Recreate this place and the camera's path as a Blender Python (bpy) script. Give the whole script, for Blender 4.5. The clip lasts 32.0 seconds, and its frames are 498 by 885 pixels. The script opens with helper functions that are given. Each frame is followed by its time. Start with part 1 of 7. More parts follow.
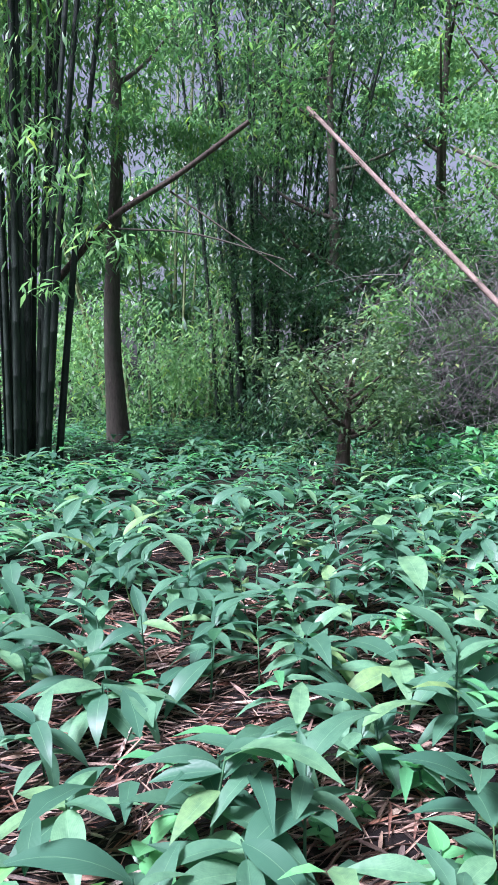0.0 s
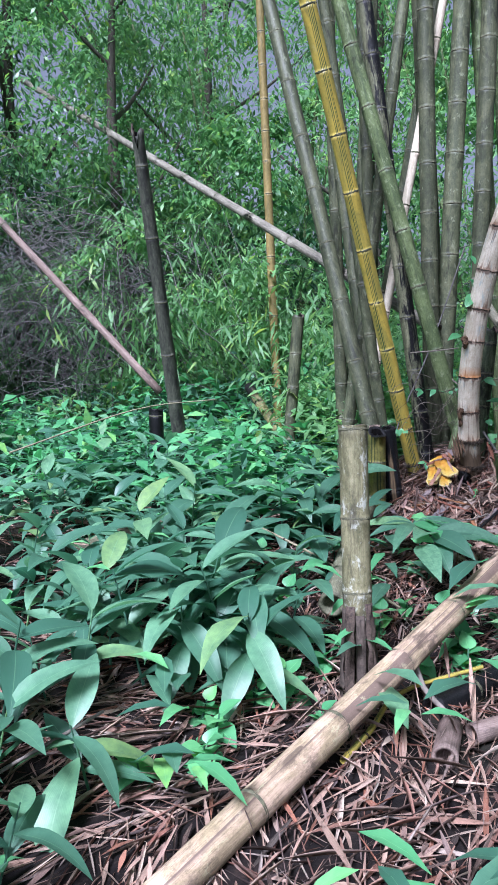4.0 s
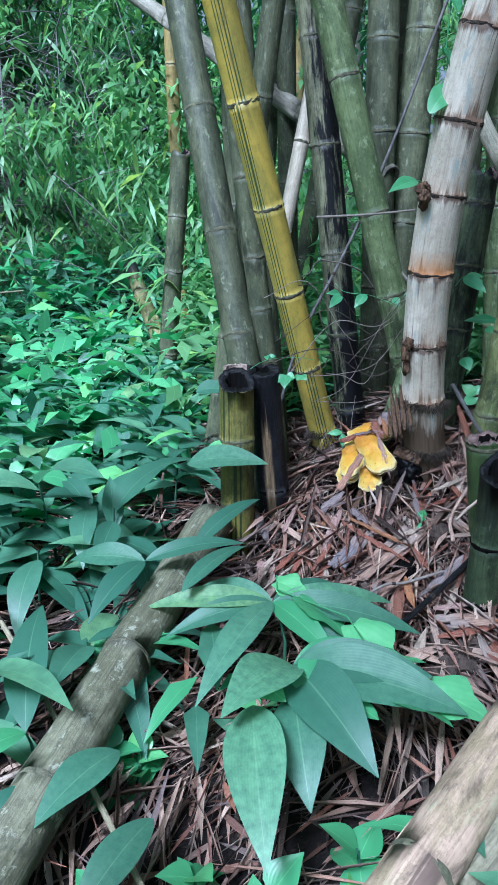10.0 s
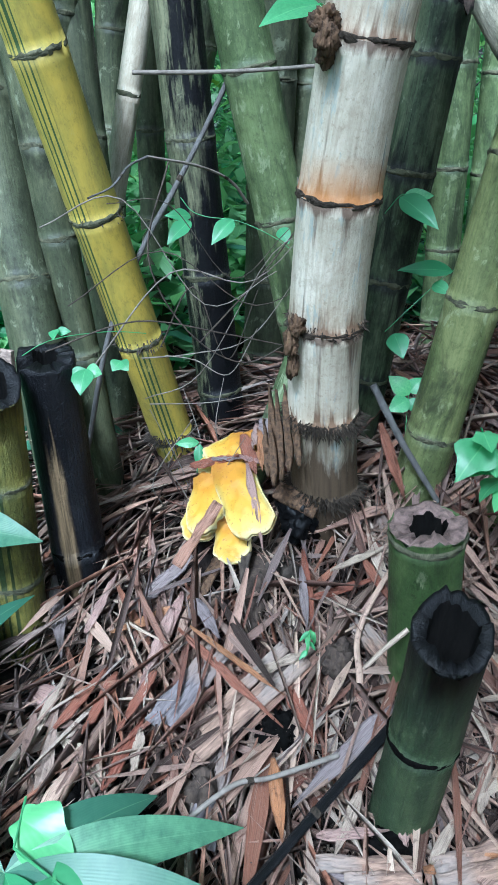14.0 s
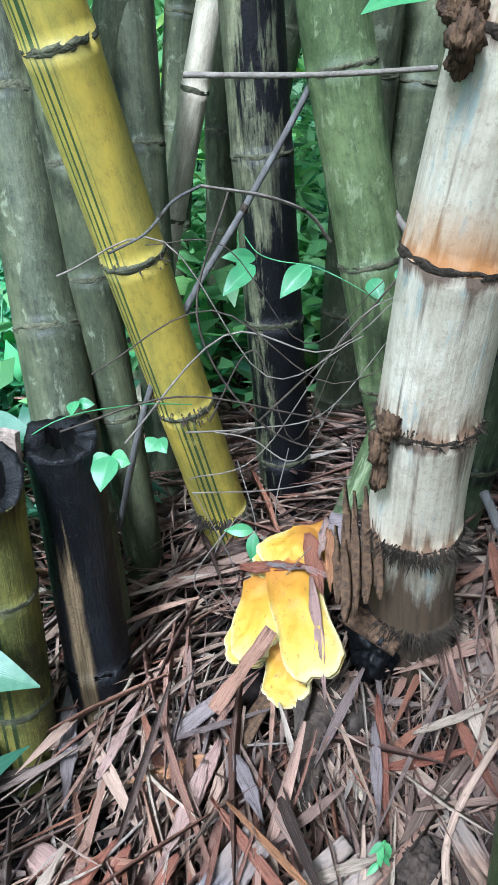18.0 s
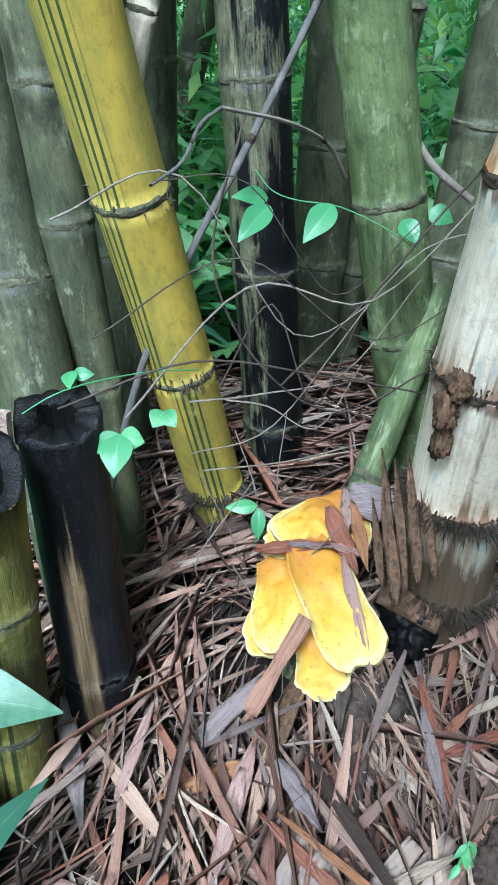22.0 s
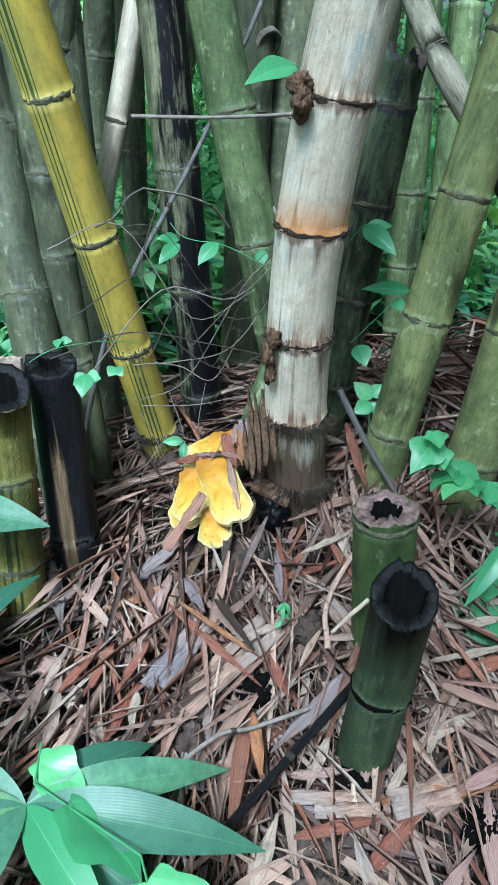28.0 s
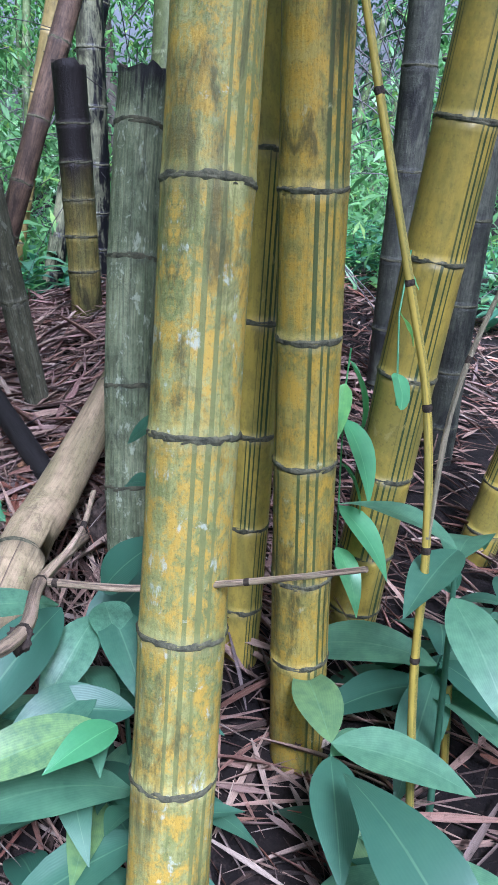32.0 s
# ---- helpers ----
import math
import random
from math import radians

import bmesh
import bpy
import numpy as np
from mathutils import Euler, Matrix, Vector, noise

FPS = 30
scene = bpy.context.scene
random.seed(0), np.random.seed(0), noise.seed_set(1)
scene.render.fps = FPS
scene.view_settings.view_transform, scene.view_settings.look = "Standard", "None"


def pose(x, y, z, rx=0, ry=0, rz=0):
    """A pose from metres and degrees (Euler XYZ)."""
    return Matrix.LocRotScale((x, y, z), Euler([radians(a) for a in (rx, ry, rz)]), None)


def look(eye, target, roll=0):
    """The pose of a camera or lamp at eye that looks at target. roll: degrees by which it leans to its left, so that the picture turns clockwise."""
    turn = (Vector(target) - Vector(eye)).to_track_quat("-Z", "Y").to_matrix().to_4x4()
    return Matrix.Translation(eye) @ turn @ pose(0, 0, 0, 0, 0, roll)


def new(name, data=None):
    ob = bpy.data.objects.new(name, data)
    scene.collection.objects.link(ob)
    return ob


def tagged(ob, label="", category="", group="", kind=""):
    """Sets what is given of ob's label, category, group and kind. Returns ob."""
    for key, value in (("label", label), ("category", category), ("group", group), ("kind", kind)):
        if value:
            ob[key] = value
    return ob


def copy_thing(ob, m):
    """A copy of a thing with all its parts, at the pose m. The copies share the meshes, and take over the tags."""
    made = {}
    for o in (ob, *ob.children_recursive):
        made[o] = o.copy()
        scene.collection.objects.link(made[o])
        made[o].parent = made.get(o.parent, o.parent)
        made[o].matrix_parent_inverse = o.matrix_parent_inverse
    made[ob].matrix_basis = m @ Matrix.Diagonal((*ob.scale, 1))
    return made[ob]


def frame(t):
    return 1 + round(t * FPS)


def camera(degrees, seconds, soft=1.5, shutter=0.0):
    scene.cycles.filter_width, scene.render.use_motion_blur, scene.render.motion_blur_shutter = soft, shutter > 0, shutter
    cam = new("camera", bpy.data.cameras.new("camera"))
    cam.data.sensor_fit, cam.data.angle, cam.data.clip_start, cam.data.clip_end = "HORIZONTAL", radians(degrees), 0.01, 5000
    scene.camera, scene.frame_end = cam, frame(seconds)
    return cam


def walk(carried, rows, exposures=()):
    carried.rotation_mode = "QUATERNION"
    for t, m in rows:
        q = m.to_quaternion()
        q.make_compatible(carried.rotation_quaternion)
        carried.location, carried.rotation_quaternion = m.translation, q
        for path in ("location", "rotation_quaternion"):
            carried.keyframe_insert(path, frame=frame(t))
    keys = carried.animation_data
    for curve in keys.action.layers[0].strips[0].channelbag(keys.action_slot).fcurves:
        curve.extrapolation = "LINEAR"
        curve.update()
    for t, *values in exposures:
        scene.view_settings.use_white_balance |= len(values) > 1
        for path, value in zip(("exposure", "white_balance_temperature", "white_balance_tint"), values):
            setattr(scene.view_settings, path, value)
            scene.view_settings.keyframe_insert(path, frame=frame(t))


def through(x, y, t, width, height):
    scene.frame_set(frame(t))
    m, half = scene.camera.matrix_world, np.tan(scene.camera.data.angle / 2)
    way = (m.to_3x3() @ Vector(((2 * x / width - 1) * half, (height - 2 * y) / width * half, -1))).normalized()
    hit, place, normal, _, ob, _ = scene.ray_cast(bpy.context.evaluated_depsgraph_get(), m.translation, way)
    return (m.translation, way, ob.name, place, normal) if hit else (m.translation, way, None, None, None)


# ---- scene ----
cam = camera(36.8, 32.0, soft=0.65)
METRES, EYE, TILT, LEAN, TURN = 7.5, 1.42, -4.5, 0.0, 0.0
ROWS = [
    (0.0, 0.0, 0.0, 0.0, 0.0, 0.0, 0.0),
    (0.5, 0.0193, 0.01, 0.001, -2.4, -0.86, 1.16),
    (1.0, 0.0518, 0.0223, 0.0075, -4.14, 0.55, 0.14),
    (1.5, 0.0745, 0.0295, 0.0107, -7.38, 1.63, 1.1),
    (2.0, 0.0988, 0.0427, 0.0092, -13.07, 0.62, 2.93),
    (2.5, 0.1268, 0.0627, 0.0098, -17.29, -0.69, 3.18),
    (3.0, 0.1457, 0.0765, 0.0105, -21.69, -2.03, 2.75),
    (3.5, 0.1653, 0.0903, 0.0073, -24.71, -3.61, 3.11),
    (5.5, 0.2497, 0.1603, 0.0095, -25.24, -3.47, 2.24),
    (6.0, 0.2744, 0.1775, 0.0074, -25.42, -4.79, 2.95),
    (6.5, 0.3093, 0.1985, 0.0135, -24.56, -4.67, 2.12),
    (7.0, 0.323, 0.2132, 0.0126, -23.58, -5.97, 1.71),
    (7.5, 0.3382, 0.2413, 0.01, -23.33, -7.88, 1.17),
    (8.0, 0.3512, 0.2676, 0.0127, -23.5, -8.65, 1.72),
    (8.5, 0.3607, 0.2794, 0.012, -24.47, -9.52, 2.19),
    (9.0, 0.3801, 0.3028, 0.013, -25.18, -10.53, 1.65),
    (9.5, 0.3984, 0.3245, 0.0174, -24.81, -11.8, 0.74),
    (10.0, 0.4084, 0.3323, 0.0172, -24.91, -13.2, 0.99),
    (10.5, 0.4185, 0.3451, 0.0167, -25.43, -14.76, 0.87),
    (11.0, 0.4319, 0.3652, 0.017, -25.87, -16.07, 0.28),
    (11.5, 0.4439, 0.3856, 0.0227, -26.75, -17.48, -1.73),
    (12.0, 0.448, 0.3919, 0.0241, -26.85, -18.32, -3.29),
    (12.5, 0.4577, 0.4032, 0.024, -26.75, -19.54, -3.24),
    (13.0, 0.474, 0.4178, 0.0238, -28.49, -21.38, -1.19),
    (13.5, 0.488, 0.4296, 0.026, -29.99, -22.45, -0.53),
    (14.0, 0.4983, 0.4378, 0.0272, -29.61, -23.3, -0.91),
    (14.5, 0.5068, 0.4496, 0.0306, -27.29, -24.41, -1.18),
    (16.5, 0.5234, 0.4633, 0.0407, -23.6, -26.03, -1.51),
    (17.0, 0.5238, 0.4597, 0.039, -22.87, -25.48, -1.72),
    (17.5, 0.5237, 0.4629, 0.0355, -22.87, -24.51, -1.25),
    (18.0, 0.5205, 0.4787, 0.0327, -23.65, -24.6, -1.54),
    (18.5, 0.5194, 0.4938, 0.0296, -25.43, -26.25, -1.59),
    (19.0, 0.5206, 0.5036, 0.0282, -29.37, -27.44, -1.06),
    (19.5, 0.5163, 0.509, 0.0284, -31.11, -27.49, -1.66),
    (20.0, 0.5083, 0.5135, 0.0292, -30.36, -27.16, -1.41),
    (20.5, 0.5078, 0.5116, 0.0271, -29.94, -26.99, -1.45),
    (21.0, 0.5067, 0.5089, 0.028, -30.4, -27.26, -2.0),
    (21.5, 0.5064, 0.5077, 0.0265, -31.06, -27.45, -2.33),
    (22.0, 0.5084, 0.5035, 0.0265, -32.17, -27.55, -2.51),
    (22.5, 0.5114, 0.4946, 0.0287, -33.42, -27.23, -2.12),
    (23.0, 0.5146, 0.4845, 0.0309, -34.5, -26.45, -1.4),
    (23.5, 0.5132, 0.4772, 0.0321, -34.63, -25.1, -1.86),
    (24.0, 0.5118, 0.466, 0.033, -32.41, -24.12, -2.99),
    (24.5, 0.5107, 0.4574, 0.0367, -29.82, -24.25, -3.25),
    (25.0, 0.5094, 0.4531, 0.0437, -27.61, -24.7, -3.4),
    (25.5, 0.507, 0.4493, 0.0455, -25.66, -24.95, -2.82),
    (27.5, 0.4925, 0.4377, 0.0365, -25.62, -24.16, -2.72),
    (28.0, 0.4839, 0.4206, 0.0348, -31.87, -22.93, -2.05),
    (28.5, 0.476, 0.4013, 0.032, -38.88, -21.89, -1.15),
    (29.0, 0.468, 0.3847, 0.0296, -45.69, -20.78, -0.19),
    (29.5, 0.4613, 0.3711, 0.0276, -50.61, -19.25, 1.39),
    (30.0, 0.461, 0.3623, 0.0283, -55.89, -19.14, 2.76),
    (30.5, 0.4625, 0.3603, 0.0285, -60.72, -19.79, 3.69),
    (31.0, 0.4627, 0.3558, 0.0286, -63.67, -20.13, 4.21),
    (31.5, 0.4593, 0.3432, 0.0247, -66.13, -20.14, 4.45),
    (32.0, 0.4571, 0.3302, 0.0211, -68.58, -20.01, 4.66),
]
walk(cam, [(t, pose(0, 0, EYE, TILT, LEAN, TURN) @ pose(METRES * x, METRES * y, METRES * z, 90 + pitch, roll, yaw)) for t, x, y, z, yaw, pitch, roll in ROWS],
     [(0.0, 1.84, 5550, 30), (2.0, 1.74, 5550, 29), (3.0, 1.45, 5450, 27), (6.0, 1.46, 4900, 19), (9.0, 1.48, 4850, 16), (11.0, 1.58, 4650, 6), (13.0, 1.80, 4700, 2), (17.0, 2.11, 5050, 6), (21.0, 2.05, 5000, 2), (25.0, 2.02, 5100, 5), (28.0, 1.86, 4920, 0), (30.0, 1.98, 5000, 11), (32.0, 1.92, 4950, 24)])

# ---------------------------------------------------------------- sky and light
world = bpy.data.worlds.new("hazy_sky")
scene.world = world
world.use_nodes = True
wn = world.node_tree
sky = wn.nodes.new("ShaderNodeTexSky")
sky.sky_type = "NISHITA"
sky.sun_disc = False
sky.sun_elevation = radians(52)
sky.sun_rotation = radians(229)
sky.dust_density = 6.0
haze = wn.nodes.new("ShaderNodeHueSaturation")
haze.inputs["Saturation"].default_value = 0.35
wn.links.new(sky.outputs[0], haze.inputs["Color"])
wn.links.new(haze.outputs[0], wn.nodes["Background"].inputs[0])
wn.nodes["Background"].inputs[1].default_value = 0.045
sun_data = bpy.data.lights.new("sun", "SUN")
sun_data.energy = 4.3
sun_data.angle = radians(16)
sun_data.color = (1.0, 0.98, 0.94)
sun = new("sun", sun_data)
sun.matrix_world = look((-4.6, -3.6, 7.6), (0, 0, 0))

# ---------------------------------------------------------------- materials


class Nodes:
    """Short hand for building a node material."""

    def __init__(self, name, rough=0.6, spec=0.4):
        self.mat = bpy.data.materials.new(name)
        self.mat.use_nodes = True
        self.t = self.mat.node_tree
        self.b = self.t.nodes["Principled BSDF"]
        self.b.inputs["Roughness"].default_value = rough
        self.b.inputs["Specular IOR Level"].default_value = spec

    def n(self, kind, **sets):
        node = self.t.nodes.new(kind)
        for k, v in sets.items():
            setattr(node, k, v)
        return node

    def l(self, a, b):
        self.t.links.new(a, b)

    def put(self, socket, v):
        if hasattr(v, "is_output"):
            self.l(v, socket)
        else:
            socket.default_value = v

    def uv(self, name="UVMap"):
        return self.n("ShaderNodeUVMap", uv_map=name).outputs[0]

    def coords(self, which="Object"):
        return self.n("ShaderNodeTexCoord").outputs[which]

    def scaled(self, vec, s, off=(0, 0, 0)):
        m = self.n("ShaderNodeMapping")
        self.l(vec, m.inputs[0])
        m.inputs["Scale"].default_value = s
        self.put(m.inputs["Location"], off)
        return m.outputs[0]

    def noise(self, vec, scale=1.0, detail=4.0, rough=0.55, dist=0.0):
        x = self.n("ShaderNodeTexNoise")
        self.l(vec, x.inputs["Vector"])
        for k, v in (("Scale", scale), ("Detail", detail), ("Roughness", rough), ("Distortion", dist)):
            x.inputs[k].default_value = v
        return x.outputs["Fac"]

    def ramp(self, fac, *stops):
        r = self.n("ShaderNodeValToRGB")
        self.l(fac, r.inputs[0])
        e = r.color_ramp.elements
        while len(e) < len(stops):
            e.new(0.5)
        for s, (p, c) in zip(e, stops):
            s.position = p
            s.color = (*c, 1) if hasattr(c, "__len__") else (c, c, c, 1)
        return r.outputs[0]

    def mix(self, fac, a, b, mode="MIX"):
        m = self.n("ShaderNodeMix", data_type="RGBA", blend_type=mode)
        self.put(m.inputs[0], fac)
        for i, v in ((6, a), (7, b)):
            self.put(m.inputs[i], (*v, 1) if isinstance(v, tuple) and len(v) == 3 else v)
        return m.outputs[2]

    def math(self, op, a, b=0.0):
        m = self.n("ShaderNodeMath", operation=op)
        self.put(m.inputs[0], a)
        self.put(m.inputs[1], b)
        return m.outputs[0]

    def rand(self):
        return self.n("ShaderNodeObjectInfo").outputs["Random"]

    def island(self):
        return self.n("ShaderNodeNewGeometry").outputs["Random Per Island"]

    def shifted(self, vec, by):
        v = self.n("ShaderNodeVectorMath", operation="ADD")
        self.l(vec, v.inputs[0])
        c = self.n("ShaderNodeCombineXYZ")
        self.put(c.inputs[0], by)
        self.put(c.inputs[1], by)
        self.l(c.outputs[0], v.inputs[1])
        return v.outputs[0]

    def colour(self, c):
        self.put(self.b.inputs["Base Color"], c)

    def bump(self, h, strength=0.3, dist=0.004):
        b = self.n("ShaderNodeBump")
        b.inputs["Strength"].default_value = strength
        b.inputs["Distance"].default_value = dist
        self.l(h, b.inputs["Height"])
        self.l(b.outputs[0], self.b.inputs["Normal"])

    def hue(self, c, h=0.5, s=1.0, v=1.0):
        x = self.n("ShaderNodeHueSaturation")
        self.put(x.inputs["Hue"], h)
        self.put(x.inputs["Saturation"], s)
        self.put(x.inputs["Value"], v)
        self.put(x.inputs["Color"], c)
        return x.outputs[0]

    def span(self, fac, a, b):
        m = self.n("ShaderNodeMapRange")
        self.l(fac, m.inputs[0])
        m.inputs[3].default_value = a
        m.inputs[4].default_value = b
        return m.outputs[0]


def culm_material(name, light, dark, stain, lichen, stain_at=0.55, lichen_at=0.62, stripes=None, rough=0.5, streak=0.5, patch=None, zones=(), scorch=None, glow=None, drip=None, smear=(34, 22), relief=0.8, bare=None):
    """Bamboo skin: streaks along the culm, stains, lichen spots and, if asked for, dark stripes.

    zones: (height where full, height where none, colour); scorch: colour of one burnt side; glow: stain above the nodes;
    drip: colour of the stains that run from the nodes; smear: how fine the lichen spots are, across and along;
    bare: (colour, side, half width, height) of one strip of bare wood."""
    m = Nodes(name, rough, 0.2)
    r = m.math("MULTIPLY", m.rand(), 37.0)
    uv = m.shifted(m.uv(), r)
    fine = m.noise(m.scaled(uv, (170, 6, 1)), 1, 6, 0.65)
    broad = m.noise(m.scaled(uv, (13, 4.5, 1)), 1, 6, 0.68, 0.6)
    c = m.mix(m.ramp(broad, (0.40, 0), (0.57, 1)), light, dark)
    c = m.mix(m.math("MULTIPLY", m.ramp(fine, (0.44, 0), (0.66, 1)), streak), c, stain)
    speck = m.noise(m.scaled(uv, (150, 110, 1)), 1, 4, 0.7)
    c = m.mix(m.ramp(m.math("ADD", speck, m.math("MULTIPLY", m.math("SUBTRACT", broad, 0.5), 0.5)), (0.60, 0), (0.68, 0.5)), c, stain)
    fleck = m.noise(m.scaled(uv, (42, 30, 1), (6, 1, 0)), 1, 10, 0.85)
    c = m.mix(m.ramp(fleck, (0.50, 0), (0.60, 0.55)), c, tuple(0.35 * a + 0.65 * b for a, b in zip(dark, stain)))
    c = m.mix(m.ramp(fleck, (0.38, 0.45), (0.46, 0)), c, tuple(0.6 * a + 0.4 * b for a, b in zip(light, lichen)))
    sep = m.n("ShaderNodeSeparateXYZ")
    m.l(m.uv("node"), sep.inputs[0])
    if patch:
        pn = m.noise(m.scaled(uv, (40, 22, 1), (3, 1, 0)), 1, 8, 0.8, 0.3)
        mid = m.ramp(sep.outputs[1], (0.0, 0.25), (0.15, 1.0), (0.9, 1.0), (1.0, 0.5))
        c = m.mix(m.math("MULTIPLY", mid, m.ramp(pn, (0.46, 0), (0.56, 0.9))), c, patch)
        grain = m.noise(m.scaled(uv, (220, 160, 1)), 1, 3, 0.7)
        c = m.mix(m.ramp(grain, (0.55, 0), (0.72, 0.55)), c, stain)
    if stripes:
        sx = m.n("ShaderNodeSeparateXYZ")
        m.l(m.uv("UVMap"), sx.inputs[0])
        row = m.math("ADD", m.math("MULTIPLY", m.math("FLOOR", sep.outputs[0]), 3.7), r)
        jit = m.n("ShaderNodeCombineXYZ")
        m.l(m.math("MULTIPLY", sx.outputs[0], 60.0), jit.inputs[0])
        m.l(row, jit.inputs[1])
        wav = m.math("SINE", m.math("ADD", m.math("MULTIPLY", sx.outputs[0], 6.2832 * stripes[1] * 1.45), m.math("MULTIPLY", m.noise(jit.outputs[0], 1, 1.0, 0.5), 7.0)))
        lines = m.ramp(wav, (0.30, 0), (0.45, 1))
        place = m.ramp(m.math("MULTIPLY", sep.outputs[0], 0.1), *((0.1 * k, c) for k, c in enumerate((0.10, 0.09, 0.135, 0.118, 0.122, 0.10, 0.12, 0.09))))
        place.node.color_ramp.interpolation = "CONSTANT"
        off = m.math("ABSOLUTE", m.math("SUBTRACT", sx.outputs[0], place))
        masks = [lines, m.ramp(off, (stripes[2], 1), (stripes[2] + 0.003, 0))]
        st = m.math("MULTIPLY", masks[0], masks[1])
        c = m.mix(m.math("MULTIPLY", st, 0.92), c, stripes[0])
    spots = m.noise(m.scaled(uv, (*smear, 1)), 1, 6, 0.72, 0.3)
    c = m.mix(m.ramp(spots, (lichen_at, 0), (lichen_at + 0.06, 0.75)), c, lichen)
    big = m.noise(m.scaled(uv, (14, 4, 1), (5, 9, 0)), 1, 6, 0.7, 0.5)
    c = m.mix(m.ramp(big, (stain_at - 0.02, 0), (stain_at + 0.09, 0.8)), c, stain)
    foot = m.ramp(sep.outputs[1], (0.0, 0.65), (0.05, 0.0), (0.9, 0.0), (0.99, 0.75))
    c = m.mix(m.math("MULTIPLY", foot, m.ramp(broad, (0.35, 0.2), (0.65, 1))), c, stain)
    if drip:
        near = m.ramp(sep.outputs[1], (0.0, 0.30), (0.10, 0.12), (0.30, 0.0), (0.62, 0.0), (0.90, 0.10), (1.0, 0.34))
        run = m.noise(m.scaled(uv, (58, 3.2, 1), (4, 2, 0)), 1, 5, 0.62, 0.2)
        c = m.mix(m.ramp(m.math("ADD", run, near), (0.60, 0), (0.74, 0.85)), c, drip)
        crack = m.noise(m.scaled(uv, (105, 1.6, 1), (8, 3, 0)), 1, 3, 0.5)
        c = m.mix(m.ramp(crack, (0.66, 0), (0.70, 0.8)), c, tuple(0.5 * q for q in drip))
    if glow:
        band = m.ramp(sep.outputs[1], (0.0, 0.95), (0.1, 0.75), (0.34, 0.0))
        chosen = m.math("LESS_THAN", m.math("ABSOLUTE", m.math("SUBTRACT", sep.outputs[0], 4.5)), 0.5)
        c = m.mix(m.math("MULTIPLY", m.math("MULTIPLY", band, m.ramp(broad, (0.3, 0.45), (0.6, 1.0))), m.math("ADD", m.math("MULTIPLY", chosen, 0.8), 0.18)), c, glow)
    c = m.hue(c, 0.5, 1.0, m.span(m.rand(), 0.82, 1.15))
    side = m.n("ShaderNodeSeparateXYZ")
    m.l(m.uv("UVMap"), side.inputs[0])
    rag = m.noise(m.scaled(uv, (22, 5, 1), (2, 7, 0)), 1, 7, 0.7, 0.4)
    thin = m.noise(m.scaled(uv, (120, 5, 1), (1, 4, 0)), 1, 4, 0.6)
    if scorch:
        low = m.ramp(m.math("MULTIPLY", side.outputs[1], 0.5), (0.1, 0.05), (0.3, -0.005), (0.8, -0.03))
        edge = m.math("ADD", m.math("SUBTRACT", side.outputs[0], low), m.math("ADD", m.math("MULTIPLY", m.math("SUBTRACT", rag, 0.5), 0.42), m.math("MULTIPLY", m.math("SUBTRACT", thin, 0.5), 0.12)))
        c = m.mix(m.ramp(edge, (0.083, 1.0), (0.096, 0.55), (0.122, 0.0)), c, scorch)
        soot = m.math("ADD", m.math("MULTIPLY", m.ramp(sep.outputs[1], (0.0, 0.12), (0.12, 0.0), (0.9, 0.0), (1.0, 0.16)), 1.0), thin)
        c = m.mix(m.ramp(soot, (0.64, 0.0), (0.74, 0.9)), c, scorch)
    for full, none, tone in zones:
        h = m.math("ADD", side.outputs[1], m.math("ADD", m.math("MULTIPLY", m.math("SUBTRACT", rag, 0.5), 0.26), m.math("MULTIPLY", m.math("SUBTRACT", thin, 0.5), 0.12)))
        f = m.n("ShaderNodeMapRange")
        m.l(h, f.inputs[0])
        f.inputs[1].default_value, f.inputs[2].default_value = none, full
        c = m.mix(f.outputs[0], c, m.mix(m.ramp(thin, (0.4, 0), (0.65, 0.6)), tone, tuple(0.4 * q for q in tone)))
    if bare:
        tone, at_side, half, high = bare
        off = m.math("ADD", m.math("ABSOLUTE", m.math("SUBTRACT", side.outputs[0], at_side)), m.math("MULTIPLY", m.math("SUBTRACT", rag, 0.5), 0.03))
        up = m.math("ADD", side.outputs[1], m.math("ADD", m.math("MULTIPLY", m.math("SUBTRACT", thin, 0.5), 0.25), m.math("MULTIPLY", off, 3.0)))
        f = m.math("MULTIPLY", m.ramp(off, (half, 1), (half + 0.006, 0)), m.ramp(up, (high - 0.03, 1), (high + 0.03, 0)))
        c = m.mix(f, c, m.mix(m.ramp(fine, (0.42, 0), (0.6, 0.8)), tone, tuple(0.25 * q for q in tone)))
    m.colour(c)
    m.put(m.b.inputs["Roughness"], m.span(spots, rough - 0.12, rough + 0.25))
    m.bump(m.math("ADD", m.math("ADD", fine, m.math("MULTIPLY", spots, 1.5)), m.math("MULTIPLY", speck, 1.0)), relief, 0.003)
    return m.mat


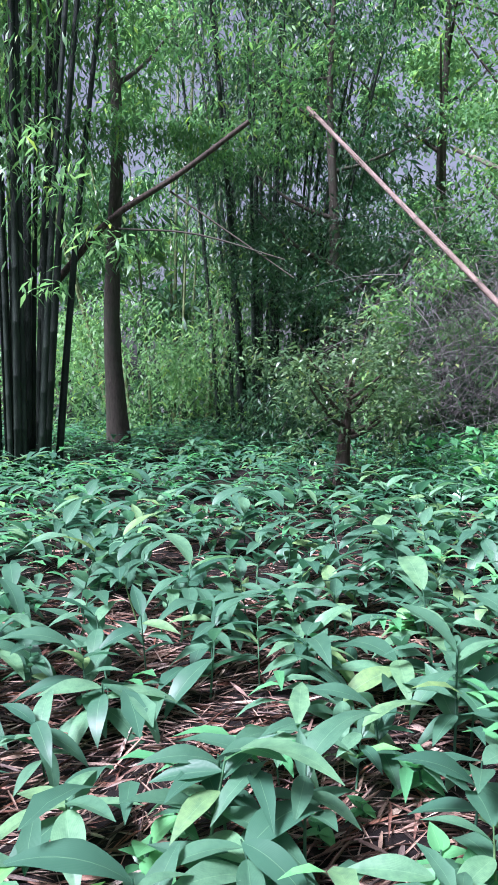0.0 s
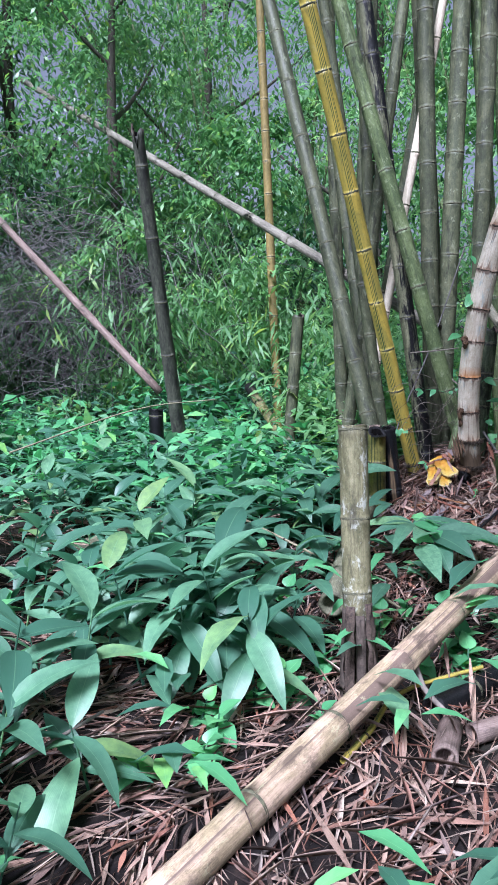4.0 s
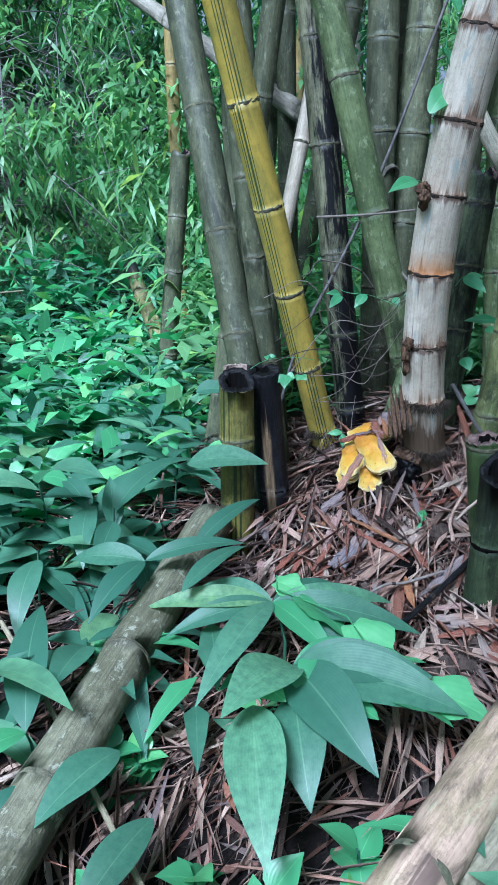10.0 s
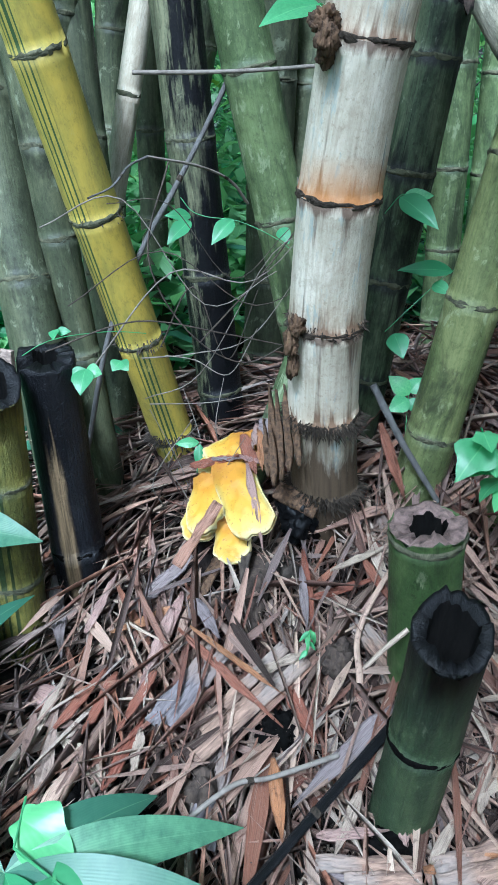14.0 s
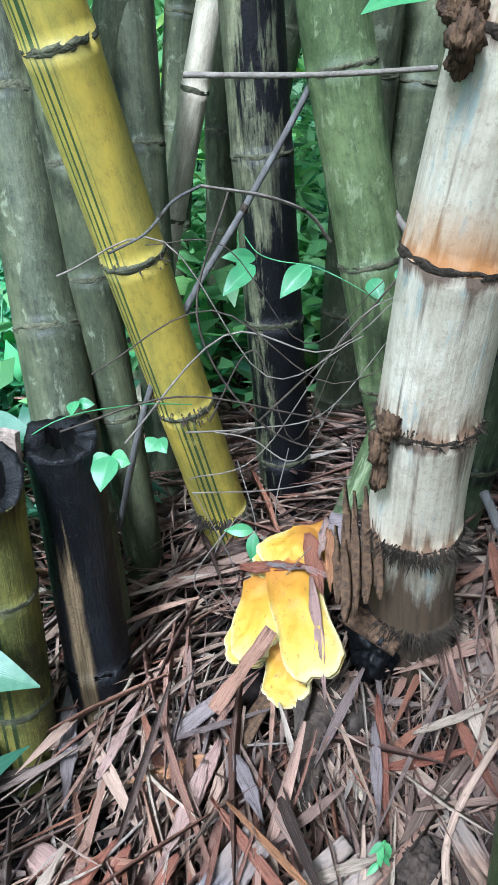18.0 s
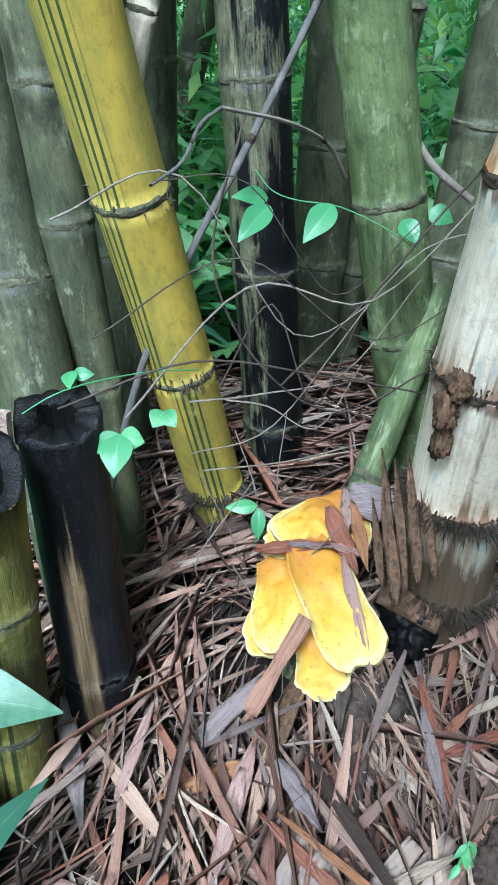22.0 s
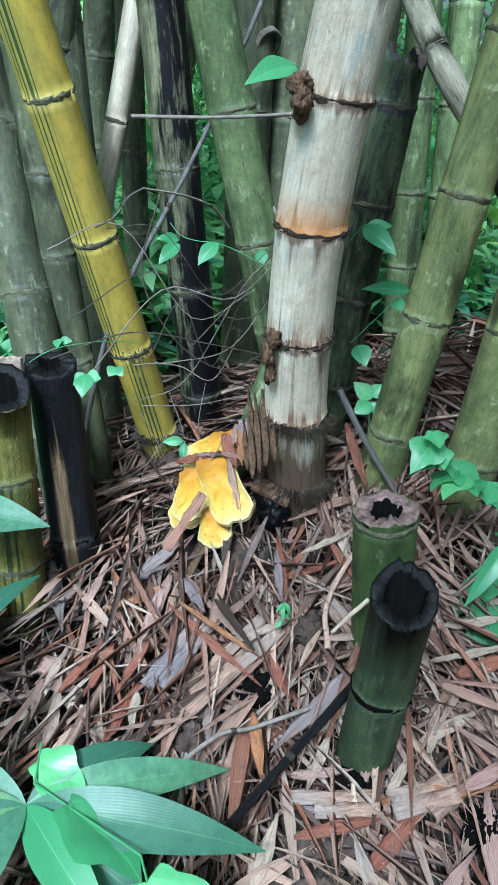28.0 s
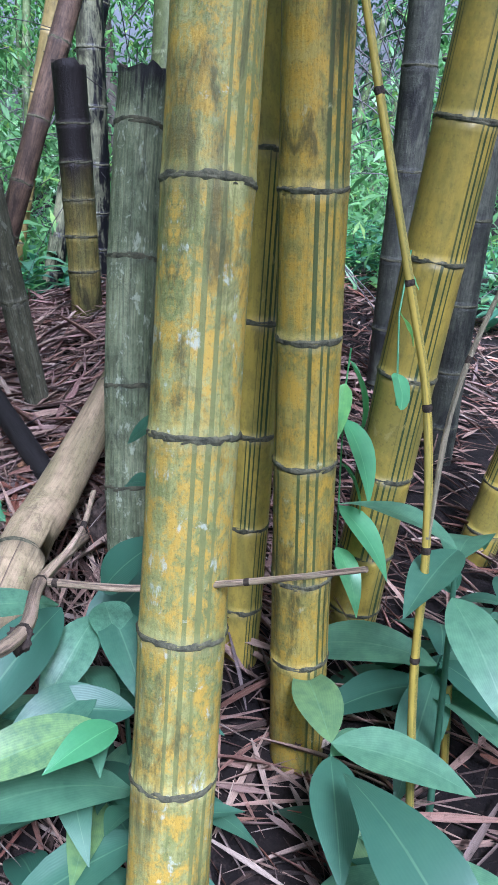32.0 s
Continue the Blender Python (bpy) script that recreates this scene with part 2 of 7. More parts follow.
M_GREY = culm_material("grey_green_bamboo_skin", (0.102, 0.109, 0.060), (0.056, 0.064, 0.036), (0.016, 0.018, 0.012), (0.175, 0.19, 0.125), 0.55, 0.58, None, 0.45, 0.3, smear=(26, 16), relief=0.35)
M_GREEN = culm_material("mossy_green_bamboo_skin", (0.145, 0.185, 0.078), (0.078, 0.108, 0.045), (0.022, 0.028, 0.015), (0.23, 0.265, 0.15), 0.55, 0.56, None, 0.42, 0.3, smear=(30, 18), relief=0.4)
M_POLE = culm_material("brown_dead_pole_skin", (0.25, 0.185, 0.155), (0.17, 0.12, 0.10), (0.05, 0.038, 0.032), (0.22, 0.21, 0.17), 0.57, 0.64, None, 0.5, 0.55)
# green skin darkened almost to black: the far clumps' shade painted in
M_SHADE = culm_material("shaded_bamboo_skin", (0.022, 0.036, 0.024), (0.011, 0.02, 0.014), (0.008, 0.010, 0.008), (0.05, 0.065, 0.045), 0.6, 0.66)
M_YELLOW = culm_material("yellow_bamboo_skin", (0.385, 0.285, 0.046), (0.245, 0.205, 0.042), (0.12, 0.10, 0.035), (0.31, 0.27, 0.09), 0.61, 0.63, ((0.016, 0.045, 0.02), 62.0, 0.019), 0.34, 0.12, smear=(20, 9), relief=0.15)
M_MOTTLED = culm_material("mottled_yellow_bamboo_skin", (0.26, 0.255, 0.09), (0.155, 0.17, 0.055), (0.05, 0.05, 0.02), (0.30, 0.33, 0.27), 0.55, 0.60, ((0.115, 0.125, 0.042), 46.0, 0.019), 0.5, 0.35, (0.32, 0.21, 0.03), relief=0.55)
M_GOLDEN = culm_material("golden_bamboo_skin", (0.36, 0.28, 0.06), (0.22, 0.20, 0.05), (0.05, 0.05, 0.02), (0.32, 0.32, 0.18), 0.55, 0.62, ((0.05, 0.075, 0.025), 45.0, 0.02), 0.45, 0.3, (0.38, 0.25, 0.03), relief=0.4)
M_OLIVEGREEN = culm_material("olive_green_bamboo_skin", (0.175, 0.190, 0.075), (0.098, 0.118, 0.045), (0.026, 0.030, 0.015), (0.25, 0.275, 0.15), 0.57, 0.58, None, 0.42, 0.3, smear=(30, 18), relief=0.35)
M_MOSSBURNT = culm_material("mossy_skin_with_burnt_bands", (0.105, 0.125, 0.07), (0.045, 0.062, 0.034), (0.006, 0.006, 0.006), (0.18, 0.20, 0.14), 0.50, 0.62, None, 0.45, 0.5, drip=(0.006, 0.006, 0.006), relief=0.4)
M_DEAD = culm_material("dark_dead_bamboo_skin", (0.09, 0.095, 0.068), (0.045, 0.048, 0.036), (0.010, 0.010, 0.010), (0.16, 0.17, 0.13), 0.53, 0.64)
M_MOSSTUMP = culm_material("mossy_stump_skin", (0.23, 0.255, 0.14), (0.125, 0.15, 0.078), (0.025, 0.03, 0.02), (0.36, 0.39, 0.28), 0.57, 0.56, None, 0.5, 0.7, None, ((1.09, 1.03, (0.015, 0.014, 0.013)),))
M_PALE = culm_material("bleached_dead_bamboo_skin", (0.67, 0.61, 0.49), (0.50, 0.44, 0.335), (0.25, 0.19, 0.135), (0.33, 0.385, 0.36), 0.60, 0.56, None, 0.55, 0.4, None, ((0.20, 0.28, (0.085, 0.06, 0.038)),), None, (0.42, 0.18, 0.05), (0.075, 0.042, 0.026), (34, 7), 0.5)
M_BURNT = culm_material("scorched_bamboo_skin", (0.191, 0.191, 0.112), (0.106, 0.111, 0.064), (0.018, 0.017, 0.014), (0.25, 0.25, 0.17), 0.54, 0.62, None, 0.42, 0.5, None, (), (0.004, 0.004, 0.005), relief=0.5)
M_CHAR = culm_material("charred_bamboo_skin", (0.007, 0.007, 0.008), (0.004, 0.004, 0.005), (0.002, 0.002, 0.002), (0.06, 0.048, 0.035), 0.5, 0.74, None, 0.42, 0.5)
M_TAN = culm_material("dry_tan_bamboo_skin", (0.40, 0.29, 0.205), (0.25, 0.195, 0.115), (0.055, 0.04, 0.03), (0.30, 0.28, 0.17), 0.53, 0.57, ((0.10, 0.07, 0.055), 9.0, 0.022), 0.5, 0.45, smear=(20, 8), relief=0.5)
M_OLIVE = culm_material("olive_tan_bamboo_skin", (0.36, 0.30, 0.20), (0.22, 0.20, 0.12), (0.055, 0.05, 0.035), (0.22, 0.23, 0.16), 0.56, 0.62, None, 0.5, 0.65)
M_LOWLOG = culm_material("olive_grey_log_skin", (0.30, 0.265, 0.18), (0.18, 0.165, 0.105), (0.045, 0.042, 0.03), (0.24, 0.24, 0.18), 0.56, 0.62, None, 0.5, 0.7, None, ((0.50, 0.43, (0.03, 0.026, 0.02)),))
M_SPLIT = culm_material("split_tan_log_skin", (0.45, 0.335, 0.205), (0.31, 0.25, 0.135), (0.08, 0.06, 0.038), (0.30, 0.29, 0.14), 0.60, 0.61, ((0.06, 0.04, 0.03), 9.0, 0.012), 0.5, 0.45)
M_LICHEN = culm_material("weathered_lichened_bamboo_skin", (0.17, 0.165, 0.105), (0.09, 0.09, 0.052), (0.03, 0.028, 0.02), (0.25, 0.255, 0.19), 0.57, 0.57, None, 0.6, 0.7)
M_FRONT = culm_material("weathered_stump_skin", (0.20, 0.185, 0.10), (0.095, 0.092, 0.045), (0.03, 0.027, 0.018), (0.36, 0.37, 0.31), 0.55, 0.555, None, 0.6, 0.35, None, ((0.24, 0.34, (0.075, 0.06, 0.042)),), smear=(16, 10), relief=0.5)
M_BURNTGREEN = culm_material("green_skin_burnt_on_top", (0.075, 0.10, 0.045), (0.035, 0.055, 0.025), (0.014, 0.018, 0.012), (0.13, 0.15, 0.09), 0.58, 0.62, None, 0.5, 0.5, None, ((0.41, 0.22, (0.004, 0.004, 0.004)),))
M_BURNTBROWN = culm_material("brown_skin_burnt_on_top", (0.20, 0.175, 0.04), (0.115, 0.115, 0.032), (0.02, 0.02, 0.012), (0.17, 0.15, 0.07), 0.55, 0.66, ((0.02, 0.035, 0.014), 40.0, 0.02), 0.4, 0.5, None, ((0.58, 0.50, (0.008, 0.007, 0.007)),))
M_BURNTFOOT = culm_material("black_skin_over_a_yellow_foot", (0.25, 0.20, 0.05), (0.16, 0.15, 0.045), (0.02, 0.018, 0.012), (0.2, 0.19, 0.12), 0.56, 0.66, None, 0.45, 0.5, None, ((0.62, 0.40, (0.014, 0.011, 0.010)),))
M_DULLYELLOW = culm_material("dull_yellow_bamboo_skin", (0.25, 0.185, 0.065), (0.165, 0.13, 0.045), (0.06, 0.05, 0.025), (0.24, 0.21, 0.12), 0.60, 0.64, None, 0.45, 0.3, smear=(20, 9), relief=0.15)
M_BONE = culm_material("bright_dead_bamboo_skin", (0.60, 0.54, 0.42), (0.45, 0.39, 0.29), (0.20, 0.16, 0.11), (0.5, 0.48, 0.40), 0.60, 0.60, None, 0.5, 0.3, relief=0.4)
M_SCORCHPOLE = culm_material("pale_pole_burnt_at_its_foot", (0.33, 0.30, 0.22), (0.21, 0.20, 0.14), (0.05, 0.045, 0.035), (0.30, 0.31, 0.24), 0.57, 0.60, None, 0.5, 0.45, None, ((0.36, 0.52, (0.014, 0.012, 0.011)),))
M_BROWNDEAD = culm_material("dark_brown_dead_skin", (0.15, 0.095, 0.06), (0.075, 0.048, 0.032), (0.018, 0.014, 0.011), (0.19, 0.15, 0.11), 0.55, 0.64, None, 0.55, 0.6)
M_POLEPALE = culm_material("grey_pale_pole_skin", (0.20, 0.185, 0.145), (0.125, 0.115, 0.088), (0.04, 0.036, 0.03), (0.19, 0.19, 0.15), 0.58, 0.62, None, 0.5, 0.4)
M_STICKEND = culm_material("brown_skin_with_a_burnt_end", (0.20, 0.18, 0.07), (0.12, 0.115, 0.05), (0.03, 0.028, 0.018), (0.2, 0.19, 0.12), 0.57, 0.64, None, 0.45, 0.3, None, ((0.70, 0.58, (0.008, 0.007, 0.007)),))
M_CHARSTUMP = culm_material("charred_skin_with_bare_strips", (0.009, 0.0095, 0.012), (0.004, 0.004, 0.005), (0.002, 0.002, 0.003), (0.03, 0.027, 0.024), 0.5, 0.74, None, 0.4, 0.4, bare=((0.15, 0.105, 0.058), 0.100, 0.012, 0.38))
M_STUMPGREEN = culm_material("dark_green_stump_skin", (0.085, 0.125, 0.042), (0.045, 0.075, 0.024), (0.014, 0.02, 0.010), (0.16, 0.18, 0.10), 0.60, 0.62, None, 0.38, 0.2, smear=(26, 12), relief=0.3)


def bark_material(name, a, b, moss=None, grain=(40, 40, 9)):
    m = Nodes(name, 0.8, 0.2)
    co = m.coords("Object")
    f = m.noise(m.scaled(co, grain), 1, 6, 0.65, 0.5)
    g = m.noise(m.scaled(co, (5, 5, 3)), 1, 3)
    c = m.mix(m.ramp(f, (0.3, 0), (0.7, 1)), a, b)
    if moss:
        c = m.mix(m.ramp(g, (0.5, 0), (0.68, 0.7)), c, moss)
    m.colour(c)
    m.bump(f, 0.7, 0.01)
    return m.mat


M_RING = bark_material("dark_node_ring", (0.028, 0.03, 0.02), (0.13, 0.125, 0.075), None, (60, 60, 60))
M_RINGPALE = bark_material("brown_node_ring", (0.008, 0.007, 0.005), (0.065, 0.048, 0.034), None, (110, 110, 110))
M_PITH = bark_material("rotten_bamboo_wall", (0.10, 0.072, 0.055), (0.018, 0.014, 0.012), None, (90, 90, 22))
M_BARK = bark_material("tree_bark", (0.04, 0.035, 0.028), (0.085, 0.075, 0.06), (0.05, 0.06, 0.04))
M_ROOT = bark_material("root_and_sheath", (0.02, 0.016, 0.013), (0.085, 0.066, 0.052))
M_TWIG = bark_material("dry_twig", (0.23, 0.20, 0.17), (0.12, 0.10, 0.085))
M_GREYTWIG = bark_material("grey_dead_twig", (0.13, 0.125, 0.12), (0.06, 0.055, 0.052))
# near-black that paints the shade inside hollows; also blackens two charred rings
M_HOLE = bark_material("hollow_shade_black", (0.0015, 0.0015, 0.0015), (0.005, 0.0045, 0.004))
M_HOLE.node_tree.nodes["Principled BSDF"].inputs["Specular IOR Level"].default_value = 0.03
M_ROTRIM = bark_material("rotten_pinkish_rim", (0.28, 0.19, 0.165), (0.05, 0.036, 0.03), None, (60, 60, 60))
M_ROTWOOD = bark_material("pale_rotten_wood", (0.46, 0.36, 0.29), (0.10, 0.07, 0.06), None, (70, 9, 70))
M_SPLITWOOD = bark_material("brown_split_wood", (0.17, 0.10, 0.055), (0.022, 0.016, 0.013), None, (110, 110, 14))
M_PEACH = bark_material("peach_rotten_wood", (0.38, 0.25, 0.18), (0.07, 0.046, 0.038), (0.30, 0.26, 0.23), (95, 16, 95))
M_SLATE = bark_material("slate_grey_rotten_wood", (0.23, 0.20, 0.205), (0.055, 0.045, 0.045), (0.30, 0.22, 0.17), (95, 14, 95))


def leaf_material(name, light, dark, rough=0.38, veins=16.0, through=0.35, ribs=0.1):
    """Green leaf: veins, blotches, gloss, and light that shines through."""
    m = Nodes(name, rough, 0.5)
    sep = m.n("ShaderNodeSeparateXYZ")
    m.l(m.uv(), sep.inputs[0])
    ax = m.math("ABSOLUTE", m.math("SUBTRACT", sep.outputs[0], 0.5))
    v = m.math("SINE", m.math("MULTIPLY", m.math("SUBTRACT", m.math("MULTIPLY", sep.outputs[1], 0.3), ax), veins * 6.28))
    blot = m.noise(m.coords("Object"), 17, 5, 0.65)
    pick = m.math("FRACT", m.math("ADD", m.math("MULTIPLY", m.rand(), 7.3), m.island()))
    mid = tuple(0.5 * (p + q) for p, q in zip(light, dark))
    c = m.ramp(pick, (0.0, dark), (0.3, mid), (0.62, dark), (0.8, light), (0.93, (light[0] * 1.15, light[1] * 1.1, light[2])), (1.0, (light[0] * 1.6, light[1] * 1.2, light[2] * 0.7)))
    c = m.mix(m.ramp(blot, (0.38, 0), (0.68, 0.65)), c, dark)
    rib = m.ramp(ax, (0.008, 0.22), (0.022, 0.0))
    c = m.mix(rib, c, (light[0] * 1.9, light[1] * 1.6, light[2] * 1.5))
    m.colour(c)
    c = m.mix(m.span(v, 0.0, ribs), c, dark)
    m.colour(c)
    m.bump(m.math("ADD", m.math("MULTIPLY", v, ribs), m.math("MULTIPLY", blot, 0.8)), 0.22, 0.002)
    tr = m.n("ShaderNodeBsdfTranslucent")
    m.l(m.hue(c, 0.485, 1.15, 1.5), tr.inputs[0])
    mixer = m.n("ShaderNodeMixShader")
    mixer.inputs[0].default_value = through
    m.l(m.b.outputs[0], mixer.inputs[1])
    m.l(tr.outputs[0], mixer.inputs[2])
    m.l(mixer.outputs[0], m.t.nodes["Material Output"].inputs[0])
    return m.mat


M_LEAF = leaf_material("broad_green_leaf", (0.13, 0.275, 0.155), (0.04, 0.115, 0.072), 0.44, 20.0, ribs=0.14)
M_LEAFBRIGHT = leaf_material("fresh_green_leaf", (0.15, 0.41, 0.17), (0.07, 0.24, 0.10), 0.35, 10.0)
M_BAMBOOLEAF = leaf_material("bamboo_leaf", (0.15, 0.32, 0.105), (0.055, 0.15, 0.058), 0.36, 6.0, 0.45)
# darkened copy of the bamboo leaf: shade of the thicket put into the colour
M_SHADELEAF = leaf_material("shaded_thicket_leaf", (0.075, 0.165, 0.07), (0.022, 0.065, 0.033), 0.36, 6.0, 0.35)
M_SILVER = leaf_material("pale_bush_leaf", (0.15, 0.25, 0.11), (0.04, 0.09, 0.04), 0.28, 6.0, 0.35)
# raised leaf colour: the stronger light of the clearing is painted in
M_FARLEAF = leaf_material("painted_sunlit_leaf", (0.20, 0.38, 0.15), (0.095, 0.22, 0.085), 0.45, 6.0, 0.5)


def litter_material(name, stops, per="island"):
    m = Nodes(name, 0.6, 0.15)
    uv = m.uv()
    pick = m.math("FRACT", m.math("ADD", m.island(), m.math("MULTIPLY", m.rand(), 5.1)))
    c = m.ramp(pick, *stops)
    fib = m.noise(m.scaled(uv, (14, 1.2, 1)), 1, 5, 0.6)
    c = m.mix(m.math("MULTIPLY", m.ramp(fib, (0.45, 0), (0.68, 1)), 0.35), c, (0.07, 0.055, 0.04))
    vein = m.noise(m.scaled(uv, (26, 1.6, 1)), 1, 4, 0.7)
    c = m.mix(m.ramp(vein, (0.53, 0), (0.60, 0.55)), c, (0.045, 0.028, 0.022))
    c = m.mix(m.ramp(vein, (0.34, 0.35), (0.44, 0)), c, (0.47, 0.40, 0.33))
    sp = m.noise(m.coords("Object"), 55, 5, 0.7)
    c = m.mix(m.ramp(sp, (0.57, 0), (0.66, 0.55)), c, (0.035, 0.024, 0.02))
    m.colour(c)
    m.bump(m.math("ADD", fib, vein), 0.8, 0.004)
    return m.mat


LITTER_STOPS = ((0.0, (0.17, 0.062, 0.042)), (0.08, (0.33, 0.21, 0.155)), (0.18, (0.15, 0.115, 0.11)), (0.28, (0.46, 0.33, 0.25)), (0.40, (0.30, 0.155, 0.115)), (0.49, (0.03, 0.02, 0.017)), (0.56, (0.25, 0.16, 0.13)), (0.68, (0.42, 0.285, 0.21)), (0.78, (0.035, 0.023, 0.019)), (0.85, (0.30, 0.125, 0.075)), (0.93, (0.55, 0.43, 0.33)), (1.0, (0.36, 0.30, 0.26)))
M_LITTER = litter_material("dry_bamboo_sheath", LITTER_STOPS)
# rotted litter, scaled far down so its colour also carries the gaps' shade
M_ROTSHADE = litter_material("rotted_gap_shade_sheath", tuple((p, tuple(0.16 * q for q in c)) for p, c in LITTER_STOPS))
M_RED = litter_material("red_brown_sheath", ((0.0, (0.20, 0.065, 0.04)), (1.0, (0.27, 0.11, 0.07))))
M_ORANGE = litter_material("orange_brown_sheath", ((0.0, (0.36, 0.16, 0.07)), (1.0, (0.32, 0.17, 0.09))))
M_CREAM = litter_material("cream_sheath", ((0.0, (0.46, 0.37, 0.28)), (1.0, (0.40, 0.31, 0.24))))
M_LILAC = litter_material("grey_lilac_sheath", ((0.0, (0.20, 0.165, 0.17)), (1.0, (0.27, 0.215, 0.20))))
M_PINK = litter_material("pinkish_sheath", ((0.0, (0.34, 0.20, 0.17)), (1.0, (0.38, 0.26, 0.22))))


def soil_material():
    m = Nodes("leaf_mould_soil", 0.9, 0.15)
    co = m.coords("Object")
    a = m.noise(co, 9, 8, 0.7, 0.3)
    b = m.noise(co, 70, 6, 0.7)
    c = m.ramp(a, (0.3, (0.006, 0.005, 0.005)), (0.55, (0.013, 0.010, 0.009)), (0.75, (0.035, 0.024, 0.02)))
    c = m.mix(m.ramp(b, (0.55, 0), (0.75, 0.6)), c, (0.07, 0.045, 0.034))
    far = m.noise(co, 0.6, 3)
    c = m.mix(m.ramp(far, (0.55, 0), (0.8, 0.5)), c, (0.05, 0.07, 0.03))
    m.colour(c)
    m.bump(m.math("ADD", a, b), 0.8, 0.02)
    return m.mat


M_SOIL = soil_material()


def fungus_material(name, top, edge):
    m = Nodes(name, 0.6, 0.3)
    s = m.n("ShaderNodeSeparateXYZ")
    m.l(m.uv(), s.inputs[0])
    n1 = m.noise(m.coords("Object"), 45, 5, 0.6)
    n2 = m.noise(m.coords("Object"), 14, 3)
    c = m.ramp(m.math("ADD", s.outputs[1], m.math("MULTIPLY", m.math("SUBTRACT", n2, 0.5), 0.35)), (0.05, top), (0.5, (0.46, 0.285, 0.03)), (0.84, (0.52, 0.38, 0.09)), (0.96, edge), (1.0, edge))
    c = m.mix(m.ramp(n1, (0.50, 0), (0.66, 0.6)), c, (0.46, 0.21, 0.015))
    # darker orange-brown at the lobe's root, painting the shading between overlapping lobes
    root_shade = m.math("ADD", s.outputs[0], m.math("MULTIPLY", m.math("SUBTRACT", n1, 0.5), 0.5))
    c = m.mix(m.ramp(root_shade, (0.12, 0.85), (0.5, 0.0)), c, (0.30, 0.115, 0.018))
    c = m.mix(m.ramp(m.noise(m.coords("Object"), 150, 3), (0.62, 0), (0.7, 0.6)), c, (0.16, 0.07, 0.02))
    m.colour(c)
    m.b.inputs["Subsurface Weight"].default_value = 0.1
    m.b.inputs["Subsurface Radius"].default_value = (0.02, 0.012, 0.004)
    m.bump(n1, 0.4, 0.004)
    return m.mat


M_FUNGUS = fungus_material("yellow_bracket_fungus", (0.44, 0.21, 0.015), (0.48, 0.41, 0.20))

# ---------------------------------------------------------------- ground


def ground_z(x, y):
    s = min(max(y, -5.0), 12.0)
    ax, ay = x - 4.9, y - 4.4
    bx, by = x - 5.3, y - 3.7
    if ax > 0:
        ax *= 0.22
    if bx > 0:
        bx *= 0.22
    a = 0.46 * math.exp(-(ax * ax + ay * ay) / 0.8)
    b = 0.5 * math.exp(-(bx * bx + by * by) / 0.72)
    z = 0.04 * s + (a ** 4 + b ** 4) ** 0.25
    z += 0.12 * min(max((x - 5.0) / 1.2, 0.0), 1.0) * math.exp(-((y - 4.2) / 1.6) ** 2) + 0.13 * math.exp(-((x - 4.74) ** 2 + (y - 3.28) ** 2) / 0.05)
    z += 0.07 * math.exp(-((x - 4.52) ** 2 + (y - 4.78) ** 2) / 0.05) - 0.1 * math.exp(-((x - 5.25) ** 2 + (y - 3.85) ** 2) / 0.06)
    return z + 0.03 * noise.noise((x * 1.7, y * 1.7, 0.3)) + 0.015 * noise.noise((x * 5.1, y * 5.1, 3.1))


def mesh_object(name, verts, faces, mat, parent=None, uvs=None, uv2=None, smooth=True, label=""):
    """One mesh object. uvs: one pair for each vertex."""
    me = bpy.data.meshes.new(name)
    me.from_pydata(verts, [], faces)
    for layer, data in (("UVMap", uvs), ("node", uv2)):
        if data is not None:
            lay = me.uv_layers.new(name=layer)
            idx = np.empty(len(me.loops), dtype=np.int32)
            me.loops.foreach_get("vertex_index", idx)
            lay.data.foreach_set("uv", np.asarray(data, dtype=np.float32)[idx].ravel())
    if smooth:
        me.polygons.foreach_set("use_smooth", np.ones(len(me.polygons), dtype=bool))
    for one in (mat if isinstance(mat, (list, tuple)) else [mat]):
        me.materials.append(one)
    ob = new(name, me)
    if parent is not None:
        ob.parent = parent
    if label:
        tagged(ob, label)
    return ob


def axis_steps():
    fine = [i * 0.06 for i in range(-20, 150)]
    out, step, v = [], 0.06, fine[-1]
    while v < 260:
        step *= 1.25
        v += step
        out.append(v)
    back, step, v = [], 0.06, fine[0]
    while v > -260:
        step *= 1.25
        v -= step
        back.append(v)
    return back[::-1] + fine + out


gx = axis_steps()
gy = axis_steps()
gv = [(x, y, ground_z(x, y)) for y in gy for x in gx]
W = len(gx)
gf = [(j * W + i, j * W + i + 1, (j + 1) * W + i + 1, (j + 1) * W + i) for j in range(len(gy) - 1) for i in range(W - 1)]
ground = tagged(mesh_object("ground", gv, gf, M_SOIL), "dark leaf-mould forest floor rising to a bamboo mound", "ground", kind="structure")

# ---------------------------------------------------------------- tubes and bamboo


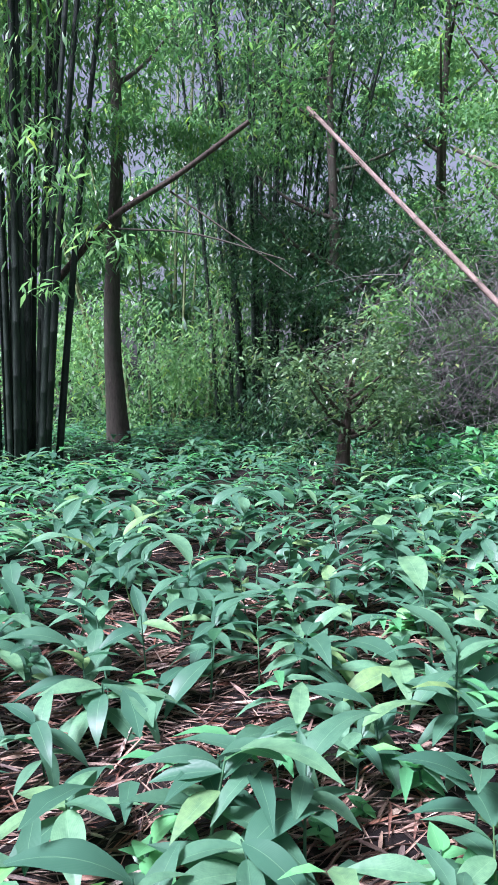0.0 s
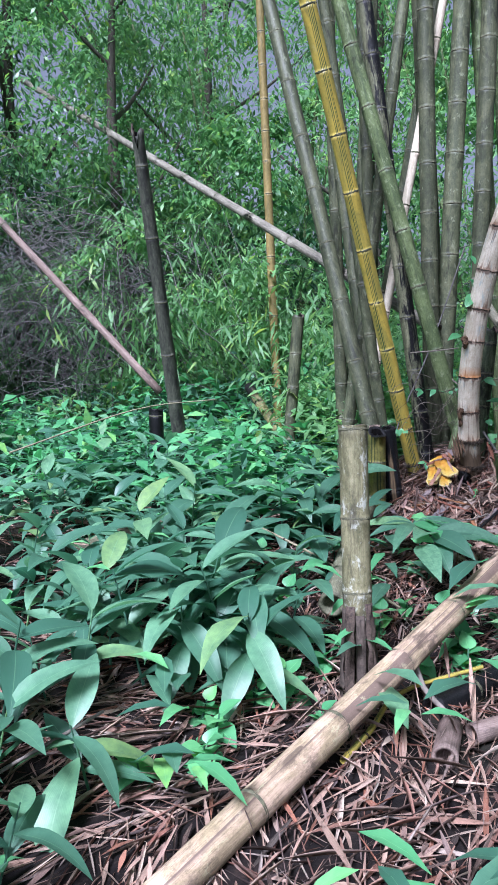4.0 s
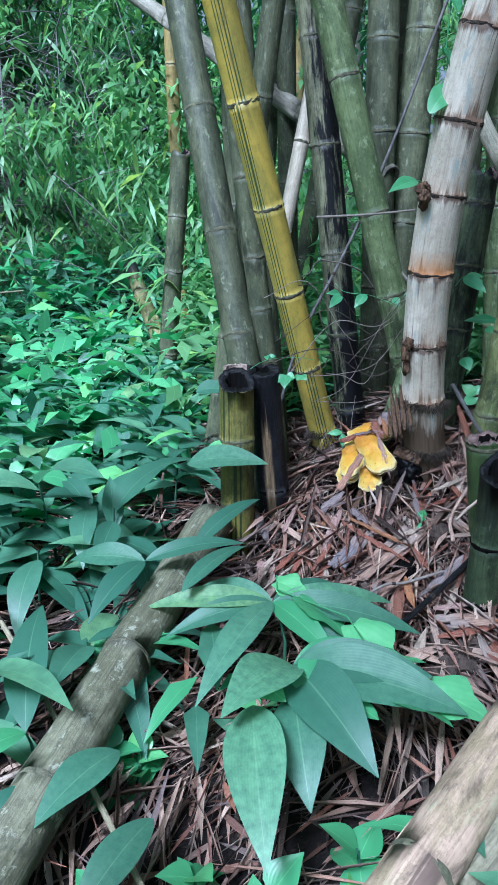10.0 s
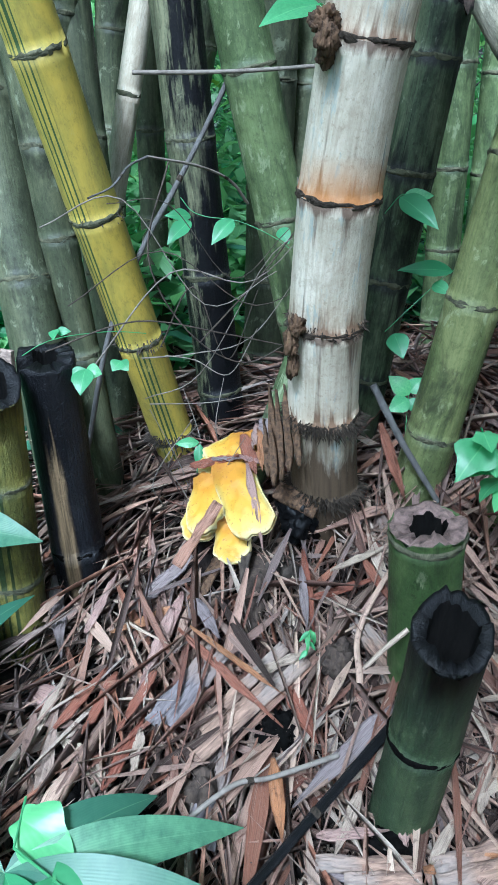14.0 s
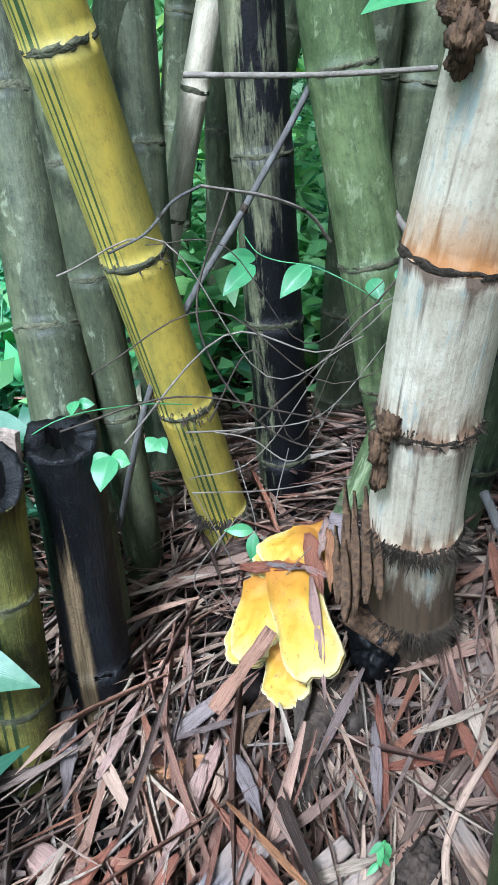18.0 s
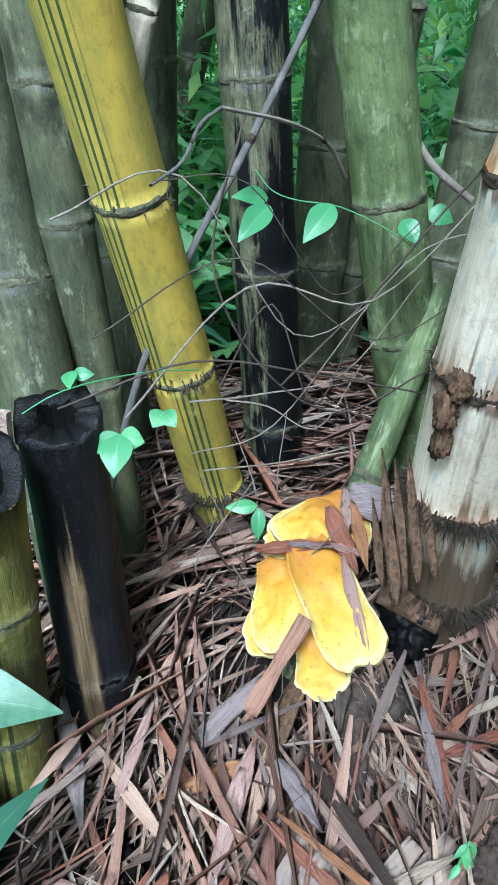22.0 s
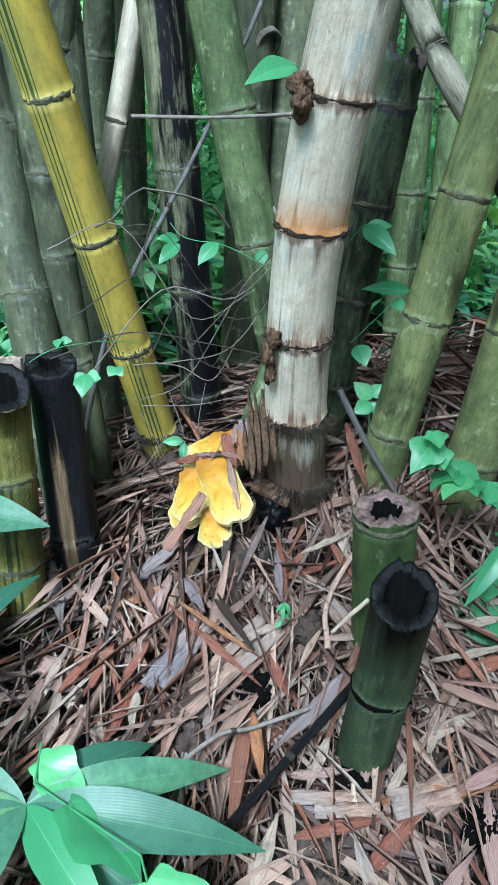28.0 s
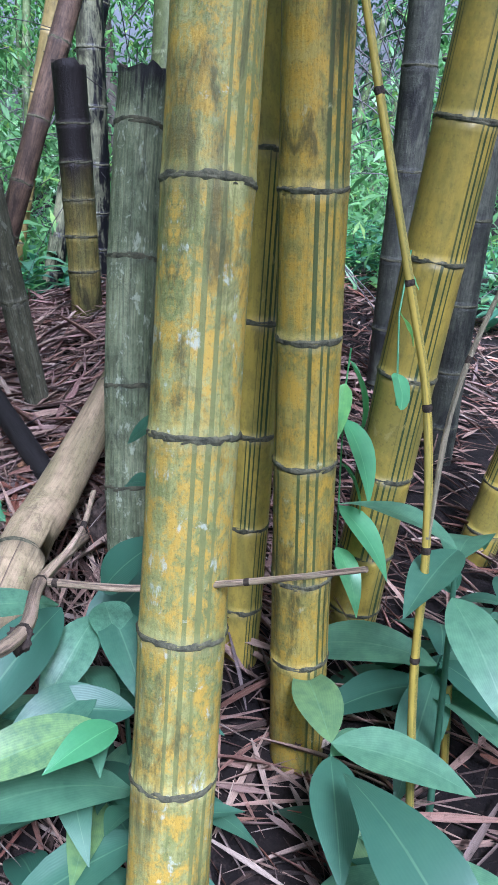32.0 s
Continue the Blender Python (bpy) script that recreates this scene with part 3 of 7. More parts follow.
def tube_data(rings, seg, jag=0.0, wobble=0.0, seed=0, rough=0.0):
    """rings: (centre, radius, v, node index, fraction). Verts, faces and the two UV sets of a tube along them."""
    rnd = random.Random(seed)
    cs = [Vector(r[0]) for r in rings]
    tang = (cs[-1] - cs[0]).normalized() if (cs[-1] - cs[0]).length > 1e-6 else Vector((0, 0, 1))
    ref = Vector((0.3, 1, 0.1)) if abs(tang.z) > 0.5 else Vector((0, 0.2, 1))
    verts, uv, uv2, faces = [], [], [], []
    last = tang
    for k, (c, rad, v, idx, frac) in enumerate(rings):
        a = cs[min(k + 1, len(cs) - 1)] - cs[max(k - 1, 0)]
        if a.length > 1e-5 and a.dot(last) > 0:
            last = a.normalized()
        side = ref.cross(last).normalized()
        up = last.cross(side)
        for i in range(seg + 1):
            ang = 2 * math.pi * i / seg
            rr = rad * (1 + wobble * noise.noise((math.cos(ang) * 1.3 + seed, math.sin(ang) * 1.3, v * 9)))
            if rough:
                rr *= 1 + rough * (noise.noise((math.cos(ang) * 6 + seed, math.sin(ang) * 6, v * 160)) + 0.6 * noise.noise((math.cos(ang) * 15, math.sin(ang) * 15 + seed, v * 300)))
            p = Vector(c) + side * (rr * math.cos(ang)) + up * (rr * math.sin(ang))
            verts.append(p)
            uv.append((rad_u(i, seg), v))
            uv2.append((idx + 0.5, frac))
    n = seg + 1
    for k in range(len(rings) - 1):
        for i in range(seg):
            faces.append((k * n + i, k * n + i + 1, (k + 1) * n + i + 1, (k + 1) * n + i))
    return verts, faces, uv, uv2


def rad_u(i, seg):
    """Distance round a culm of common girth; the seam is mirrored so that it does not show."""
    f = 2.0 * i / seg
    return 0.17 * (f if f <= 1 else 2 - f)


def culm_path(base, lean, bend, h):
    return Vector((lean[0] * h + bend[0] * h * h, lean[1] * h + bend[1] * h * h, h))


PATHS = {}


def culm(base, lean, r, height, mat, label, first=0.12, step=0.3, bend=(0, 0), taper=0.06, top="open", ring=None, seg=20, name="bamboo_culm", nodes=None, category="bamboo", swell=0.05, group="", seed=None, hole=0.72, pith=None, ring_mat=None, wobble=0.0, zs=None, spike=0.03, rough=0.0, cut=(0, 0), bold=1.0):
    """A standing bamboo culm or stump: skin, node rings. Heights are above the ground at its foot."""
    seed = seed if seed is not None else int(abs(base[0] * 91 + base[1] * 57) * 10) % 999
    rnd = random.Random(seed)
    if len(base) == 3:
        thru, d = base, 0.0
        for _ in range(20):
            d = ground_z(base[0], base[1]) - thru[2]
            base = (thru[0] + lean[0] * d + bend[0] * d * d, thru[1] + lean[1] * d + bend[1] * d * d)
        lean = (lean[0] + 2 * bend[0] * d, lean[1] + 2 * bend[1] * d)
    z0 = ground_z(base[0], base[1])
    if zs:
        nodes = [z - z0 for z in zs]
        while nodes[-1] + step < height:
            nodes.append(nodes[-1] + step * rnd.uniform(0.95, 1.05))
        while nodes and nodes[0] < 0.03:
            nodes.pop(0)
    if nodes is None:
        nodes, h, k = [], first, 0
        while h < height - 0.04 and k < 24:
            nodes.append(h)
            h += step * min(1.0, 0.62 + 0.1 * k) * rnd.uniform(0.92, 1.08)
            k += 1
    radius = lambda h: r * (1 - taper * max(h, 0) ** 1.15 / 2.0) if taper else r
    marks = [-0.12] + list(nodes) + [height]
    rings, v = [], 0
    for i in range(len(marks) - 1):
        a, b = marks[i], marks[i + 1]
        m = max(2, min(6, int((b - a) / 0.12)))
        stops = [(0.0, 1 + swell * 0.4), (min(0.02 / (b - a), 0.2), 1.0)] + [((j + 1) / m, 1.0 - 0.012 * math.sin(math.pi * (j + 1) / m)) for j in range(m - 1)] + [(1 - min(0.02 / (b - a), 0.2), 1.0), (1.0, 1 + swell * 0.5)]
        for f, s in sorted(stops):
            h = a + (b - a) * f
            rings.append((culm_path(base, lean, bend, h), max(radius(h) * s, 0.004), h, i, f))
    if top != "open":
        h = height
        c, d = culm_path(base, lean, bend, h), culm_path(base, lean, bend, h - min(0.15, 0.6 * height))
        rr = radius(h)
        rings += [(c, rr * 0.93, h, len(marks), 0.5), (c, rr * hole, h + 0.02, len(marks), 0.5), (d, rr * hole * 0.9, h + 0.07, len(marks), 0.5), (d, 0.002, h + 0.1, len(marks), 0.5)]
    verts, faces, uv, uv2 = tube_data(rings, seg, seed=seed, wobble=wobble, rough=rough)
    if top in ("jag", "cut"):
        n = seg + 1
        for k in range(len(rings)):
            if rings[k][2] >= height - 1e-6 and k < len(rings) - 2:
                for i in range(n):
                    a = 2 * math.pi * (i % seg) / seg
                    q = (spike if top == "jag" else 0.006) * (noise.noise((math.cos(a) * 1.2 + seed, math.sin(a) * 1.2, 0)) + 0.5 * noise.noise((math.cos(a) * 3.4, math.sin(a) * 3.4 + seed, 0)) + 0.5 * noise.noise((math.cos(a) * 9, math.sin(a) * 9 + seed, 0)))
                    out = Vector((verts[k * n + i].x - rings[k][0].x, verts[k * n + i].y - rings[k][0].y, 0))
                    worn = (0.16 if rings[k][1] < 0.9 * r else 0.05) * (noise.noise((math.cos(a) * 5 + seed, math.sin(a) * 5, k * 0.7)) + 0.6 * noise.noise((math.cos(a) * 13, math.sin(a) * 13 + seed, k)))
                    verts[k * n + i] = verts[k * n + i] + Vector((0, 0, q + cut[0] * out.x + cut[1] * out.y + (0.25 * spike * noise.noise((math.cos(a) * 16 + seed, math.sin(a) * 16, 3.3)) if top == "jag" else 0))) + out * worn
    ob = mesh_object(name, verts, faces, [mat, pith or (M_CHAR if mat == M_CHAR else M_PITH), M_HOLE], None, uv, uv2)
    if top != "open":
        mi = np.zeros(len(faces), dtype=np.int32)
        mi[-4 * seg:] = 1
        # inner wall and bottom get the painted shade of the hollow
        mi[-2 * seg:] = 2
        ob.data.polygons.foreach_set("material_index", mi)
    ob.location = (base[0], base[1], z0)
    PATHS[ob.name] = (lean, bend)
    for i, h in enumerate(nodes):
        c = lambda dh: culm_path(base, lean, bend, h + dh)
        rr = radius(h)
        prof = [(-0.006, 1.0), (-0.003, 1.03), (-0.001, 1.045), (0.0005, 1.035), (0.002, 1.05), (0.0045, 1.02), (0.007, 1.0)]
        rv, rf, ru, _ = tube_data([(c(bold * dh), rr * (1 + bold * (s - 1)), dh, i, 0.5) for dh, s in prof], seg, seed=seed + i * 7, wobble=0.02, rough=0.05)
        mesh_object("node_ring", rv, rf, ring_mat or M_RING, ob, ru)
    tagged(ob, label, category, group)
    return ob


def curve_points(pts, n=6):
    """A smooth line through the points."""
    P = [Vector(p) for p in pts]
    P = [P[0] * 2 - P[1]] + P + [P[-1] * 2 - P[-2]]
    out = []
    for i in range(1, len(P) - 2):
        a, b, c, d = P[i - 1:i + 3]
        for k in range(n):
            t = k / n
            out.append(0.5 * ((2 * b) + (c - a) * t + (2 * a - 5 * b + 4 * c - d) * t * t + (3 * b - a - 3 * c + d) * t ** 3))
    return out + [P[-2]]


def log(a, b, r, mat, label, nodes=(), sag=0.0, r2=None, seg=20, name="fallen_bamboo", category="bamboo", ends=True, via=()):
    """A culm lying or leaning from a to b, with node rings at the given fractions."""
    a, b = Vector(a), Vector(b)
    r2 = r2 or r
    L = (b - a).length
    line = curve_points([a, *via, b], 12)

    def at(f):
        q = min(max(f, 0.0), 1.0) * (len(line) - 1)
        k = min(int(q), len(line) - 2)
        return line[k].lerp(line[k + 1], q - k) - a + (b - a) * (f - min(max(f, 0.0), 1.0)) + Vector((0, 0, -sag * 4 * f * (1 - f)))

    marks = [0.0] + list(nodes) + [1.0]
    rings = []
    for i in range(len(marks) - 1):
        for j in range(7):
            f = marks[i] + (marks[i + 1] - marks[i]) * j / 6
            s = 1.03 if j in (0, 6) else 1.0
            rings.append((at(f), (r + (r2 - r) * f) * s, f * L, i, j / 6))
    if ends:
        rings = [(at(0.06 / L), r * 0.02, 0.1, 0, 0.5), (at(0.05 / L), r * 0.72, 0.06, 0, 0.5), (at(0), r * 0.74, 0, 0, 0.5)] + rings
        rings += [(at(1), r2 * 0.74, L, 0, 0.5), (at(1 - 0.05 / L), r2 * 0.72, L, 0, 0.5), (at(1 - 0.06 / L), r2 * 0.02, L, 0, 0.5)]
    v, f, u, u2 = tube_data(rings, seg, seed=int(L * 100), wobble=0.05)
    ob = mesh_object(name, v, f, mat, None, u, u2)
    ob.location = a
    for i, n in enumerate(nodes):
        rr = r + (r2 - r) * n
        prof = [(-0.008, 0.99), (-0.004, 1.045), (0.0, 1.025), (0.003, 1.05), (0.008, 0.99)]
        rv, rf, ru, _ = tube_data([(at(n + d / L), rr * s, d, i, 0.5) for d, s in prof], seg, seed=i, wobble=0.02, rough=0.03)
        mesh_object("node_ring", rv, rf, M_RING, ob, ru)
    tagged(ob, label, category)
    return ob


GREY, GREEN = "weathered grey-green bamboo culm with dark node rings", "mossy green bamboo culm standing in the clump"

# the culms round the fungus
yellow_culm = culm((4.357, 4.634, 0.6), (-0.349, -0.082), 0.0455, 4.6, M_YELLOW, "glossy yellow bamboo culm with dark green stripes, leaning", zs=[0.627, 0.86, 1.107, 1.361, 1.637, 1.93], step=0.30, seg=32, taper=0.03)
pale_culm = culm((4.513, 4.273, 0.6), (-0.22, -0.033), 0.0625, 3.2, M_PALE, "bleached dead bamboo culm with rotting brown base", zs=[0.65, 0.817, 0.988, 1.193, 1.40, 1.58, 1.79], step=0.22, seg=36, ring_mat=M_RINGPALE, bend=(0.14, -0.079), bold=1.25, taper=0.04, swell=0.1)
culm((4.103, 4.628, 0.6), (-0.047, 0.378), 0.055, 4.2, M_GREY, GREY, zs=[0.66, 0.953, 1.277, 1.666, 2.043], step=0.38, seg=28)
culm((4.509, 4.692, 0.6), (-0.119, 0.089), 0.0505, 5.0, M_BURNT, "bamboo culm scorched black along one side", zs=[0.68, 0.945, 1.215, 1.556], step=0.32, seg=28)
culm((4.654, 4.463, 0.6), (-0.249, 0.154), 0.0495, 5.6, M_GREEN, "thick green bamboo culm leaning out of the clump", zs=[0.70, 0.903, 1.095, 1.348, 1.74, 2.08], step=0.36, seg=28)
culm((4.212, 4.714, 0.6), (-0.13, 0.067), 0.037, 5.5, M_GREY, GREY, zs=[0.80, 1.038, 1.205, 1.45], step=0.3, seg=24)
culm((4.671, 4.414, 0.6), (0.043, -0.055), 0.046, 0.86, M_MOSSBURNT, "dark mossy bamboo stump with charred bands", zs=[0.80, 1.0, 1.20, 1.385], step=9, top="jag", seg=28, name="bamboo_stump", category="stump", taper=0)
culm((4.373, 5.047, 0.6), (-0.015, 0.229), 0.048, 5.0, M_GREY, GREY, zs=[0.86, 1.168, 1.49, 1.83], step=0.36, seg=24)
culm((4.668, 4.206, 0.6), (0.10, -0.055), 0.0485, 5.0, M_OLIVEGREEN, GREEN, zs=[0.76, 1.014, 1.25, 1.513], step=0.3, seg=28)
culm((4.78, 4.064, 0.6), (0.083, -0.03), 0.0555, 5.5, M_OLIVEGREEN, GREEN, zs=[0.74, 1.014, 1.297, 1.587], step=0.3, seg=28)
culm((5.123, 4.054, 0.6), (0.162, 0.069), 0.0665, 5.6, M_OLIVEGREEN, GREEN, zs=[0.72, 1.013, 1.305, 1.63], step=0.34, seg=24)
culm((4.483, 4.428, 0.735), (0.507, 0.228), 0.024, 0.50, M_GREEN, "slender smooth green bamboo shoot leaning behind the bleached culm", first=0.25, step=0.4, seg=16, top="cut", taper=0)
# the clump behind
for x, y, lx, ly, r, hh, mt in (
    (4.55, 5.76, -0.03, 0.02, 0.049, 6.0, M_GREY), (4.21, 5.30, 0.11, -0.06, 0.045, 6.0, M_GREY),
    (4.80, 4.99, -0.03, 0.02, 0.06, 6.5, M_GREY), (4.90, 5.05, 0.02, -0.02, 0.066, 6.5, M_GREY), (5.06, 6.37, 0.14, -0.08, 0.056, 6.0, M_GREY),
    (5.02, 4.85, 0.01, -0.01, 0.06, 6.0, M_GREY), (4.62, 5.82, 0.04, -0.02, 0.055, 5.0, M_GREY), (4.73, 5.56, -0.04, 0.02, 0.044, 5.0, M_GREY),
    (5.05, 5.2, -0.05, 0.04, 0.068, 6.0, M_GREY), (5.35, 4.89, -0.06, 0.06, 0.050, 5.0, M_GREEN), (5.64, 5.02, -0.05, 0.06, 0.055, 5.0, M_GREEN),
    (5.93, 4.99, 0.04, -0.04, 0.030, 4.0, M_GREEN), (6.51, 5.27, -0.01, 0.01, 0.061, 6.0, M_GREY), (7.33, 4.58, 0.05, -0.11, 0.060, 5.0, M_GREY),
    (7.81, 4.50, 0.0, 0.01, 0.07, 6.0, M_GREY), (6.66, 3.97, 0.03, -0.08, 0.070, 5.0, M_GREEN), (7.48, 4.07, 0.01, -0.03, 0.06, 5.0, M_BURNT),
    (7.88, 3.96, -0.01, 0.02, 0.048, 5.0, M_GREY), (5.87, 3.36, 0.06, -0.03, 0.057, 5.0, M_GREY), (6.12, 3.01, 0.03, -0.05, 0.060, 5.0, M_DEAD),
    (6.09, 2.78, 0.04, -0.06, 0.060, 5.0, M_DEAD), (7.40, 5.45, 0.14, -0.23, 0.062, 4.0, M_BURNT)):
    culm((x, y), (lx, ly), r, hh, mt, GREY if mt == M_GREY else GREEN if mt == M_GREEN else "dark dead bamboo culm behind the yellow ones" if mt == M_DEAD else "bamboo culm scorched black along one side", step=0.33, seg=16)
for x, y, lx, ly, r, hh in ((4.95, 7.64, -0.03, 0.02, 0.047, 6.0), (5.45, 7.16, 0.05, -0.03, 0.045, 6.0), (7.25, 5.68, 0.16, -0.23, 0.058, 5.0)):
    culm((x, y), (lx, ly), r, hh, M_DULLYELLOW, "slender yellow bamboo culm behind the clump", step=0.3, seg=16)
culm((4.50, 5.30, 1.15), (0.15, -0.09), 0.032, 3.6, M_BONE, "bright pale dead culm leaning behind the clump", first=0.2, step=0.35, seg=16)
# cut stumps
culm((2.87, 3.03, 0.49), (0.06, 0.15), 0.053, 0.98, M_FRONT, "cut bamboo stump, lichened, splitting at its foot", zs=[0.50, 0.765, 1.085], top="cut", seg=32, name="bamboo_stump", category="stump", taper=0.0, hole=0.3)
st_brown = culm((3.948, 4.456, 0.6), (-0.034, -0.025), 0.052, 0.555, M_BURNTBROWN, "brown bamboo stump with a burnt hollow top", nodes=[0.17, 0.38], pith=M_CHAR, top="jag", seg=40, name="bamboo_stump", category="stump", taper=0, hole=0.62, wobble=0.05, spike=0.014, cut=(0.12, 0.5))
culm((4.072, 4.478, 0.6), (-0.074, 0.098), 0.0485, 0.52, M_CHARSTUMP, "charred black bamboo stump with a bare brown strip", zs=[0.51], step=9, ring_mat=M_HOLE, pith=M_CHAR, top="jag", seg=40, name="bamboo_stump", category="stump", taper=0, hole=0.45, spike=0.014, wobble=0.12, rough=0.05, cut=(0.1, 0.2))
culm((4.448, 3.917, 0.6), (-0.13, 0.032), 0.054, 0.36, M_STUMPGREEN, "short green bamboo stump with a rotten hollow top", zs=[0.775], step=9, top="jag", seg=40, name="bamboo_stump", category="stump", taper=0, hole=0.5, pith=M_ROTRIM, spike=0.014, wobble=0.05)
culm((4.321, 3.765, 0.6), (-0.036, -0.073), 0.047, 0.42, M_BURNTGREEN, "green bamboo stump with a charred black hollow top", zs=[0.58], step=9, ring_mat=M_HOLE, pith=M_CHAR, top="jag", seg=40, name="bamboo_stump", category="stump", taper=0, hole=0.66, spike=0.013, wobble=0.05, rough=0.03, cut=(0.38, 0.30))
culm((4.672, 3.251, 0.6), (0.271, 0.117), 0.051, 1.105, M_MOSSTUMP, "tall mossy green bamboo stump, cut at a node", zs=[0.51, 0.703, 0.909, 1.164, 1.42], step=9, top="jag", seg=28, name="bamboo_stump", category="stump", taper=0, bend=(0.021, -0.066))
culm((5.20, 3.86, 0.6), (-0.2, -0.035), 0.037, 0.74, M_LICHEN, "thin dark bamboo stump with a broken top", zs=[0.66, 0.992, 1.30], step=9, top="jag", name="bamboo_stump", category="stump", taper=0)
culm((7.23, 4.91), (0.02, -0.03), 0.075, 1.6, M_BURNT, "scorched bamboo stump with a yellow foot", top="jag", name="bamboo_stump", category="stump", taper=0)
culm((7.40, 4.81), (0.02, -0.05), 0.075, 0.9, M_GREY, "grey bamboo stump cut level", top="cut", name="bamboo_stump", category="stump", taper=0)
culm((6.63, 4.36), (0.04, -0.08), 0.045, 0.5, M_BURNT, "scorched splintered bamboo stump", top="jag", name="bamboo_stump", category="stump", taper=0)
culm((5.88, 3.50), (0.2, -0.19), 0.055, 0.5, M_CHAR, "charred black bamboo stump", top="jag", name="bamboo_stump", category="stump", taper=0)
culm((4.37, 6.40), (0.07, -0.04), 0.05, 1.35, M_GREY, "splintered grey bamboo stump", top="jag", name="bamboo_stump", category="stump", taper=0)
culm((3.52, 6.58), (-0.19, -0.21), 0.06, 2.6, M_DEAD, "tall leaning dead bamboo stump, dark and splintered", top="jag", name="bamboo_stump", category="stump", taper=0.2, step=0.45, spike=0.14)
culm((3.34, 6.77), (0.0, 0.0), 0.06, 0.6, M_CHAR, "short charred stump holding up a leaning pole", top="jag", name="bamboo_stump", category="stump", taper=0)
log((4.43, 6.62, 0.60), (4.475, 7.36, 0.985), 0.045, M_STICKEND, "short leaning cut bamboo with a burnt end", (0.3, 0.62), name="cut_bamboo")
# the yellow culms at the end of the walk
culm((4.17, 2.89, 0.6), (0.22, 0.0), 0.062, 4.6, M_MOTTLED, "thick mottled yellow-green bamboo culm with lichen", zs=[0.33, 0.545, 0.76, 1.03, 1.34], step=0.31, seg=40)
culm((4.59, 2.84, 0.3), (0.0, -0.01), 0.056, 4.6, M_GOLDEN, "mottled yellow bamboo culm with green stripes", zs=[0.46, 0.64, 0.87, 1.09, 1.32], step=0.27, seg=32)
culm((4.72, 3.02, 0.35), (0.02, -0.07), 0.045, 5.0, M_YELLOW, "yellow bamboo culm with green stripes", first=0.12, step=0.3, seg=24)
culm((4.94, 2.82, 0.31), (0.02, -0.15), 0.062, 4.6, M_YELLOW, "leaning yellow bamboo culm with green stripes", first=0.1, step=0.26, seg=28)
culm((5.57, 2.58), (0.0, -0.24), 0.06, 4.0, M_YELLOW, "leaning yellow bamboo culm with green stripes", first=0.1, step=0.26, seg=20)
# the far side of the clump
culm((5.92, 4.14, 0.93), (0.02, 0.0), 0.060, 0.95, M_BURNTFOOT, "scorched bamboo stump with a yellow foot", zs=[0.94, 1.07, 1.2, 1.33, 1.46], step=9, top="jag", seg=20, name="bamboo_stump", category="stump", taper=0)
culm((6.10, 4.62, 1.05), (0.36, -0.22), 0.048, 3.2, M_BROWNDEAD, "dark brown dead culm leaning over the far side", first=0.2, step=0.3, seg=20)
culm((5.98, 3.90, 0.95), (0.05, 0.02), 0.064, 0.78, M_GREY, "grey-green bamboo stump cut level", first=0.2, step=0.28, top="cut", seg=20, name="bamboo_stump", category="stump", taper=0)
culm((5.75, 3.86, 0.80), (0.08, 0.0), 0.035, 0.52, M_BROWNDEAD, "short brown broken stump", first=0.15, step=0.15, top="jag", seg=18, name="bamboo_stump", category="stump", taper=0, spike=0.06)
culm((6.32, 5.20, 0.95), (-0.02, 0.0), 0.022, 2.4, M_POLE, "thin pinkish-brown dead pole standing behind", first=0.2, step=0.4, seg=14)
culm((6.28, 5.05, 1.0), (0.0, 0.0), 0.02, 3.0, M_DULLYELLOW, "slender yellow bamboo culm behind the clump", first=0.2, step=0.32, seg=14)
culm((5.92, 3.86, 0.77), (0.24, 0.0), 0.055, 5.0, M_OLIVEGREEN, GREEN, first=0.2, step=0.32, seg=20)
culm((5.60, 3.36, 0.70), (0.10, 0.06), 0.066, 0.85, M_BURNTFOOT, "brown scorched bamboo stump behind the tall one", first=0.2, step=0.2, top="jag", seg=20, name="bamboo_stump", category="stump", taper=0)
culm((6.6, 3.55, 1.0), (0.12, -0.05), 0.05, 5.0, M_BROWNDEAD, "dark brown dead bamboo culm", first=0.2, step=0.32, seg=16)
# lying and leaning ones
log((1.85, 2.35, 0.10), (3.98, 3.30, 0.50), 0.05, M_TAN, "dry tan bamboo culm lying across the path", (0.16, 0.33, 0.5, 0.67, 0.85), seg=28)
log((3.05, 3.5, 0.27), (3.85, 4.42, 0.46), 0.058, M_LICHEN, "mossy bamboo culm lying under the leaves", (0.2, 0.5, 0.8))
low_log = log((3.72, 3.16, 0.37), (4.175, 3.272, 0.565), 0.053, M_LOWLOG, "olive-grey bamboo log with a dark rotten end", (), via=[(3.95, 3.215, 0.475)], seg=32)
ev, ef, eu, _ = tube_data([(Vector((0.455, 0.112, 0.195)) + Vector((0.93, 0.22, 0.29)) * d, 0.0532 * q, d, 0, 0.5) for d, q in ((-0.05, 1.0), (-0.03, 1.02), (-0.01, 1.02), (0.0, 1.0), (0.004, 0.9))], 32, seed=4, wobble=0.03, rough=0.02)
mesh_object("rotten_end", ev, ef, M_ROOT, low_log, eu, None, True, "dark rotten end")
log((4.165, 3.270, 0.562), (5.40, 3.69, 0.72), 0.049, M_SPLIT, "split tan bamboo culm lying on the litter with a dark node", (0.42,), via=[(4.30, 3.315, 0.615), (4.50, 3.375, 0.665), (4.68, 3.42, 0.69)], seg=32)
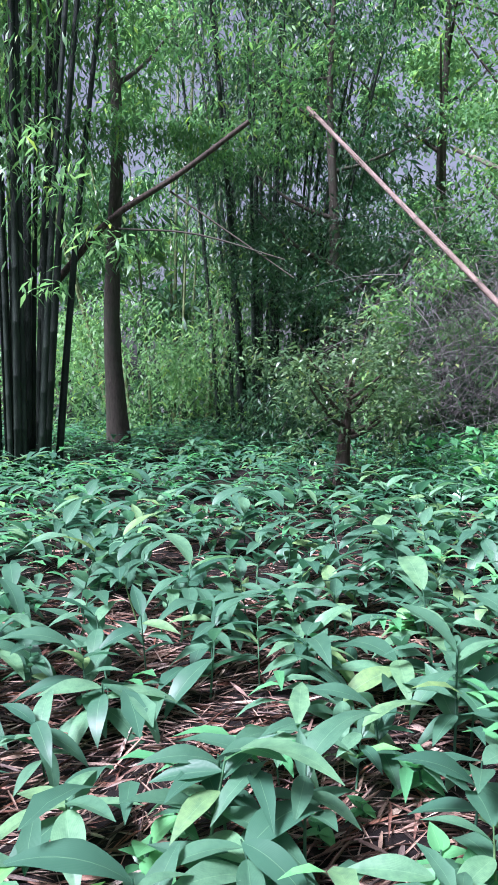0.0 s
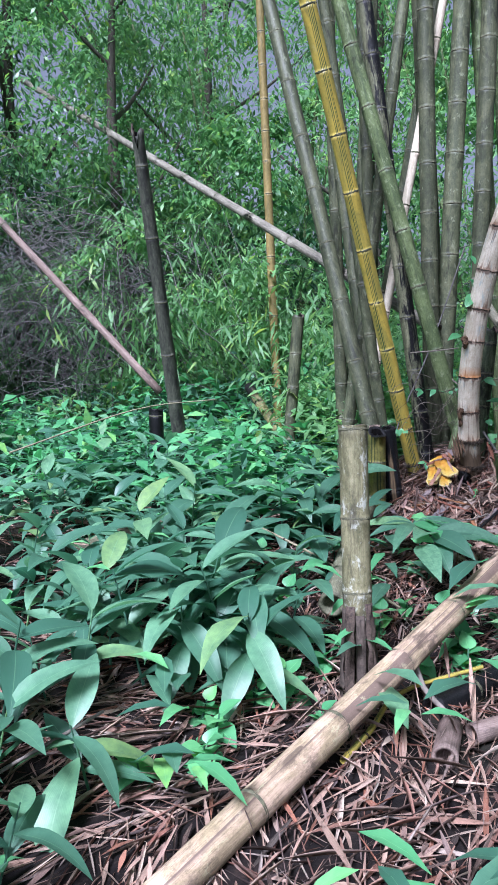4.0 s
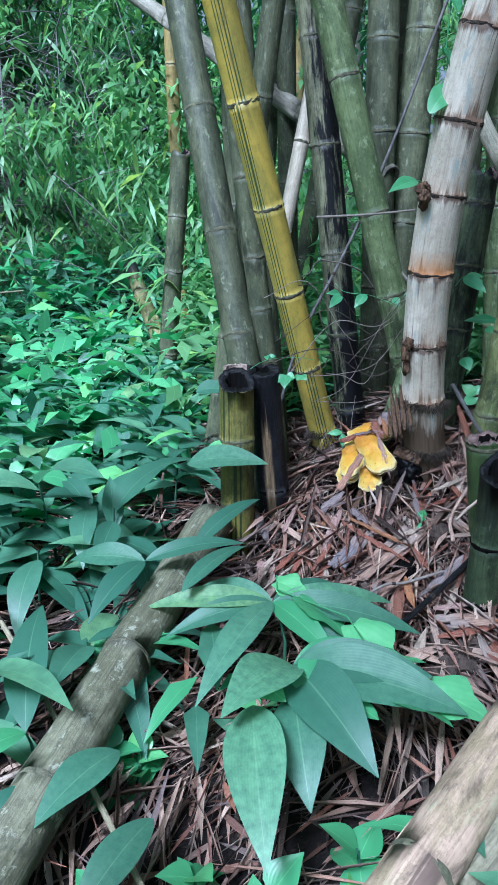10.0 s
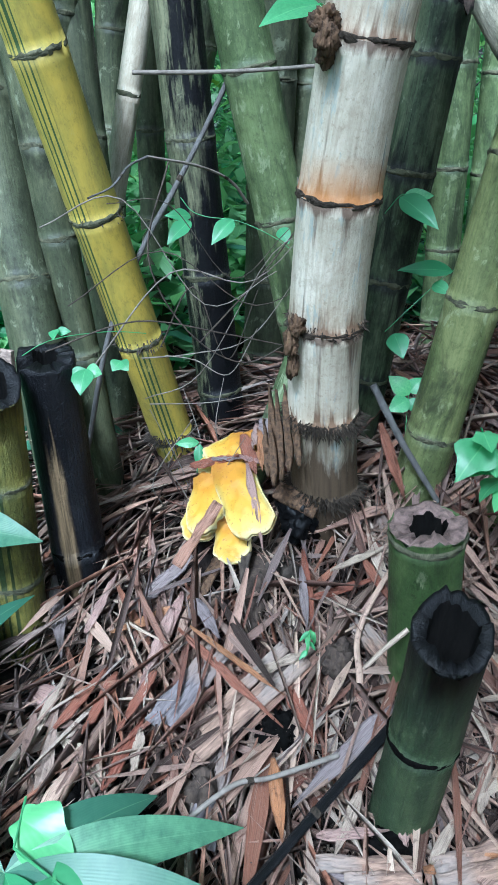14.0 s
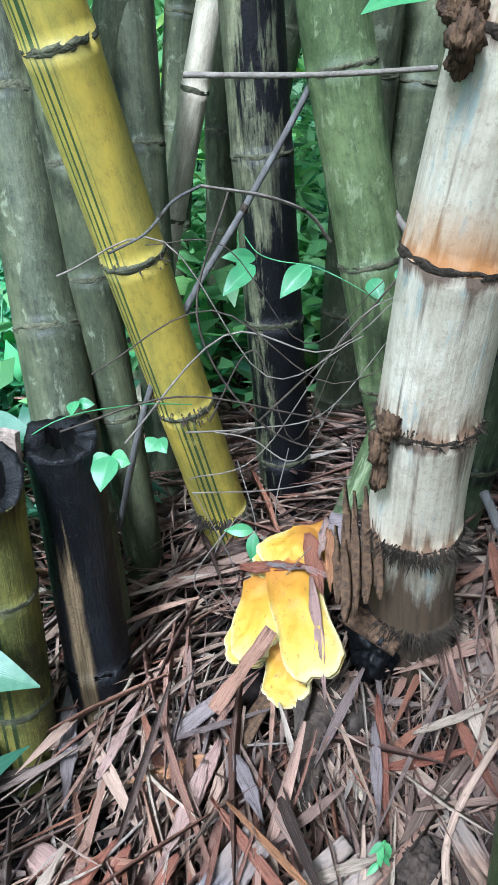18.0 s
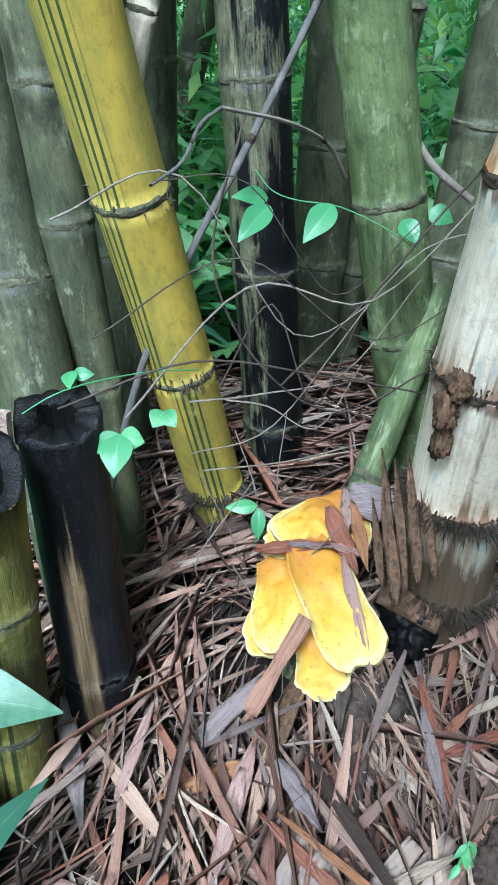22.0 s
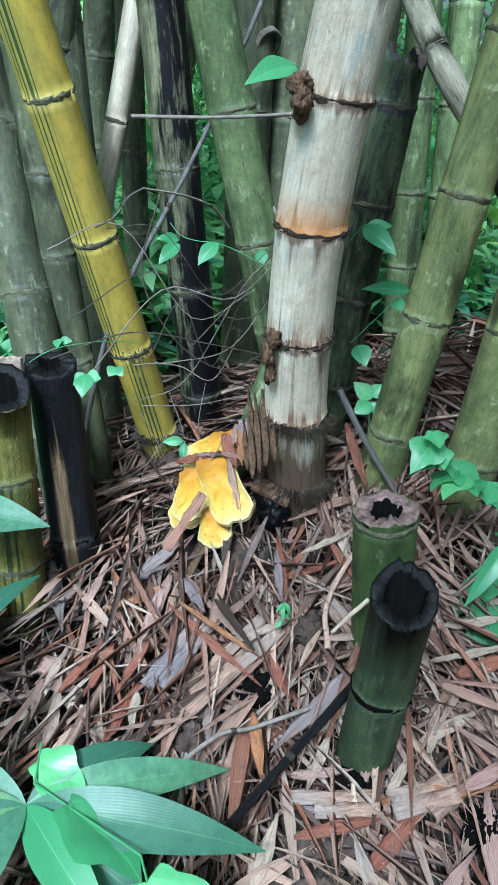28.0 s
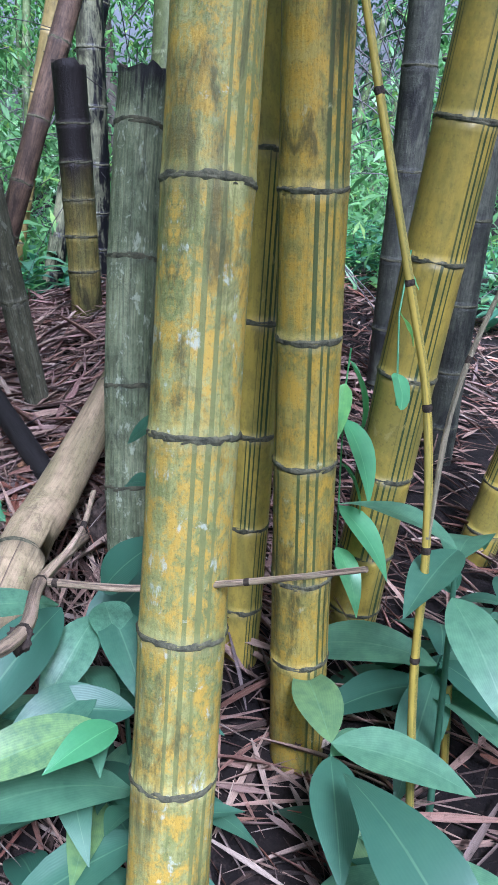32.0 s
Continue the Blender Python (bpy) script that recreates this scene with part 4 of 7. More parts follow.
log((4.825, 3.540, 0.581), (4.861, 4.696, 1.802), 0.028, M_SCORCHPOLE, "bent pale dead bamboo pole, burnt at its foot", (0.3, 0.55, 0.75), via=[(4.908, 3.728, 0.712), (4.988, 3.923, 0.849), (4.985, 4.101, 1.055), (4.975, 4.321, 1.290), (4.932, 4.474, 1.454), (4.894, 4.590, 1.618)], seg=20, name="leaning_bamboo")
log((3.42, 6.88, 1.0), (0.68, 8.93, 4.6), 0.034, M_POLE, "long pinkish-brown bamboo pole leaning on a stump", (0.2, 0.4, 0.6, 0.8), r2=0.024, name="leaning_bamboo")
log((4.79, 4.96, 1.48), (3.2, 11.95, 5.05), 0.04, M_POLEPALE, "long pale bamboo pole leaning into the clump", [i / 14 for i in range(1, 14)], r2=0.035, name="leaning_bamboo")

# ---------------------------------------------------------------- leaves and plants


def blade(length, width, droop, fold, rows=9, cols=5, tip=1.6, wave=0.0, start=0.75):
    """A leaf along +y: a folded, arching blade with a point."""
    vs, uv, fs = [], [], []
    for j in range(rows + 1):
        s = j / rows
        w = width * (math.sin(math.pi * s ** start) ** 0.9) * (1 - 0.25 * s ** tip) if 0 < s < 1 else width * 0.02
        a = droop * s
        y, z = (length * math.sin(a) / droop if abs(droop) > 1e-4 else length * s), (-(length / droop) * (1 - math.cos(a)) if abs(droop) > 1e-4 else 0)
        for i in range(cols):
            u = i / (cols - 1) - 0.5
            vs.append((u * w, y, z + fold * abs(u) * w + wave * w * math.sin(s * 9 + (3 if u > 0 else 0)) * abs(u)))
            uv.append((u + 0.5, s))
    for j in range(rows):
        for i in range(cols - 1):
            k = j * cols + i
            fs.append((k, k + 1, k + cols + 1, k + cols))
    return vs, fs, uv


def leaf_mesh(name, mat, *shape, **more):
    vs, fs, uv = blade(*shape, **more)
    ob = mesh_object(name, vs, fs, mat, None, uv)
    me = ob.data
    bpy.data.objects.remove(ob)
    return me


BROAD = [leaf_mesh("leaf", M_LEAF, 0.21 + 0.035 * i, 0.075 + 0.008 * i, 0.45 + 0.25 * i, 0.35 - 0.05 * i, wave=0.05 * i, start=0.85) for i in range(4)]
FRESH = [leaf_mesh("leaf", M_LEAFBRIGHT, 0.16 + 0.05 * i, 0.07 + 0.008 * i, 0.5 + 0.3 * i, 0.3) for i in range(3)]


def round_leaf(name, mat, size, lobes, droop=0.5, seed=0):
    """A leaf along +y with a rounded or lobed outline, heart-shaped at its foot."""
    rings, A = 5, 36
    vs, uv, fs = [(0.0, 0.02 * size, 0.0)], [(0.5, 0.0)], []
    for j in range(1, rings + 1):
        q = j / rings
        for i in range(A):
            a = 2 * math.pi * i / A
            if lobes:
                rad = 0.62 + 0.15 * (1 - 2 * abs(((a * lobes / 6.2832) + 0.5) % 1.0 * 2 - 1) ** 0.8) * (0.5 + 0.5 * math.cos(a / 2) ** 2) + 0.22 * math.cos(a)
            else:
                rad = 0.55 + 0.26 * math.cos(a) + 0.16 * max(0.0, math.cos(a)) ** 9
            rad *= 1 - 0.35 * max(0.0, -math.cos(a)) ** 6
            x, y = (0.78 if lobes else 0.62) * rad * q * math.sin(a), rad * q * math.cos(a) + 0.28 * q
            z = -droop * 0.25 * (x * x + y * y) + 0.16 * abs(x) + 0.03 * math.sin(7 * y + 5 * x + seed)
            vs.append((x * size, y * size, z * size))
            uv.append((x * 0.8 + 0.5, max(0.0, y)))
    for i in range(A):
        fs.append((0, 1 + i, 1 + (i + 1) % A))
        for j in range(rings - 1):
            k = 1 + j * A
            fs.append((k + i, k + A + i, k + A + (i + 1) % A, k + (i + 1) % A))
    ob = mesh_object(name, vs, fs, mat, None, uv)
    me = ob.data
    bpy.data.objects.remove(ob)
    return me


def leafy_plant(seed, height, count, meshes, label="broad-leaved green plant of the forest floor", name="understory_plant", spread=1.0, stem_mat=None, whorl=0.3):
    """A leaning stem with leaves up its length."""
    rnd = random.Random(seed)
    lean = Vector((rnd.uniform(-0.3, 0.3), rnd.uniform(-0.3, 0.3), 1)).normalized()
    at = lambda f: lean * (height * f) + Vector((0.05 * f * f * rnd.uniform(0.9, 1.1), 0, 0))
    rings = [(lean * (height * f - 0.05), 0.006 * (1 - 0.6 * f), f * height, 0, 0.5) for f in (0, 0.25, 0.5, 0.75, 1.0)]
    v, f, u, u2 = tube_data(rings, 6)
    root = bpy.data.objects.new(name, None)
    scene.collection.objects.link(root)
    mesh_object("stem", v, f, stem_mat or M_LEAF, root, u)
    turn = rnd.uniform(0, 360)
    for i in range(count):
        q = whorl + (1 - whorl) * (i + 0.5) / count
        turn += 137 + rnd.uniform(-25, 25)
        leaf = new("leaf", rnd.choice(meshes))
        leaf.parent = root
        s = rnd.uniform(0.75, 1.15)
        leaf.matrix_basis = Matrix.Translation(lean * (height * q - 0.05)) @ pose(0, 0, 0, 0, 0, turn) @ pose(0, 0, 0, rnd.uniform(-15, 55) * spread, rnd.uniform(-15, 15), 0) @ Matrix.Diagonal((s, s, s, 1))
    tagged(root, label, "plant", "understory plants")
    return root


def foot(x, y, turn=0, scale=1.0, dz=0.0):
    return pose(x, y, ground_z(x, y) + dz, 0, 0, turn) @ Matrix.Diagonal((scale, scale, scale, 1))


def scatter_leaves(name, origin, dirs, ups, sizes, mat, shape, label, category="plant", kind="stuff", parent=None):
    """Many leaves in one mesh. origin, dirs, ups: arrays (n, 3); sizes: (n,)."""
    vs, fs, uv = blade(*shape[:4], rows=shape[4], cols=shape[5])
    vs, fs, uv = np.array(vs), np.array(fs), np.array(uv)
    y = dirs / np.linalg.norm(dirs, axis=1)[:, None]
    x = np.cross(y, ups)
    x /= np.linalg.norm(x, axis=1)[:, None] + 1e-9
    z = np.cross(x, y)
    n, k = len(origin), len(vs)
    P = origin[:, None, :] + sizes[:, None, None] * (vs[None, :, 0:1] * x[:, None, :] + vs[None, :, 1:2] * y[:, None, :] + vs[None, :, 2:3] * z[:, None, :])
    F = (fs[None, :, :] + (np.arange(n) * k)[:, None, None]).reshape(-1, 4)
    me = bpy.data.meshes.new(name)
    me.vertices.add(n * k)
    me.vertices.foreach_set("co", P.astype(np.float32).ravel())
    me.loops.add(F.size)
    me.loops.foreach_set("vertex_index", F.astype(np.int32).ravel())
    me.polygons.add(len(F))
    me.polygons.foreach_set("loop_start", np.arange(0, F.size, 4, dtype=np.int32))
    me.polygons.foreach_set("loop_total", np.full(len(F), 4, dtype=np.int32))
    me.polygons.foreach_set("use_smooth", np.ones(len(F), dtype=bool))
    lay = me.uv_layers.new(name="UVMap")
    lay.data.foreach_set("uv", np.tile(uv, (n, 1))[F.ravel()].astype(np.float32).ravel())
    me.update(calc_edges=True)
    me.materials.append(mat)
    ob = new(name, me)
    if parent is not None:
        ob.parent = parent
    else:
        tagged(ob, label, category, kind=kind)
    return ob


rng = np.random.default_rng(5)


def unit(n, flat=1.0):
    v = rng.normal(size=(n, 3))
    v[:, 2] *= flat
    return v / np.linalg.norm(v, axis=1)[:, None]


def cloud(centres, radii, counts):
    """Points in soft balls: thicker towards the rim, ragged."""
    out = []
    for c, r, n in zip(centres, radii, counts):
        d = unit(n) * (rng.random(n) ** 0.45)[:, None] * np.array(r)
        out.append(np.array(c) + d * (0.8 + 0.4 * rng.random((n, 1))))
    return np.concatenate(out)


def hanging(n, drop=0.5):
    d = unit(n, 0.4)
    d[:, 2] -= drop
    return d


# ---------------------------------------------------------------- trees and thickets


def tree(x, y, h, r, crown, leaves, mat, size, label, lean=(0.0, 0.0), name="tree", limbs=7, low=0.45, drop=0.4, trunk_mat=None, seed=1, clumps=14):
    """A tapered trunk, limbs and a ragged crown of small leaves."""
    rnd = random.Random(seed)
    z0 = ground_z(x, y)
    root = bpy.data.objects.new(name, None)
    scene.collection.objects.link(root)
    root.location = (x, y, z0)
    path = lambda q: Vector((lean[0] * q + 0.05 * math.sin(q * 1.3 + seed), lean[1] * q + 0.05 * math.cos(q * 1.1 + seed), q))
    off = path(0)
    at = lambda q: path(q) - Vector((off.x, off.y, 0))
    rings = [(at(h * i / 14 - (0.1 if i == 0 else 0)), r * (1 - 0.8 * i / 14) * (1.5 if i == 0 else 1.1 if i == 1 else 1), h * i / 14, 0, 0.5) for i in range(15)]
    v, f, u, u2 = tube_data(rings, 12, wobble=0.15, seed=seed)
    mesh_object("trunk", v, f, trunk_mat or M_BARK, root, u)
    ends = [at(h)]
    for i in range(limbs):
        q = h * (low + (0.97 - low) * i / max(1, limbs - 1))
        a = rnd.uniform(0, 6.28)
        out = Vector((math.cos(a), math.sin(a), rnd.uniform(0.2, 0.9))).normalized() * (crown * rnd.uniform(0.5, 0.95))
        s = at(q)
        rr = r * (1 - 0.8 * q / h) * 0.55
        lv, lf, lu, _ = tube_data([(s + out * t + Vector((0, 0, 0.25 * crown * t * t - 0.1 * t)), rr * (1 - 0.75 * t), t, 0, 0.5) for t in (0, 0.25, 0.5, 0.75, 1)], 7, wobble=0.2, seed=i)
        mesh_object("limb", lv, lf, trunk_mat or M_BARK, root, lu)
        ends += [s + out, s + out * 0.6]
    cs = [ends[i % len(ends)] + Vector((rnd.gauss(0, 0.3), rnd.gauss(0, 0.3), rnd.gauss(0, 0.25))) * crown for i in range(clumps)]
    rad = [(crown * rnd.uniform(0.22, 0.5), crown * rnd.uniform(0.22, 0.5), crown * rnd.uniform(0.16, 0.35)) for _ in cs]
    pts = cloud([tuple(c) for c in cs], rad, [leaves // clumps] * clumps)
    n = len(pts)
    scatter_leaves("crown", pts, hanging(n, drop), unit(n) * 0.6 + np.array((0, 0, 1.0)), size * rng.uniform(0.6, 1.3, n), mat, (1.0, 0.38, 0.5, 0.3, 2, 2), "", parent=root)
    return tagged(root, label, "tree")


def far_clump(x, y, n, h, label, spread=0.5, mat=None, leaves=4000, seed=3, leaf_mat=None, droop=0.9, crown_from=0.35):
    """A distant clump of bamboo: separate culms under one root and a feathery crown."""
    rnd = random.Random(seed)
    root = bpy.data.objects.new("bamboo_clump", None)
    scene.collection.objects.link(root)
    z0 = ground_z(x, y)
    root.location = (x, y, z0)
    pts = []
    for i in range(n):
        a, d = rnd.uniform(0, 6.28), spread * math.sqrt(rnd.random())
        bx, by = d * math.cos(a), d * math.sin(a)
        hh = h * rnd.uniform(0.7, 1.1)
        ox, oy = bx * rnd.uniform(0.02, 0.12) * 2, by * rnd.uniform(0.02, 0.12) * 2
        rr = rnd.uniform(0.03, 0.05)
        at = lambda q: Vector((bx + ox * q + 0.012 * bx * q * q, by + oy * q + 0.012 * by * q * q, q))
        rings = []
        for k in range(17):
            q = hh * k / 16 - (0.1 if k == 0 else 0)
            for e, s in ((-0.012, 1.0), (0.0, 1.12), (0.012, 1.0)):
                rings.append((at(q + e), rr * s * (1 - 0.6 * k / 16), q + e, k, 0.5))
        v, f, u, u2 = tube_data(rings, 9, seed=i)
        mesh_object("culm", v, f, mat or M_GREEN, root, u, u2)
        for k in range(6):
            pts.append(at(hh * rnd.uniform(crown_from, 1.0)) + Vector((rnd.gauss(0, 0.35), rnd.gauss(0, 0.35), rnd.gauss(0, 0.2))))
    rad = [(rnd.uniform(0.3, 0.7), rnd.uniform(0.3, 0.7), rnd.uniform(0.25, 0.6)) for _ in pts]
    P = cloud([tuple(p) for p in pts], rad, [max(3, leaves // len(pts))] * len(pts))
    m = len(P)
    scatter_leaves("crown", P, hanging(m, droop), unit(m) * 0.6 + np.array((0, 0, 1.0)), rng.uniform(0.10, 0.22, m), leaf_mat or M_BAMBOOLEAF, (1.0, 0.18, 0.6, 0.3, 2, 2), "", parent=root)
    return tagged(root, label, "bamboo")


def thicket(label, centres, radii, counts, mat, size, aspect=0.3, drop=0.4, name="thicket"):
    pts = cloud(centres, radii, counts)
    g = np.array([ground_z(p[0], p[1]) for p in pts])
    pts[:, 2] = np.maximum(pts[:, 2], g + 0.02)
    n = len(pts)
    return scatter_leaves(name, pts, hanging(n, drop), unit(n) * 0.6 + np.array((0, 0, 1.0)), size * rng.uniform(0.6, 1.4, n), mat, (1.0, aspect, 0.5, 0.3, 2, 2), label, "foliage")


def polar(az, d):
    """Azimuth in degrees, clockwise from +y, and distance from the first stand."""
    return d * math.sin(radians(az)), d * math.cos(radians(az))


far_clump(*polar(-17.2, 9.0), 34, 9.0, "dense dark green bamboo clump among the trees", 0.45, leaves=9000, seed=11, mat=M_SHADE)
far_clump(*polar(1, 12.5), 22, 9.0, "far dark bamboo clump in shade", 0.9, leaves=12000, seed=12, leaf_mat=M_SHADELEAF, mat=M_SHADE)
far_clump(*polar(-6, 15.0), 14, 9.0, "far slender bamboo clump", 1.2, leaves=6000, seed=13)
far_clump(*polar(30, 15.0), 14, 9.0, "far bright bamboo clump", 1.2, leaves=9000, seed=14, leaf_mat=M_FARLEAF)
far_clump(*polar(50, 12.5), 16, 9.0, "far bamboo clump behind the stumps", 1.2, leaves=9000, seed=15)
far_clump(*polar(66, 14.5), 16, 9.0, "far bamboo clump in shade", 1.2, leaves=8000, seed=16, leaf_mat=M_SHADELEAF)
tree(*polar(-9.8, 10.3), 9.0, 0.13, 2.2, 5000, M_BAMBOOLEAF, 0.14, "straight grey-barked tree trunk with sparse crown", limbs=6, low=0.55, seed=21)
tree(0.90, 7.33, 1.25, 0.10, 0.85, 4200, M_SILVER, 0.085, "small bushy tree with a thick dark trunk", limbs=14, low=0.5, seed=22, name="bush", clumps=46, trunk_mat=M_ROOT, lean=(0.12, 0.0), drop=0.15)
tree(*polar(6, 11.5), 7.0, 0.12, 2.2, 12000, M_SHADELEAF, 0.11, "dark small-leaved tree in the shade", limbs=9, low=0.2, seed=23, clumps=26)
tree(*polar(14, 13.0), 8.0, 0.14, 2.6, 12000, M_BAMBOOLEAF, 0.12, "leafy tree behind the leaning pole", limbs=9, low=0.2, seed=24, clumps=26)
tree(*polar(21, 12.0), 7.0, 0.12, 2.4, 12000, M_BAMBOOLEAF, 0.11, "leafy tree overgrown with creepers", limbs=9, low=0.15, seed=25, clumps=26)
tree(*polar(26, 16.0), 9.0, 0.14, 3.0, 11000, M_FARLEAF, 0.13, "bright green leafy tree at the clearing", limbs=9, low=0.15, seed=26, clumps=26)
tree(*polar(38, 13.0), 8.0, 0.13, 2.8, 11000, M_FARLEAF, 0.12, "bright green leafy tree at the clearing", limbs=9, low=0.15, seed=27, clumps=26)
tree(*polar(58, 15.5), 8.0, 0.13, 2.8, 8000, M_BAMBOOLEAF, 0.16, "leafy tree behind the bamboo", limbs=9, low=0.15, seed=28, clumps=26)
tree(*polar(76, 15.5), 8.0, 0.13, 2.8, 8000, M_SHADELEAF, 0.16, "leafy dark tree behind the bamboo", limbs=9, low=0.15, seed=29, clumps=26)


def belt(label, az0, az1, d, n, hgt, leaves, mat, size, seed, reach=(0.5, 1.3), aspect=0.3):
    rnd = random.Random(seed)
    cs, rs = [], []
    for i in range(n):
        x, y = polar(az0 + (az1 - az0) * (i + rnd.random()) / n, d * rnd.uniform(0.88, 1.15))
        cs.append((x, y, hgt * rnd.random() ** 1.3))
        k = rnd.uniform(*reach)
        rs.append((k, k, k * 0.8))
    return thicket(label, cs, rs, [leaves // n] * n, mat, size, aspect)


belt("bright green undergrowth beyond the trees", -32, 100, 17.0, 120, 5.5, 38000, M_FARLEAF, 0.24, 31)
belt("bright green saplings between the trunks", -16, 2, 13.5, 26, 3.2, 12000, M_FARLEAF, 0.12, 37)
# thicket depth comes partly from leaves coloured as if in shade
belt("thicket under the trees, shade put into its leaf colour", -1, 12, 11.0, 26, 4.2, 22000, M_SHADELEAF, 0.1, 32)
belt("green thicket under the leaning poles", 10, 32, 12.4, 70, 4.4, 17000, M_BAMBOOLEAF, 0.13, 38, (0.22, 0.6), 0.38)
belt("depth of the thicket in shaded leaf colour", 3, 44, 12.8, 60, 3.0, 11000, M_SHADELEAF, 0.17, 42, (0.6, 1.2), 0.4)
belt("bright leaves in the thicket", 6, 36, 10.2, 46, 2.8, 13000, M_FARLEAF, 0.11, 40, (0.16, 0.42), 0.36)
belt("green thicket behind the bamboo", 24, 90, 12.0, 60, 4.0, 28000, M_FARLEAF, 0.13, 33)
belt("shaded woods behind the first trees", -14, 10, 16.5, 36, 7.5, 12500, M_SHADELEAF, 0.3, 41)
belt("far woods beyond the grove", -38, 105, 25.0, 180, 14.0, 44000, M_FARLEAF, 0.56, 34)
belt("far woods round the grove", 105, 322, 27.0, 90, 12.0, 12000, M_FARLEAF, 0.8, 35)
belt("overhanging leafy branches of the thicket", -22, 4, 9.5, 26, 2.0, 9500, M_BAMBOOLEAF, 0.1, 36).location.z = 4.0
belt("bright overhanging leaves", 0, 44, 12.5, 60, 4.0, 11000, M_FARLEAF, 0.13, 39).location.z = 5.0
low_spots = ((3.0, 7.4, 0.5), (3.9, 7.0, 0.4), (4.4, 7.4, 0.45), (2.4, 8.0, 0.6), (5.3, 8.0, 1.0), (4.0, 8.2, 0.8), (3.3, 6.0, 0.35), (4.0, 5.9, 0.4), (5.4, 6.6, 0.7), (6.2, 6.4, 0.8), (2.6, 6.6, 0.4), (3.5, 5.4, 0.35))
thicket("lush low undergrowth beside the clump", low_spots, [(0.7, 0.7, 0.4)] * 12, [270] * 12, M_LEAFBRIGHT, 0.15, 0.5, 0.05)
thicket("broad leaves in the low undergrowth", low_spots, [(0.8, 0.8, 0.35)] * 12, [150] * 12, M_LEAF, 0.17, 0.34, 0.0)
thicket("undergrowth between the far culms in sunlit leaf colour", ((5.2, 5.9, 0.75), (5.7, 5.6, 0.8), (6.3, 5.8, 0.85), (5.0, 6.3, 0.9), (5.6, 6.6, 1.2), (6.4, 6.6, 1.3), (7.0, 5.6, 0.9), (4.7, 6.7, 0.8), (7.8, 5.2, 0.9), (8.2, 4.4, 0.9), (8.0, 3.4, 0.9), (6.0, 7.4, 1.8)), [(0.5, 0.5, 0.45)] * 12, [230] * 12, M_FARLEAF, 0.16, 0.24, 0.1)
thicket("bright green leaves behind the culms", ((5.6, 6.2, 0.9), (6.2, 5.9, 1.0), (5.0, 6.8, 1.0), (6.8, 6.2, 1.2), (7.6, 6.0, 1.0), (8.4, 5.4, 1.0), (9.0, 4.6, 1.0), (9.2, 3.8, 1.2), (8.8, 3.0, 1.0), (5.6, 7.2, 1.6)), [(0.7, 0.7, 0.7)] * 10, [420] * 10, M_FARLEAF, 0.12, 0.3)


# shadowed undergrowth, brightened by the sunlit leaf colour
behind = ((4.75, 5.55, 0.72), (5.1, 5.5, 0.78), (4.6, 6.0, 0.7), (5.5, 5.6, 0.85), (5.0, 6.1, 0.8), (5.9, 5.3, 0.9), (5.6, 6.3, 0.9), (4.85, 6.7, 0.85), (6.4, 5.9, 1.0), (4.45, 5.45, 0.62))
thicket("broad-leaved undergrowth behind the clump in sunlit leaf colour", behind, [(0.42, 0.42, 0.34)] * 10, [130] * 10, M_FARLEAF, 0.12, 0.5, 0.0)
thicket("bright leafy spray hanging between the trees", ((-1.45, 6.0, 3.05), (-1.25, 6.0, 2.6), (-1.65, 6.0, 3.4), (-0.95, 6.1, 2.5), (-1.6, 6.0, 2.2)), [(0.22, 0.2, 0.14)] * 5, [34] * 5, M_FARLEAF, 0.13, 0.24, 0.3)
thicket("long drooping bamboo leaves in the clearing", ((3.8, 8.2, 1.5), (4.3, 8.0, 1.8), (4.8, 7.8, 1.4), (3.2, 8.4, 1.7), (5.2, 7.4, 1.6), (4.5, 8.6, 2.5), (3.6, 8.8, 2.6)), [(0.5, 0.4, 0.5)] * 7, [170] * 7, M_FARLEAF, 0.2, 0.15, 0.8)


def dry_brush(label, x, y, z, spread, n, seed):
    """A tangle of thin dead grey twigs."""
    r = random.Random(seed)
    vs, fs = [], []
    for i in range(n):
        p = Vector((x + r.gauss(0, spread), y + r.gauss(0, spread), z + r.gauss(0, spread * 0.8)))
        d = Vector((r.gauss(0, 1), r.gauss(0, 1), r.gauss(-0.2, 0.7))).normalized()
        L, w = r.uniform(0.4, 1.4), r.uniform(0.002, 0.006)
        side = d.cross(Vector((0.3, 0.2, 1))).normalized() * w
        up = d.cross(side).normalized() * w
        k = len(vs)
        for q in range(5):
            c = p + d * (L * q / 4) + Vector((0, 0, -0.25 * L * (q / 4) ** 2))
            g = 1 - 0.7 * q / 4
            vs += [c + side * g, c - side * g * 0.5 + up * g, c - side * g * 0.5 - up * g]
        for q in range(4):
            for e in range(3):
                a, b = k + q * 3 + e, k + q * 3 + (e + 1) % 3
                fs.append((a, b, b + 3, a + 3))
    return tagged(mesh_object("dry_brush", vs, fs, M_GREYTWIG), label, "brushwood", kind="stuff")


